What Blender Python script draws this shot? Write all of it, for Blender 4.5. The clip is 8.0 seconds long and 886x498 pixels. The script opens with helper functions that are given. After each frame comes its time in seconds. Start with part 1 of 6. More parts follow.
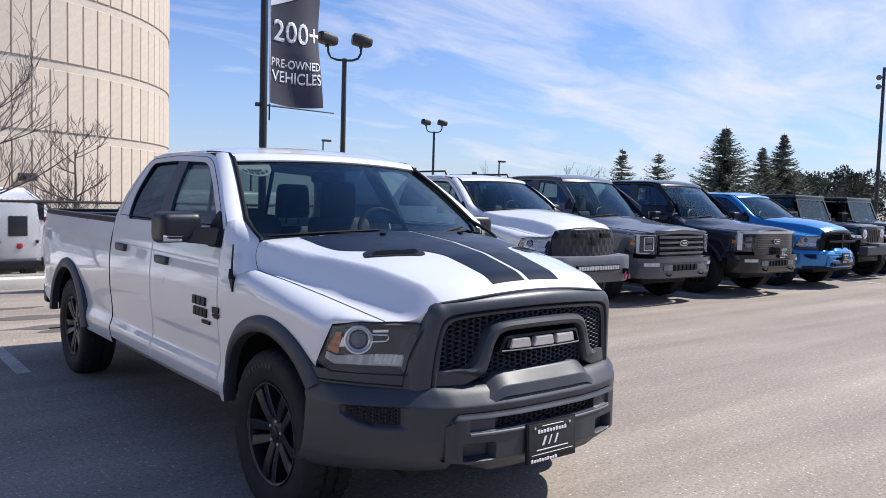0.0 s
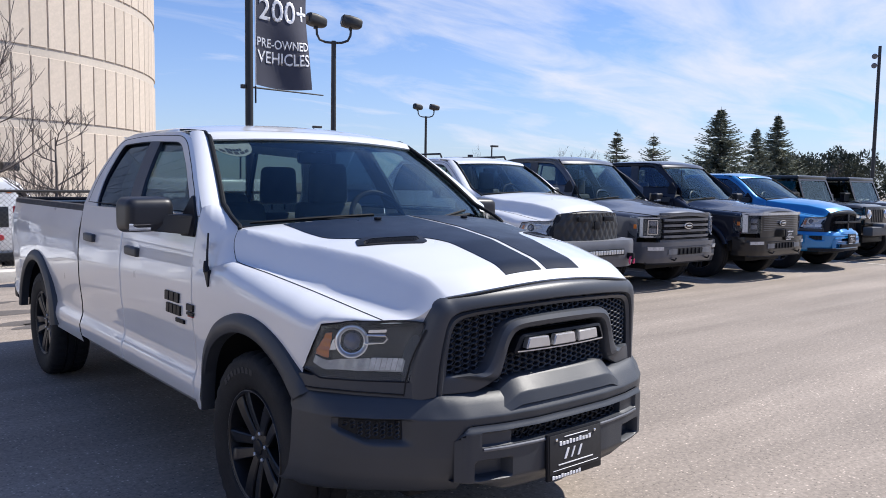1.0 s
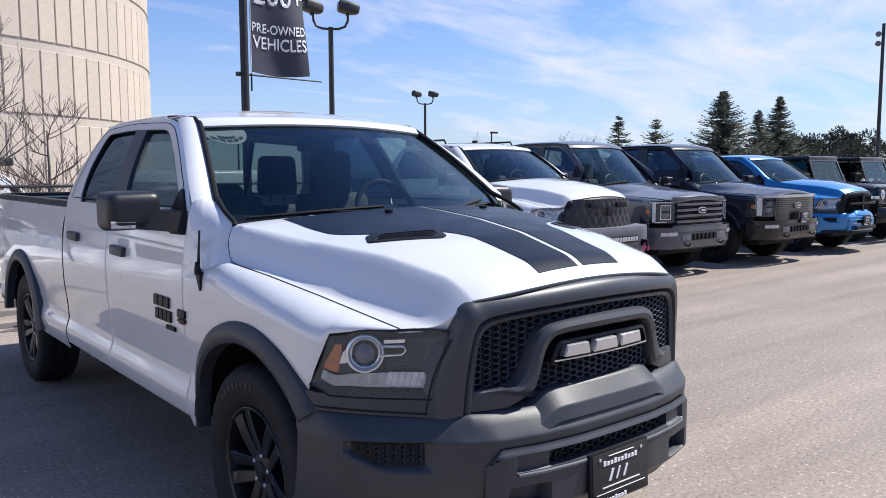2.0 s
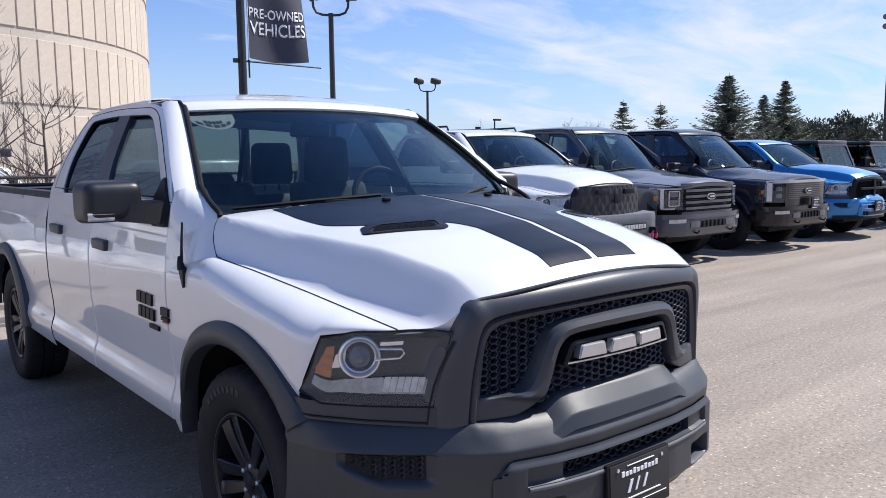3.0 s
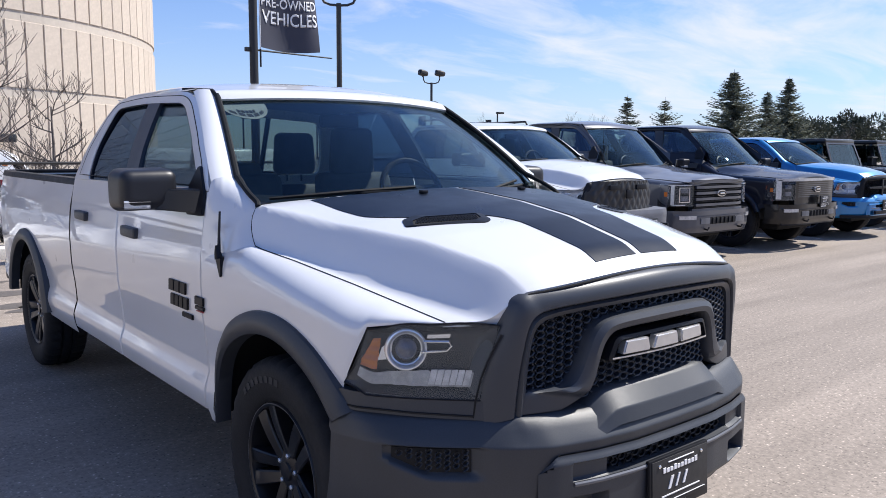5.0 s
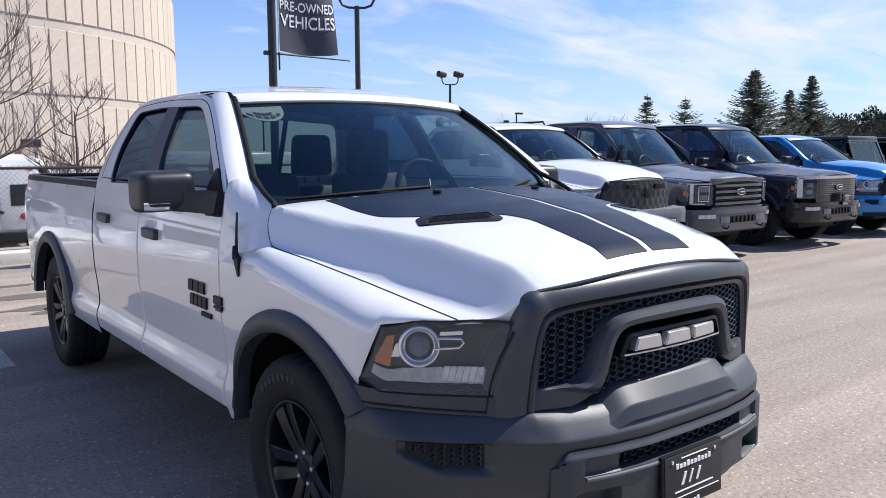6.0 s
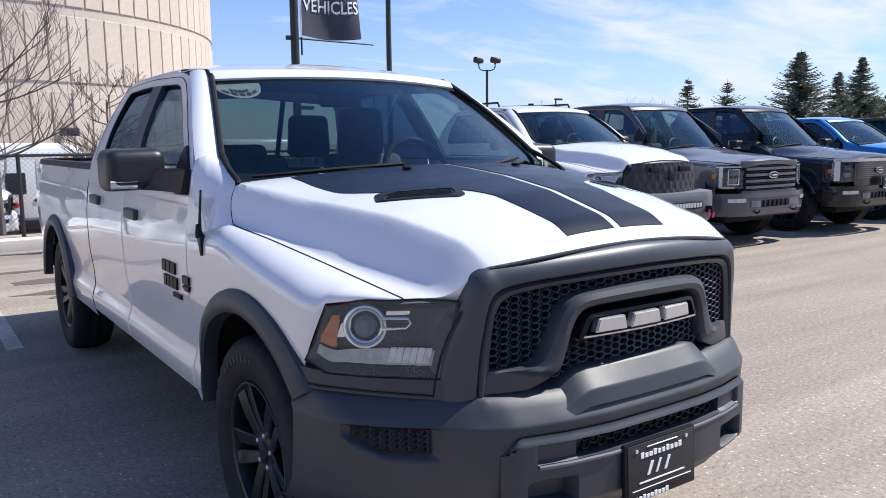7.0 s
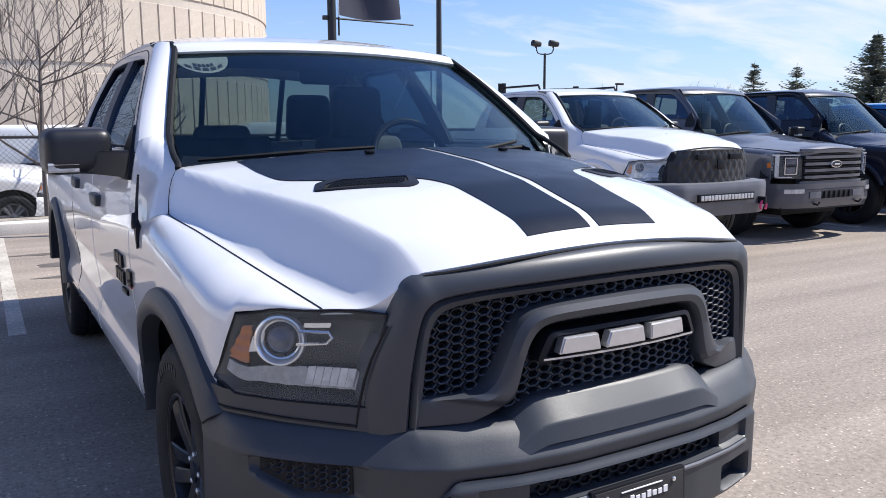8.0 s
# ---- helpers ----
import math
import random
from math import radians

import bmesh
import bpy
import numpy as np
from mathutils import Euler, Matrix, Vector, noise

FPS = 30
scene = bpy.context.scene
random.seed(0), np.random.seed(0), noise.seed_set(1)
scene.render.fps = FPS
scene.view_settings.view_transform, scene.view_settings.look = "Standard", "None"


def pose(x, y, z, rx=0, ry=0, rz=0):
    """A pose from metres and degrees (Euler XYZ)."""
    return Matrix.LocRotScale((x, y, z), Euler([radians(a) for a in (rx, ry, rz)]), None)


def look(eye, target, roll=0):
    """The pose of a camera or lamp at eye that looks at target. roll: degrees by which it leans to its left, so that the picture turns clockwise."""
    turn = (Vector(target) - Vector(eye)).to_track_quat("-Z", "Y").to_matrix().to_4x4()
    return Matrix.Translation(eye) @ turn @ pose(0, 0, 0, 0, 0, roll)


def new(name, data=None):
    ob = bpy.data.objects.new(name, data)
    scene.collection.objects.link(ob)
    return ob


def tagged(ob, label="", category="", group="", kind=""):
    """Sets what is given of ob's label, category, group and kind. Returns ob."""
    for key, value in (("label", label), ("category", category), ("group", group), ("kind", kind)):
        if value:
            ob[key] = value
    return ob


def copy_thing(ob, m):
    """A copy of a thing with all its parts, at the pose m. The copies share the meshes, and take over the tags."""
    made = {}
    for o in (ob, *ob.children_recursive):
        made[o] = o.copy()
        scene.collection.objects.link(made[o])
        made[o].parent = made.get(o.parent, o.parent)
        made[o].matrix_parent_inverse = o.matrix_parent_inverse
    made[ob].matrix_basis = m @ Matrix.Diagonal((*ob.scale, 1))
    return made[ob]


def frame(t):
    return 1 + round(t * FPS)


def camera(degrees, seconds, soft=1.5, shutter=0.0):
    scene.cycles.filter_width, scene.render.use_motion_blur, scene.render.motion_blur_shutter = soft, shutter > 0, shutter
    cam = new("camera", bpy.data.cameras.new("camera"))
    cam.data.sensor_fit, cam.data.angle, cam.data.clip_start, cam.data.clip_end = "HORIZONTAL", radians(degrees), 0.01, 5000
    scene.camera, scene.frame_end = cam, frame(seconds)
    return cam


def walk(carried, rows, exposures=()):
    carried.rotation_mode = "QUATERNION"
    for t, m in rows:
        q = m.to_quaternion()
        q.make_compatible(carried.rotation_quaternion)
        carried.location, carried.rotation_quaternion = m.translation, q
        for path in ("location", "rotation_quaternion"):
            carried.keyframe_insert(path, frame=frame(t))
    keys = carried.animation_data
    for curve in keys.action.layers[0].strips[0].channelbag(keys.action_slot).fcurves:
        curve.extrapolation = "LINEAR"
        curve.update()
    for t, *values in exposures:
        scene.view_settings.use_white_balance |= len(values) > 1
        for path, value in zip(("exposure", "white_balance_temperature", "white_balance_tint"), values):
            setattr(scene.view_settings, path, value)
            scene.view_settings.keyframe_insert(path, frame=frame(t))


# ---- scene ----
cam = camera(58.9, 8.0, 0.9)
PATH = [
    (0, (-2.588, -3.316, 1.525), (-1.334, -1.763, 1.396), 1.6),
    (0.5, (-2.421, -3.167, 1.519), (-1.158, -1.624, 1.37), 1.2),
    (1, (-2.338, -2.933, 1.495), (-1.071, -1.394, 1.331), 0.9),
    (1.5, (-2.265, -2.736, 1.492), (-0.997, -1.2, 1.312), 0.4),
    (3, (-2.007, -2.419, 1.481), (-0.752, -0.878, 1.256), -0.6),
    (3.5, (-2.041, -2.37, 1.473), (-0.785, -0.833, 1.232), -0.3),
    (4, (-2.081, -2.34, 1.48), (-0.82, -0.808, 1.232), 0.0),
    (4.5, (-2.112, -2.325, 1.483), (-0.85, -0.793, 1.236), 0.3),
    (6, (-2.115, -2.365, 1.478), (-0.899, -0.795, 1.237), -0.2),
    (6.5, (-2.017, -2.409, 1.458), (-0.842, -0.811, 1.205), -0.5),
    (7, (-1.839, -2.437, 1.429), (-0.711, -0.808, 1.158), -0.6),
    (7.5, (-1.625, -2.342, 1.418), (-0.556, -0.676, 1.133), -0.7),
    (8, (-1.375, -2.288, 1.413), (-0.376, -0.583, 1.106), -0.2),
]
walk(cam, [(t, look(eye, target, roll)) for t, eye, target, roll in PATH], [(0.0, 0.58, 6600, 10), (2.0, 0.62, 6600, 10), (4.0, 0.66, 6600, 10), (6.0, 0.70, 6600, 10), (8.0, 0.75, 6600, 10)])


# ---------- world, sun, exposure ----------
SUN = Vector((0.76, -0.23, 1.0)).normalized()
scene.view_settings.exposure = 0.55
world = bpy.data.worlds.new("sky")
scene.world = world
world.use_nodes = True
wn, wl = world.node_tree.nodes, world.node_tree.links
sky = wn.new("ShaderNodeTexSky")
sky.sky_type, sky.sun_disc = "NISHITA", False
sky.sun_elevation, sky.sun_rotation = math.asin(SUN.z), math.atan2(SUN.x, SUN.y)
sky.air_density, sky.dust_density, sky.ozone_density = 1.0, 0.6, 2.0
geo_dir = wn.new("ShaderNodeTexCoord")
sep = wn.new("ShaderNodeSeparateXYZ")
wl.new(geo_dir.outputs["Generated"], sep.inputs[0])


def wmath(op, a, b=0.0, clamp=False):
    n = wn.new("ShaderNodeMath")
    n.operation, n.use_clamp = op, clamp
    for i, v in enumerate((a, b)):
        if isinstance(v, (int, float)):
            n.inputs[i].default_value = v
        else:
            wl.new(v, n.inputs[i])
    return n.outputs[0]


# thin high cloud on a flat layer far overhead
lift = wmath("ADD", wmath("MAXIMUM", sep.outputs[2], 0.0), 0.16)
px = wmath("DIVIDE", sep.outputs[0], lift)
py = wmath("DIVIDE", sep.outputs[1], lift)
flat = wn.new("ShaderNodeCombineXYZ")
wl.new(px, flat.inputs[0])
wl.new(py, flat.inputs[1])
stretch = wn.new("ShaderNodeMapping")
stretch.inputs["Rotation"].default_value = (0, 0, radians(33))
stretch.inputs["Scale"].default_value = (0.62, 1.25, 1)
wl.new(flat.outputs[0], stretch.inputs[0])
streak = wn.new("ShaderNodeTexNoise")
streak.inputs["Scale"].default_value, streak.inputs["Detail"].default_value = 2.1, 12
streak.inputs["Roughness"].default_value, streak.inputs["Distortion"].default_value = 0.60, 0.55
wl.new(stretch.outputs[0], streak.inputs[0])
veil = wn.new("ShaderNodeTexNoise")
veil.inputs["Scale"].default_value, veil.inputs["Detail"].default_value = 0.55, 3
wl.new(stretch.outputs[0], veil.inputs[0])
# the veil is thicker towards the east
low_sky = wmath("MULTIPLY_ADD", sep.outputs[2], -2.2, True)
wn[low_sky.node.name].inputs[2].default_value = 2.15
east = wmath("MULTIPLY_ADD", wmath("MULTIPLY", sep.outputs[0], low_sky), 0.42)
wn[east.node.name].inputs[2].default_value = -0.17
cover = wmath("ADD", wmath("ADD", streak.outputs[0], wmath("MULTIPLY", veil.outputs[0], 0.35)), east)
cloud = wmath("MULTIPLY", wmath("SUBTRACT", cover, 0.665), 2.8, True)
hazy = wmath("POWER", wmath("SUBTRACT", 1.0, wmath("MAXIMUM", sep.outputs[2], 0.0)), 7.0)
amount = wmath("MAXIMUM", wmath("MULTIPLY_ADD", cloud, 0.78), wmath("MULTIPLY", hazy, 0.47), True)
amount.node.inputs[0].links[0].from_node.inputs[2].default_value = 0.07
white = wn.new("ShaderNodeMixRGB")
white.inputs[2].default_value = (5.6, 5.8, 6.7, 1)
# the cloud thins out overhead
amount = wmath("MULTIPLY", amount, low_sky)
wl.new(amount, white.inputs[0])
deep = wn.new("ShaderNodeMixRGB")
deep.blend_type, deep.inputs[0].default_value = "MULTIPLY", 1
deep.inputs[2].default_value = (0.50, 0.70, 1.06, 1)
wl.new(sky.outputs[0], deep.inputs[1])
wl.new(deep.outputs[0], white.inputs[1])
background = wn["Background"]
background.inputs["Strength"].default_value = 0.101
wl.new(white.outputs[0], background.inputs["Color"])

sun = new("sun", bpy.data.lights.new("sun", "SUN"))
sun.data.energy, sun.data.angle, sun.data.color = 4.15, radians(0.55), (1.0, 0.965, 0.91)
sun.matrix_world = look(SUN * 60, (0, 0, 0))


# ---------- materials ----------
def mat(name, color, rough=0.5, metal=0.0, coat=0.0, vary=0.0, size=4.0, fine=0.0, fine_size=60.0, bump=0.0, bump_size=80.0, per_object=0.0, flakes=0.0, spec=0.5, space="Object"):
    """A surface: colour, gloss, and mottling at two scales with fine relief."""
    m = bpy.data.materials.new(name)
    m.use_nodes = True
    n, l = m.node_tree.nodes, m.node_tree.links
    b = n["Principled BSDF"]
    b.inputs["Base Color"].default_value = (*color, 1)
    b.inputs["Roughness"].default_value, b.inputs["Metallic"].default_value = rough, metal
    b.inputs["Coat Weight"].default_value, b.inputs["Coat Roughness"].default_value = coat, 0.03
    b.inputs["Specular IOR Level"].default_value = spec
    where = n.new("ShaderNodeTexCoord").outputs[space]
    last = None

    def times(value_socket, low, high):
        nonlocal last
        r = n.new("ShaderNodeMapRange")
        r.inputs["From Min"].default_value, r.inputs["From Max"].default_value = 0.28, 0.72
        r.inputs["To Min"].default_value, r.inputs["To Max"].default_value = low, high
        l.new(value_socket, r.inputs[0])
        x = n.new("ShaderNodeMixRGB")
        x.blend_type, x.inputs[0].default_value = "MULTIPLY", 1
        if last is None:
            x.inputs[1].default_value = (*color, 1)
        else:
            l.new(last, x.inputs[1])
        l.new(r.outputs[0], x.inputs[2])
        last = x.outputs[0]
        return r

    def noise_at(scale, detail=5):
        t = n.new("ShaderNodeTexNoise")
        t.inputs["Scale"].default_value, t.inputs["Detail"].default_value = scale, detail
        l.new(where, t.inputs[0])
        return t.outputs[0]
    if vary:
        times(noise_at(size), 1 - vary, 1 + vary)
    if fine:
        times(noise_at(fine_size, 3), 1 - fine, 1 + fine)
    if per_object:
        r = times(n.new("ShaderNodeObjectInfo").outputs["Random"], 1 - per_object, 1 + per_object)
        r.inputs["From Min"].default_value, r.inputs["From Max"].default_value = 0, 1
    if last:
        l.new(last, b.inputs["Base Color"])
    if vary or fine:
        r = n.new("ShaderNodeMapRange")
        r.inputs["To Min"].default_value, r.inputs["To Max"].default_value = max(rough - 0.08, 0.02), min(rough + 0.1, 1)
        l.new(noise_at(size * 2.3), r.inputs[0])
        l.new(r.outputs[0], b.inputs["Roughness"])
    if bump:
        u = n.new("ShaderNodeBump")
        u.inputs["Strength"].default_value, u.inputs["Distance"].default_value = bump, 0.004
        l.new(noise_at(bump_size, 4), u.inputs["Height"])
        l.new(u.outputs[0], b.inputs["Normal"])
    return m


def glass_mat(name, tint, gloss=1.0, rough=0.0, power=4.6, least=0.035):
    m = bpy.data.materials.new(name)
    m.use_nodes = True
    n, l = m.node_tree.nodes, m.node_tree.links
    n.remove(n["Principled BSDF"])
    clear, shine, mix, lw = (n.new("ShaderNode" + k) for k in ("BsdfTransparent", "BsdfGlossy", "MixShader", "LayerWeight"))
    rise, fr = n.new("ShaderNodeMath"), n.new("ShaderNodeMath")
    clear.inputs[0].default_value = (*tint, 1)
    shine.inputs["Color"].default_value = (*gloss, 1) if isinstance(gloss, tuple) else (gloss, gloss, gloss, 1)
    shine.inputs["Roughness"].default_value = rough
    lw.inputs[0].default_value = 0.5
    rise.operation, rise.inputs[1].default_value = "POWER", power
    fr.operation, fr.inputs[1].default_value, fr.inputs[2].default_value = "MULTIPLY_ADD", 0.9, least
    l.new(lw.outputs["Facing"], rise.inputs[0])
    l.new(rise.outputs[0], fr.inputs[0])
    l.new(fr.outputs[0], mix.inputs[0])
    l.new(clear.outputs[0], mix.inputs[1])
    l.new(shine.outputs[0], mix.inputs[2])
    l.new(mix.outputs[0], n["Material Output"].inputs[0])
    return m


def paint(name, color, metal=0.0, rough=0.3, spec=0.5, ior=1.5, coat=1.0):
    m = mat(name, color, rough, metal, coat, spec=spec, vary=0.03, size=1.5)
    b = m.node_tree.nodes["Principled BSDF"]
    b.inputs["Coat IOR"].default_value, b.inputs["Coat Roughness"].default_value = ior, 0.012
    return m


M_WHITE = paint("white_paint", (0.71, 0.72, 0.74), ior=1.75)
M_GREY = paint("grey_paint", (0.078, 0.085, 0.106), 0.10, 0.34, 0.18, coat=0.85)
M_NAVY = paint("navy_black_paint", (0.008, 0.011, 0.023), 0.0, 0.35, 0.06, coat=0.8)
M_BLUE = paint("blue_paint", (0.003, 0.20, 0.50), 0.25, 0.32)
M_BLACK = paint("black_paint", (0.010, 0.010, 0.012), 0.0, 0.35, 0.15, coat=0.75)
M_TRIM = mat("textured_black_plastic", (0.034, 0.039, 0.049), 0.45, spec=0.55, vary=0.10, size=3, fine=0.12, fine_size=300, bump=0.12, bump_size=500)
M_SATIN = mat("satin_black_plastic", (0.040, 0.045, 0.056), 0.40, spec=0.55, vary=0.08, size=3, bump=0.05, bump_size=300)
M_DARK = mat("black_plastic", (0.010, 0.011, 0.015), 0.42, vary=0.1, size=6, spec=0.22)
M_SHELL = mat("smooth_black_plastic", (0.012, 0.013, 0.018), 0.40, vary=0.1, size=6, bump=0.05, bump_size=300)
M_SEAL = mat("black_rubber_seal", (0.008, 0.009, 0.011), 0.65, vary=0.1, size=9, spec=0.2)
M_VOID = mat("underbody_black", (0.006, 0.006, 0.007), 0.8, vary=0.3, size=5)
M_STRIPE = mat("matte_black_decal", (0.008, 0.012, 0.022), 0.30, spec=0.16, vary=0.06, size=4, bump=0.03, bump_size=200)
M_TYRE = mat("tyre_rubber", (0.012, 0.013, 0.016), 0.70, spec=0.3, vary=0.2, size=5, fine=0.2, fine_size=90, bump=0.2, bump_size=120)
M_RUBBER_GREY = mat("worn_rubber_print", (0.032, 0.032, 0.034), 0.75, vary=0.2, size=20)
M_RIM = mat("satin_black_alloy", (0.020, 0.021, 0.025), 0.30, 0.4, vary=0.08, size=8)
M_SILVER = mat("brushed_silver", (0.66, 0.66, 0.67), 0.34, 0.75, vary=0.06, size=30)
M_CHROME = mat("chrome", (0.92, 0.91, 0.90), 0.12, 0.85, vary=0.02, size=10)
M_STEEL = mat("grey_steel", (0.145, 0.151, 0.170), 0.48, 0.3, vary=0.1, size=5, bump=0.05, bump_size=200)
M_AMBER = mat("amber_lens", (0.55, 0.16, 0.03), 0.2, coat=0.6, vary=0.12, size=40)
M_LAMP = mat("clear_lamp_reflector", (0.60, 0.61, 0.63), 0.22, 0.5, vary=0.22, size=35)
M_STRIPLAMP = mat("grey_lamp_reflector", (0.38, 0.39, 0.41), 0.18, 0.5, vary=0.15, size=60)
M_LENS = mat("projector_lens_glass", (0.10, 0.10, 0.13), 0.05, coat=1.0, vary=0.3, size=40)
M_LAMPDARK = mat("dark_lamp_housing", (0.020, 0.022, 0.028), 0.20, vary=0.15, size=14)
M_RED = mat("red_plastic", (0.42, 0.02, 0.03), 0.3, coat=0.5, vary=0.1, size=20)
M_PINK = mat("pink_shackle_paint", (0.75, 0.06, 0.18), 0.35, vary=0.1, size=30)
M_SEAT = mat("dark_seat_cloth", (0.055, 0.060, 0.068), 0.9, vary=0.2, size=12, bump=0.2, bump_size=400)
M_PRINT = mat("white_print", (0.78, 0.78, 0.80), 0.5, vary=0.04, size=30)
M_INK = mat("black_ink", (0.02, 0.02, 0.022), 0.6, vary=0.1, size=30)
M_GLASS = glass_mat("clear_glass", (0.72, 0.81, 0.81), (0.46, 0.58, 0.66), 0.0, 4.2, 0.036)
M_TINT = glass_mat("tinted_glass", (0.27, 0.31, 0.30), 0.9)
M_DOORGLASS = glass_mat("front_door_glass", (0.70, 0.77, 0.77), (0.55, 0.74, 1.0), 0.0, 4.2, 0.08)
M_SIDE = glass_mat("dark_side_glass", (0.24, 0.32, 0.42), (0.55, 0.74, 1.0), 0.0, 4.2, 0.10)
M_COVER = glass_mat("headlamp_cover", (0.94, 0.96, 0.98), (0.70, 0.82, 1.0), 0.0, 4.6, 0.04)
M_RING = mat("bright_lamp_ring", (0.95, 0.93, 0.90), 0.10, 0.60, coat=1.0, vary=0.04, size=20)


# ---------- mesh helpers ----------
def part(name, bm, material, parent=None, label="", smooth=True, at=None, shadow=True):
    me = bpy.data.meshes.new(name)
    bmesh.ops.recalc_face_normals(bm, faces=bm.faces)
    if smooth:
        for f in bm.faces:
            f.smooth = True
        for e in bm.edges:
            if len(e.link_faces) == 2 and e.calc_face_angle(0) > 0.62:
                e.smooth = False
    bm.to_mesh(me)
    bm.free()
    me.materials.append(material)
    ob = new(name, me)
    if parent:
        ob.parent = parent
    if at is not None:
        ob.matrix_basis = at
    if label:
        ob["label"] = label
    if not shadow:
        ob.visible_shadow = False
    return ob


def sheet(fn, us, vs, thick=0.0):
    """A curved sheet from fn(u, v), given thickness behind it."""
    bm = bmesh.new()
    rows = [[bm.verts.new(fn(u, v)) for u in us] for v in vs]
    for a, b in zip(rows, rows[1:]):
        for i in range(len(us) - 1):
            q = (a[i], a[i + 1], b[i + 1], b[i])
            if len({tuple(round(c, 5) for c in w.co) for w in q}) == 4:
                bm.faces.new(q)
    if thick:
        bmesh.ops.recalc_face_normals(bm, faces=bm.faces)
        bmesh.ops.solidify(bm, geom=bm.faces[:], thickness=thick)
    return bm


def loft(loops, closed=True, caps=False, bm=None):
    bm = bm or bmesh.new()
    vs = [[bm.verts.new(p) for p in lp] for lp in loops]
    n = len(vs[0])
    for a, b in zip(vs, vs[1:]):
        for i in range(n if closed else n - 1):
            j = (i + 1) % n
            bm.faces.new((a[i], a[j], b[j], b[i]))
    if caps:
        bm.faces.new(vs[0])
        bm.faces.new(vs[-1])
    return bm


def block(x0, x1, y0, y1, z0, z1, bevel=0.0, seg=2, bm=None):
    made = bmesh.new()
    bmesh.ops.create_cube(made, size=1)
    for v in made.verts:
        v.co = ((x0 + x1) / 2 + v.co.x * (x1 - x0), (y0 + y1) / 2 + v.co.y * (y1 - y0), (z0 + z1) / 2 + v.co.z * (z1 - z0))
    if bevel:
        bmesh.ops.bevel(made, geom=made.edges[:], offset=bevel, segments=seg, affect="EDGES", profile=0.6)
    return merge(bm, made)


def merge(bm, made):
    if bm is None:
        return made
    me = bpy.data.meshes.new("tmp")
    made.to_mesh(me)
    made.free()
    bm.from_mesh(me)
    bpy.data.meshes.remove(me)
    return bm


def slab(poly, place, depth, bevel=0.0, bm=None):
    """A plate with the outline poly; place(a, b, d) puts it into space, d from 0 to depth."""
    made = bmesh.new()
    lo = [made.verts.new(place(a, b, 0)) for a, b in poly]
    hi = [made.verts.new(place(a, b, depth)) for a, b in poly]
    n = len(poly)
    made.faces.new(lo)
    top = made.faces.new(hi)
    for i in range(n):
        made.faces.new((lo[i], lo[(i + 1) % n], hi[(i + 1) % n], hi[i]))
    if bevel:
        bmesh.ops.bevel(made, geom=top.edges[:], offset=bevel, segments=2, affect="EDGES")
    return merge(bm, made)


def pipe(points, radii, n=8, bm=None, caps=True):
    """A tube through points, its radius from a number or a list."""
    pts = [Vector(p) for p in points]
    if isinstance(radii, (int, float)):
        radii = [radii] * len(pts)
    loops, side = [], None
    for i, p in enumerate(pts):
        way = (pts[min(i + 1, len(pts) - 1)] - pts[max(i - 1, 0)]).normalized()
        if side is None:
            side = way.orthogonal().normalized()
        side = (side - way * side.dot(way)).normalized()
        up = way.cross(side)
        loops.append([p + radii[i] * (math.cos(a) * side + math.sin(a) * up) for a in (2 * math.pi * k / n for k in range(n))])
    return loft(loops, True, caps, bm)


def lathe(profile, n=32, axis="x", at=(0, 0, 0), bm=None, caps=True):
    """Turns (along, radius) pairs round an axis."""
    loops = []
    for d, r in profile:
        lp = []
        for k in range(n):
            a = 2 * math.pi * k / n
            c, s = r * math.cos(a), r * math.sin(a)
            p = {"x": (d, c, s), "y": (c, d, s), "z": (c, s, d)}[axis]
            lp.append(Vector(p) + Vector(at))
        loops.append(lp)
    return loft(loops, True, caps, bm)


def rounded(poly, radii, n=5):
    """The outline poly with its corners rounded, n points a corner."""
    out, k = [], len(poly)
    if isinstance(radii, (int, float)):
        radii = [radii] * k
    for i in range(k):
        p, a, b = Vector(poly[i]), Vector(poly[i - 1]), Vector(poly[(i + 1) % k])
        r = min(radii[i], (a - p).length * 0.48, (b - p).length * 0.48)
        s, e = p + (a - p).normalized() * r, p + (b - p).normalized() * r
        for j in range(n):
            t = j / (n - 1)
            out.append(tuple((1 - t) ** 2 * s + 2 * t * (1 - t) * p + t * t * e))
    return out


def eased(line, times=2):
    """An open line with its corners cut."""
    for _ in range(times):
        out = [line[0]]
        for p, q in zip(line, line[1:]):
            out += [(p[0] * 0.75 + q[0] * 0.25, p[1] * 0.75 + q[1] * 0.25), (p[0] * 0.25 + q[0] * 0.75, p[1] * 0.25 + q[1] * 0.75)]
        line = out + [line[-1]]
    return line


def tab(x, table):
    return float(np.interp(x, [a for a, _ in table], [b for _, b in table]))


def soft_tab(x, table, w):
    return (tab(x - w, table) + 2 * tab(x, table) + tab(x + w, table)) / 4


def step(a, b, x):
    t = min(max((x - a) / (b - a), 0), 1)
    return t * t * (3 - 2 * t)


def lin(a, b, n):
    return [a + (b - a) * i / (n - 1) for i in range(n)]


def root(name, m, label, category, group=""):
    ob = new(name)
    ob.empty_display_size = 0.2
    ob.matrix_basis = m
    return tagged(ob, label, category, group)


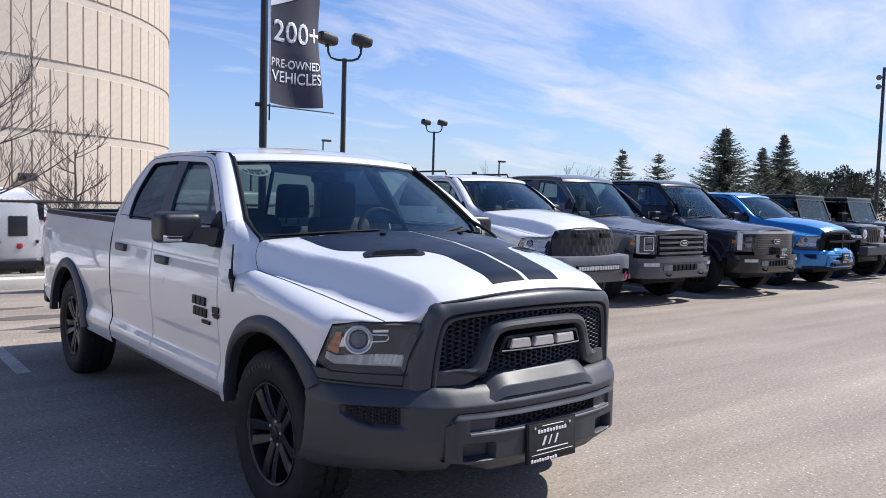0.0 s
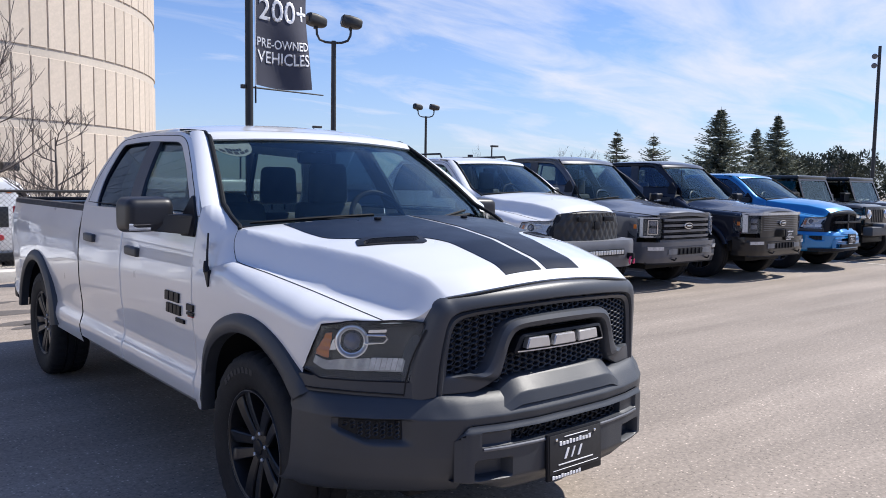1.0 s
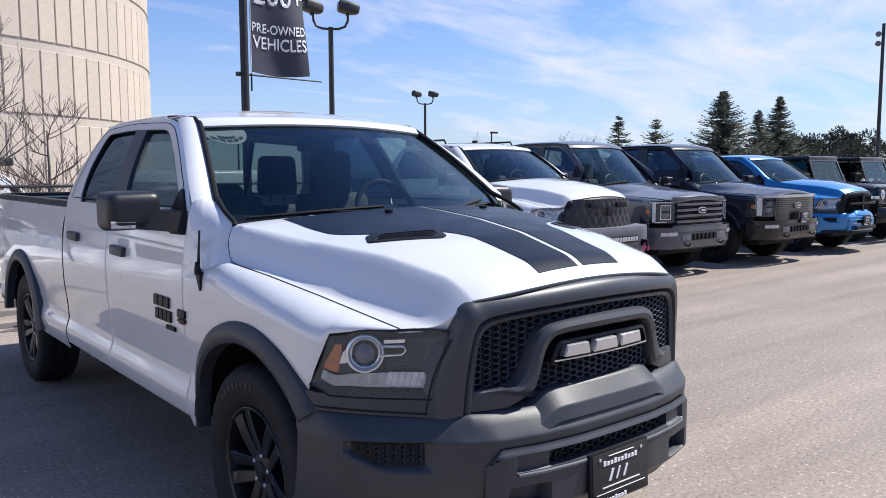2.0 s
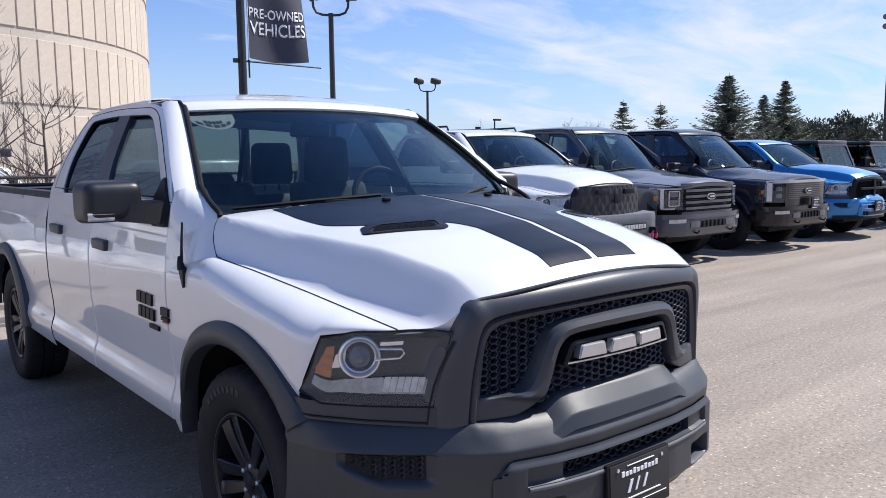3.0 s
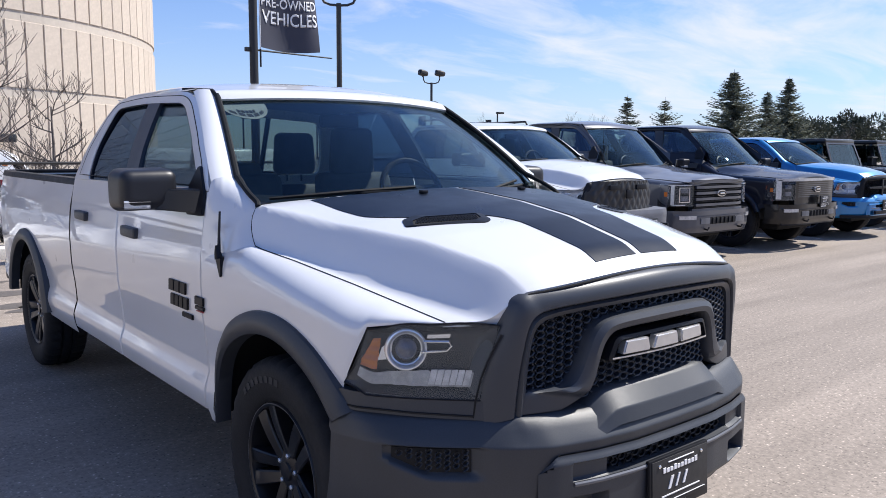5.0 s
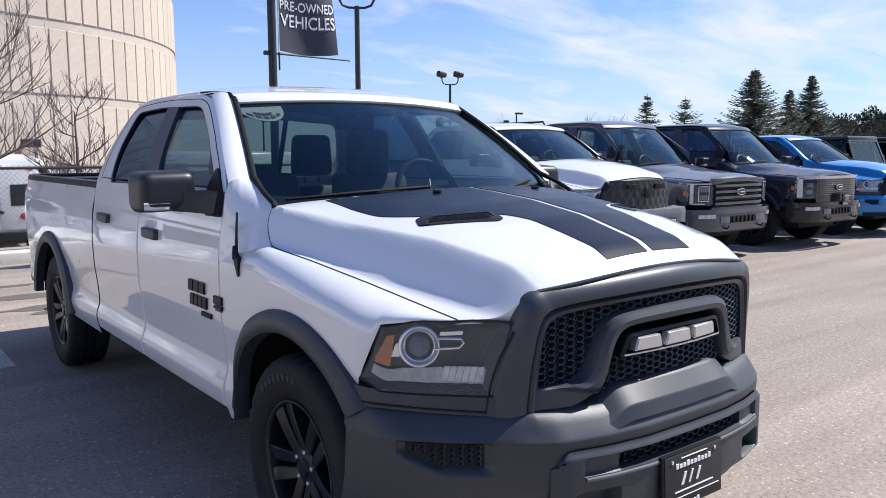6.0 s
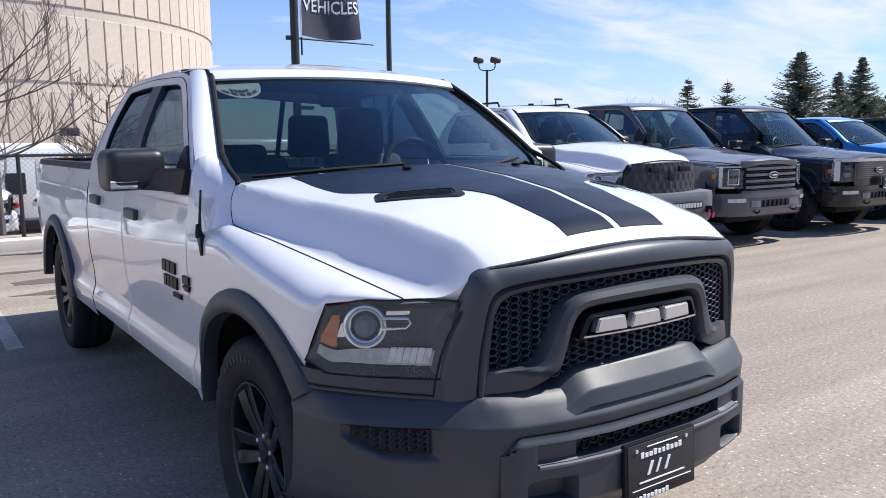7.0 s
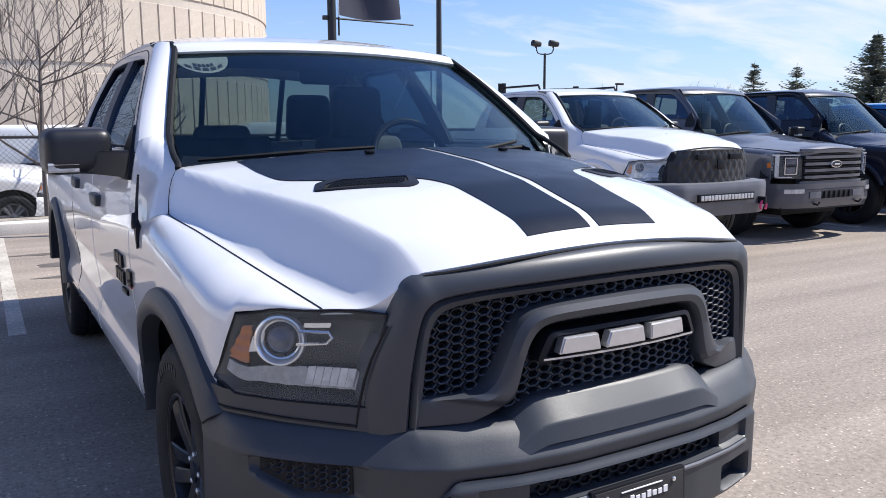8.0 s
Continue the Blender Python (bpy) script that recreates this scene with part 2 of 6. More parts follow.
# ---------- pickup trucks: shapes ----------
# side outline: (along, half width); section: (height, change of half width)
RANCH = dict(
    plan=[(-0.80, 0.53), (-0.753, 0.585), (-0.647, 0.697), (-0.569, 0.775), (-0.47, 0.853), (-0.439, 0.876), (-0.40, 0.889), (-0.368, 0.895), (-0.2, 0.908), (0.1, 0.918), (0.5, 0.922), (4.2, 0.922), (4.5, 0.905), (4.74, 0.865)],
    section=[(0.42, -0.03), (0.50, -0.004), (0.56, 0.004), (0.63, -0.020), (0.72, -0.015), (0.85, 0.0), (1.0, 0.004), (1.08, 0.0), (1.15, -0.008), (1.25, -0.022), (1.33, -0.038), (1.40, -0.06), (1.50, -0.10), (1.60, -0.15), (1.70, -0.205), (1.78, -0.25)],
    seam_x=[(-0.647, 0.697), (-0.3, 0.775), (0.2, 0.849), (0.225, 0.853), (0.56, 0.853)],
    seam_z=[(-0.647, 1.005), (-0.3, 1.075), (0.0, 1.120), (0.18, 1.142), (0.22, 1.150), (0.56, 1.150)],
    low=[(-0.66, 1.0), (-0.56, 0.998), (-0.478, 0.984), (-0.452, 0.915), (-0.425, 0.85), (-0.402, 0.80), (-0.396, 0.69)],
    crown=0.095, tip=-0.647, nose=-0.845, nose_pow=4.0, hood_back=0.12,
    ridge=[(0, 1.128), (0.03, 1.156), (0.1, 1.198), (0.35, 1.266), (0.6, 1.307), (0.85, 1.331), (1, 1.342)],
    flank=[(0, 0.512), (0.12, 0.535), (0.285, 0.580), (0.515, 0.650), (0.75, 0.72), (1, 0.80)], side_back=0.22,
    base=3.569, tail=4.74, wheel=0.408, tyre=0.397, rim=0.243, track=0.905, bedtop=1.29, arch=0.49, sill=0.44)
BOXY = dict(
    plan=[(-0.93, 0.42), (-0.91, 0.60), (-0.865, 0.76), (-0.80, 0.86), (-0.70, 0.915), (-0.5, 0.94), (0.0, 0.955), (0.5, 0.96), (4.4, 0.96), (4.7, 0.945), (4.95, 0.92)],
    section=[(0.42, -0.03), (0.55, 0.0), (0.62, 0.004), (0.70, -0.018), (0.85, -0.005), (1.0, 0.0), (1.10, 0.0), (1.18, -0.02), (1.28, -0.035), (1.36, -0.06), (1.5, -0.12), (1.65, -0.20), (1.78, -0.27), (1.85, -0.31)],
    seam_x=[(-0.86, 0.765), (-0.6, 0.82), (0.0, 0.86), (0.235, 0.87), (0.40, 0.865), (0.54, 0.865)], side_back=0.25,
    seam_z=[(-0.86, 1.10), (-0.6, 1.125), (0.0, 1.16), (0.25, 1.195), (0.40, 1.27), (0.54, 1.34)],
    low=[(-0.90, 1.09), (-0.78, 1.085), (-0.72, 1.07), (-0.70, 0.70), (-0.56, 0.66), (-0.50, 0.64), (-0.46, 0.58)],
    crown=0.07, tip=-0.86, nose=-0.925, nose_pow=6, hood_back=0.16,
    ridge=[(0, 1.135), (0.03, 1.175), (0.1, 1.195), (0.35, 1.225), (0.6, 1.25), (1, 1.32)],
    flank=[(0, 0.52), (0.4, 0.56), (1, 0.62)], corner=True,
    mirror=0.85, base=3.69, tail=4.95, wheel=0.415, track=0.94, bedtop=1.36, arch=0.50, sill=0.46)


def side_x(P, y, z):
    return soft_tab(y, P["plan"], 0.02) + soft_tab(z, P["section"], 0.009)


def plan_y(P, x):
    p = P["plan"]
    return float(np.interp(x, [b for _, b in p[:8]], [a for a, _ in p[:8]]))


REAR_EDGE = [(-0.3, 0.0), (0, 0.0), (0.305, 0.010), (0.5, 0.045), (0.7, 0.100), (0.844, 0.172), (0.92, 0.192), (0.955, 0.192), (0.975, 0.180), (1, 0.100)]


def hood_point(P, u, v, up=0.0):
    """u across from seam to seam, v from the nose to the windscreen: a crowned middle, steep flanks, flat shelves beside them."""
    k = abs(u)
    ys = P["tip"] + (P["side_back"] - P["tip"]) * v
    half = tab(ys, P["seam_x"])
    y0 = P["nose"] + (P["tip"] - P["nose"]) * k ** P["nose_pow"]
    y1 = P["hood_back"] + tab(k, REAR_EDGE) + (P["side_back"] - P["hood_back"] - 0.10) * k ** 6
    x = u * half
    ax = abs(x)
    top, low = soft_tab(v, P["ridge"], 0.02), tab(ys, P["seam_z"])
    a = soft_tab(v, P["flank"], 0.06)
    b = half - 0.078 * (1 - v) ** 1.8 - 0.006 if "corner" not in P else half
    bend = 0.095 - 0.04 * step(0.6, 1, v)
    crown = bend * (min(ax, b) / 0.8) ** 2
    ledge = 0.008 * (1 - v) ** 2
    shelf = ledge * max(0, ax - b) / max(half - b, 0.01)
    raw = (ax - a) / (b - a)
    e = min(0.22, max(half - b, 1e-4) / (b - a))
    t = min(max(raw, 0), 1) if abs(raw - 1) > e else raw - (raw - 1 + e) ** 2 / (4 * e)
    w = step(0.55, 1.0, v)
    fall = (0.2 * t * t * (3 - 2 * t) + 0.8 * t ** 1.06) * (1 - w) + t ** 1.7 * w
    drop = top - bend * (b / 0.8) ** 2 - low - ledge
    return Vector((x, y0 + (y1 - y0) * v, top - crown - shelf - drop * fall + up))


def on_hood(P, x, y, up=0.0):
    u, v = x / 0.8, 0.5
    for _ in range(14):
        p = hood_point(P, u, v)
        u += (x - p.x) / 0.78
        v += (y - p.y) / 1.0
        u, v = min(max(u, -1), 1), min(max(v, 0), 1)
    return hood_point(P, u, v, up)


def aimed(c, way, up=(0, 0, 1)):
    """A frame of axes at c whose z looks along way."""
    w = Vector(way).normalized()
    a = Vector(up).cross(w).normalized()
    b = w.cross(a)
    return Matrix((((a.x), (b.x), (w.x), c[0]), ((a.y), (b.y), (w.y), c[1]), ((a.z), (b.z), (w.z), c[2]), (0, 0, 0, 1)))


def turned(profile, n, c, way, bm=None, caps=True):
    made = lathe(profile, n, "z", caps=caps)
    made.transform(aimed(c, way))
    return merge(bm, made)


def bent(line):
    """A line rounded at its inner points."""
    line = [Vector(p) for p in line]
    for _ in range(3):
        out = [line[0]]
        for p, q in zip(line, line[1:]):
            out += [p.lerp(q, 0.25), p.lerp(q, 0.75)]
        line = out + [line[-1]]
    return line


def along(line, t):
    """The point at the share t of a line's length."""
    runs = [0.0]
    for p, q in zip(line, line[1:]):
        runs.append(runs[-1] + (q - p).length)
    return Vector([float(np.interp(t * runs[-1], runs, [p[k] for p in line])) for k in range(3)])


def wheel(rt, P, y, s, rim_mat=None, fine=True, spokes=5):
    R, X = P.get("tyre", P["wheel"]), P["track"]
    rim_mat = rim_mat or M_RIM
    holder = new("wheel")
    holder.parent = rt
    holder.matrix_basis = Matrix.Translation((0, y, R - P.get("lift", 0.0)))
    # tyre: rounded section with a grooved tread
    r1 = P.get("rim", 0.264)
    prof = [(X - 0.25, r1), (X - 0.262, r1 + 0.05), (X - 0.262, R - 0.045), (X - 0.245, R - 0.012), (X - 0.21, R), (X - 0.165, R + 0.001), (X - 0.16, R - 0.010), (X - 0.15, R - 0.010), (X - 0.145, R + 0.001), (X - 0.105, R + 0.001), (X - 0.10, R - 0.010), (X - 0.09, R - 0.010), (X - 0.085, R + 0.001),
            (X - 0.045, R - 0.001), (X - 0.02, R - 0.010), (X - 0.004, R - 0.028), (X + 0.002, R - 0.055), (X + 0.001, R - 0.085), (X - 0.006, r1 + 0.025), (X - 0.018, r1 + 0.005), (X - 0.03, r1 - 0.004)]
    n = 108 if fine else 44
    loops = []
    for j, (d, r) in enumerate(prof):
        lp = []
        for k in range(n):
            a = 2 * math.pi * k / n
            rr = r
            if fine and 3 <= j <= 15 and (k + j // 3) % 3 == 0 and r > R - 0.032:
                rr = r - 0.009
            lp.append((s * d, rr * math.cos(a), rr * math.sin(a)))
        loops.append(lp)
    part("tyre", loft(loops), M_TYRE, holder)
    if fine:
        for k in range(8):
            a = 2.35 - 0.115 * k
            bm = slab([(0.312, a), (0.312, a - 0.075), (0.336, a - 0.070), (0.336, a - 0.005)], lambda r, t, d: (s * (X + 0.0005 + d), -r * math.cos(t), r * math.sin(t)), 0.003)
            part("sidewall_mark", bm, M_RUBBER_GREY, holder)
    # barrel and lip
    bm = lathe([(s * (X - 0.025), r1 + 0.002), (s * (X - 0.014), r1 - 0.004), (s * (X - 0.02), r1 - 0.014), (s * (X - 0.06), r1 - 0.024), (s * (X - 0.2), r1 - 0.03), (s * (X - 0.2), 0.05)], 48 if fine else 28, caps=False)
    part("rim", bm, rim_mat, holder)
    if fine:
        part("rim_edge", loft([[(s * (X - 0.0135), r * math.cos(2 * math.pi * k / 64), r * math.sin(2 * math.pi * k / 64)) for k in range(64)] for r in (r1 - 0.0040, r1 - 0.0060)]), M_STEEL, holder)
    # paired spokes, flat blades with a chamfered edge and a dished inner side
    for k in range(spokes):
        a0 = 2 * math.pi * (k - 0.165) / spokes
        for e in (-1, 1):
            bm = bmesh.new()
            secs = []
            for t in lin(0, 1, 9):
                r = 0.040 + (r1 - 0.016 - 0.040) * t
                off = e * (0.0235 + 0.0185 * t)
                w = 0.0185 + 0.0095 * t
                d = X - 0.046 + 0.026 * math.sin(t * math.pi / 2)
                c, sn = math.cos(a0), math.sin(a0)
                sec = []
                for q, dd in ((-1, -0.050), (-1, -0.005 - 0.006 * (e > 0)), (-0.80, -0.006 * (e > 0)), (0.80, -0.006 * (e < 0)), (1, -0.005 - 0.006 * (e < 0)), (1, -0.050)):
                    h = off + q * w
                    sec.append((s * (d + dd), r * c - h * sn, r * sn + h * c))
                secs.append(sec)
            loft(secs, True, True, bm)
            part("spoke", bm, rim_mat, holder)
    bm = lathe([(s * (X - 0.09), 0.076), (s * (X - 0.050), 0.072), (s * (X - 0.045), 0.052), (s * (X - 0.043), 0.034), (s * (X - 0.036), 0.031), (s * (X - 0.034), 0.02)], 24)
    part("hub", bm, rim_mat, holder)
    if fine:
        nut = None
        for k in range(5):
            a = 2 * math.pi * (k + 0.335) / 5
            nut = lathe([(s * (X - 0.055), 0.009), (s * (X - 0.040), 0.009), (s * (X - 0.037), 0.006)], 6, at=(0, 0.056 * math.cos(a), 0.056 * math.sin(a)), bm=None)
            part("lug_nut", nut, M_SILVER, holder)
    return holder


def flare(rt, P, y, s, a0, a1, material, r_out=0.556, r_in=0.470):
    x = side_x(P, min(max(y, 0), 4), 0.9)
    sec = [(r_in, x - 0.03), (r_in + 0.003, x + 0.022), (r_in + 0.02, x + 0.032), (r_out - 0.035, x + 0.03), (r_out - 0.008, x + 0.012), (r_out, x - 0.02)]
    loops = []
    for a in lin(radians(a0), radians(a1), 40):
        lp = []
        thin = step(radians(120), radians(a1), a) if y < 1 else 0
        for r, xx in sec:
            r = r_in + (r - r_in) * (1 - 0.80 * thin)
            xx -= 0.040 * thin
            yy, zz = y - r * math.cos(a), P["wheel"] + r * math.sin(a)
            bend = side_x(P, yy, 0.8) - side_x(P, min(max(y, 0), 4), 0.8)
            lp.append((s * (xx + bend), yy, zz))
        loops.append(lp)
    part("wheel_arch_flare", loft(loops, False), material, rt, "matte black plastic wheel arch flare")


def pickup(rt, P, body, fine=False, flares=M_TRIM, rim_mat=None, mirror_mat=None, racks=False):
    """The body, cab, bed, wheels and cabin of a pickup facing -y, its front axle over the origin."""
    base, tail, bt = P["base"], P["tail"], P["bedtop"]
    rear_seam, bed0 = 2.42, 2.436
    for s in (-1, 1):
        # front fender
        r = P["arch"]
        ys = lin(P["tip"], P["low"][2][0], 7) + [a for a, _ in P["low"][3:]]
        ys += lin(ys[-1] + 0.02, 0.50, 46) + [0.505, 0.52, 0.54]

        def low_edge(y, c=0.0, r=r):
            if y <= P["low"][-1][0] and c == 0:
                return tab(y, P["low"])
            return P["wheel"] + math.sqrt(r * r - (y - c) ** 2) if abs(y - c) < r * 0.998 else P["sill"]

        def fender(u, v):
            zb, zs, xs = low_edge(u), tab(u, P["seam_z"]), tab(u, P["seam_x"])
            sh = max(zs - P["crown"], zb + 0.004)
            if v <= 0.6:
                z = zb + (sh - zb) * v / 0.6
                return (s * side_x(P, u, z), u, z)
            w = (v - 0.6) / 0.4 * math.pi / 2
            return (s * (xs + (side_x(P, u, sh) - xs) * math.cos(w)), u, sh + (zs - sh) * math.sin(w))
        part("fender", sheet(fender, ys, lin(0, 1, 22)), body, rt)
        # corner between hood, windscreen and door
        if "corner" in P:
            lo = [(tab(y, P["seam_x"]), y, tab(y, P["seam_z"])) for y in lin(0.25, 0.54, 8)]
            hi = [hood_point(P, u, 1) for u in (1, 0.975, 0.95, 0.92)]
            end = Vector((0.786, 0.505, 1.356))
            hi = hi + [hi[3].lerp(end, t) + Vector((0.004, 0, 0.010)) * math.sin(t * math.pi) for t in (0.25, 0.5, 0.75, 1)]
            bm = sheet(lambda u, v: [s * (lo[int(u)][0] * (1 - v) + hi[int(u)][0] * v + 0.03 * v * (1 - v)), lo[int(u)][1] * (1 - v) + hi[int(u)][1] * v, lo[int(u)][2] * (1 - v) + hi[int(u)][2] * v + 0.055 * v * (1 - v)], range(len(lo)), lin(0, 1, 8))
            part("cowl_corner", bm, body, rt)

        # doors: a thin turned-in edge leaves the shut line dark
        def door(y0, y1, z0, z1):
            def fn(u, v):
                z = z0 + (z1 - z0) * v
                edge = min(u - y0, y1 - u)
                tuck = 0.012 * max(0, 1 - edge / 0.007)
                return (s * (side_x(P, u, z) - tuck), u, z)
            ys = [y0, y0 + 0.004, y0 + 0.008] + lin(y0 + 0.02, y1 - 0.02, 22) + [y1 - 0.008, y1 - 0.004, y1]
            return sheet(fn, ys, lin(0, 1, 34))
        top = P["section"][10][0]
        d1 = part("front_door", door(0.547, 1.578, P["sill"] + 0.045, top), body, rt)
        d2 = part("rear_door", door(1.586, rear_seam, P["sill"] + 0.045, top), body, rt)
        for d, yc, zc in ((d1, 1.366, 1.113), (d2, 2.165, 1.137)):
            x = side_x(P, yc, zc)
            bm = block(-0.012, 0.030, -0.095, 0.095, -0.024, 0.024, 0.012, 3)
            for v in bm.verts:
                v.co.x *= s * (1 - 0.25 * (v.co.y / 0.095) ** 2)
                v.co.z += 0.06 * v.co.y * 0.2
            part("door_handle", bm, flares if fine else body, d, "black door handle" if fine else "", at=Matrix.Translation((s * x, yc, zc)))
        bm = sheet(lambda u, v: (s * (side_x(P, u, 0.48) - 0.012 - 0.05 * v), u, P["sill"] + 0.048 - 0.06 * v), lin(0.53, 2.44, 12), lin(0, 1, 4), 0.01)
        part("rocker_panel", bm, body, rt)

        # bed side with the rear arch
        def bed(u, v):
            zb = low_edge(u, base)
            if u > base + P["arch"] * 0.99:
                zb = P["sill"] + 0.08 + 0.10 * step(base + 0.5, tail, u)
            z = zb + (bt - zb) * v
            return (s * (side_x(P, u, min(z, 1.12)) - 0.035 * step(1.12, bt + 0.05, z)), u, z)
        ys = [bed0, bed0 + 0.01] + lin(bed0 + 0.05, base - r - 0.005, 10) + lin(base - r, base + r, 40) + lin(base + r + 0.01, tail, 14)
        part("bed_side", sheet(bed, ys, lin(0, 1, 24)), body, rt)
        xr = side_x(P, 3, 1.12) - 0.030
        bm = sheet(lambda u, v: (s * (min(xr, side_x(P, u, 1.12) - 0.03) - 0.085 * v), u, bt + 0.036 * math.sin(min(v * 6, 1) * math.pi / 2)), lin(bed0, tail - 0.01, 20), [0, 0.05, 0.1, 0.16, 0.9, 1], 0.02)
        part("bed_rail_cap", bm, M_DARK, rt, "black plastic bed rail cap")
        part("bed_wall", block(s * (xr - 0.085), s * (xr - 0.065), bed0, tail - 0.05, 0.75, bt, 0.003), M_DARK if fine else body, rt)
        # rear lamp
        part("tail_lamp", sheet(lambda u, v: (s * (side_x(P, u, 1.0) - 0.016), u, 0.92 + 0.33 * v), lin(tail - 0.03, tail - 0.002, 5), lin(0, 1, 6), 0.02), M_RED, rt)

        # door frames and side glass
        def rim_pt(y, z, off=0.0):
            return (s * (side_x(P, y, z) + off), y, z)
        q = P["section"][10][0] - 1.33
        outer = rounded([(0.52, 1.332 + q), (2.42, 1.325 + q), (2.35, 1.55 + q), (2.25, 1.752 + q), (1.75, 1.775 + q), (1.12, 1.748 + q), (0.82, 1.57 + q)], [0.02, 0.02, 0.2, 0.12, 0.3, 0.16, 0.3], 6)
        inner = rounded([(0.655, 1.345 + q), (2.13, 1.33 + q), (2.17, 1.50 + q), (2.14, 1.705 + q), (1.75, 1.716 + q), (1.19, 1.695 + q), (0.92, 1.55 + q)], [0.03, 0.04, 0.1, 0.05, 0.3, 0.08, 0.3], 6)
        if "corner" not in P:
            outer = rounded([(0.545, 1.332 + q), (2.42, 1.325 + q), (2.35, 1.55 + q), (2.25, 1.752 + q), (1.75, 1.775 + q), (1.12, 1.748 + q), (0.82, 1.57 + q), (0.632, 1.440 + q)], [0.01, 0.02, 0.2, 0.12, 0.3, 0.16, 0.3, 0.2], 6)
            inner = rounded([(0.655, 1.345 + q), (2.13, 1.33 + q), (2.17, 1.50 + q), (2.14, 1.705 + q), (1.75, 1.716 + q), (1.19, 1.695 + q), (0.92, 1.55 + q), (0.760, 1.427 + q)], [0.03, 0.04, 0.1, 0.05, 0.3, 0.08, 0.3, 0.2], 6)
        mid = [((a * 0.55 + c * 0.45), (b * 0.55 + d * 0.45)) for (a, b), (c, d) in zip(outer, inner)]
        seal = [((a * 0.08 + c * 0.92), (b * 0.08 + d * 0.92)) for (a, b), (c, d) in zip(outer, inner)]
        part("cab_frame", loft([[rim_pt(*p, -0.03) for p in outer], [rim_pt(*p, 0.0) for p in outer], [rim_pt(*p, 0.006) for p in mid], [rim_pt(*p, 0.0) for p in seal], [rim_pt(*p, -0.03) for p in seal]]), body, rt)
        shut = [((a * 0.66 + c * 0.34), (b * 0.66 + d * 0.34)) for (a, b), (c, d) in zip(outer, inner)]
        part("door_shut_line", pipe([rim_pt(y, z, 0.0035) for y, z in shut if z > 1.345 + q], 0.0028, 5), M_VOID, rt)
        part("window_seal", loft([[rim_pt(*p, -0.004) for p in seal], [rim_pt(*p, -0.003) for p in inner], [rim_pt(*p, -0.035) for p in inner]]), M_DARK, rt)

        def pane(y0b, y0t, y1b, y1t):
            def fn(u, v):
                z = 1.325 + q + 0.40 * v
                lo_y, hi_y = y0b + (y0t - y0b) * v, y1b + (y1t - y1b) * v
                return rim_pt(lo_y + (hi_y - lo_y) * u, z, -0.010 - 0.012 * v)
            return sheet(fn, lin(0, 1, 8), lin(0, 1, 8), 0.004)
        part("front_side_glass", pane(0.60, 1.13, 1.40, 1.54), M_DOORGLASS, rt, shadow=False)
        part("rear_side_glass", pane(1.54, 1.60, 2.17, 2.19), M_SIDE, rt, shadow=False)
        bm = sheet(lambda u, v: rim_pt(1.385 + 0.13 * v + (0.17 - 0.005 * v) * u, 1.325 + q + 0.395 * v, 0.0), lin(0, 1, 4), lin(0, 1, 8), 0.02)
        part("door_pillar", bm, M_SATIN, rt, "glossy black pillar between the side windows")

        # windscreen pillar
        gl = [(0.785 - 0.16 * t, 0.50 + 0.56 * t, 1.352 + q * t + (0.395) * t + 0.02 * math.sin(t * math.pi)) for t in lin(-0.13, 1, 13)]
        fr = [Vector(rim_pt(0.508 + 0.632 * t, 1.340 + q + 0.408 * t + 0.03 * math.sin(max(t, 0) * math.pi), 0.002 + min(t, 0) * 0.34)) for t in lin(-0.13, 1, 13)]
        sec = []
        for g, f in zip(gl, fr):
            g = Vector((s * g[0], g[1], g[2]))
            bulge = Vector((s * 0.5, -0.45, 0.6)) * 0.016
            sec.append([g, g.lerp(f, 0.22) + bulge * 0.8, g.lerp(f, 0.5) + bulge * 1.1, g.lerp(f, 0.8) + bulge * 0.7, f])
        part("windscreen_pillar", loft(sec[2:] if "corner" not in P else sec[1:], False), body, rt)
        if "corner" not in P:
            # the pillar's foot flows into the fender
            T = [Vector((s * p.x, p.y, p.z)) for p in sec[2]]
            rim_line = [hood_point(P, u, 1) for u in (1, 0.99, 0.975, 0.955, 0.935)]
            L = bent(rim_line + [rim_line[-1].lerp(T[0], t) + Vector((0.011, -0.010, -0.002)) * math.sin(t * math.pi) for t in (0.2, 0.4, 0.6, 0.8)] + [T[0]])
            D = bent([(0.853, 0.222, 1.150), (0.893, 0.246, 1.120), (0.912, 0.290, 1.090), (0.9185, 0.360, 1.070), (0.9185, 0.450, 1.065), (side_x(P, 0.545, 1.065), 0.545, 1.065)])
            R = bent([(side_x(P, 0.545, z), 0.545, z) for z in lin(1.065, 1.33, 7)] + [T[-1]])

            def corner(u, v):
                p = along(L, v) * (1 - u) + along(R, v) * u + along(D, u) * (1 - v) + along(T, u) * v
                p -= L[0] * (1 - u) * (1 - v) + R[0] * u * (1 - v) + L[-1] * (1 - u) * v + R[-1] * u * v
                return Vector((s * (p.x + 0.0015 - 0.003 * step(0.8, 1, u) * step(0.82, 1, v)), p.y, p.z + 0.001))
            part("cowl_corner", sheet(corner, lin(0, 1, 21), lin(0, 1, 33)), body, rt)
            run = [along(L, t) for t in lin(0.42, 0.94, 13)] + [Vector((s * q0.x, q0.y, q0.z)) for q0 in [k[0].lerp(k[1], 0.15) for k in sec[2:12]]] + [Vector((0.638 + 0.165 * v, 1.062 + 1.21 * v, 1.741 + q + 0.024 * math.sin(v * 3.5 * math.pi / 2))) for v in (0.012, 0.05, 0.10, 0.16, 0.22)]
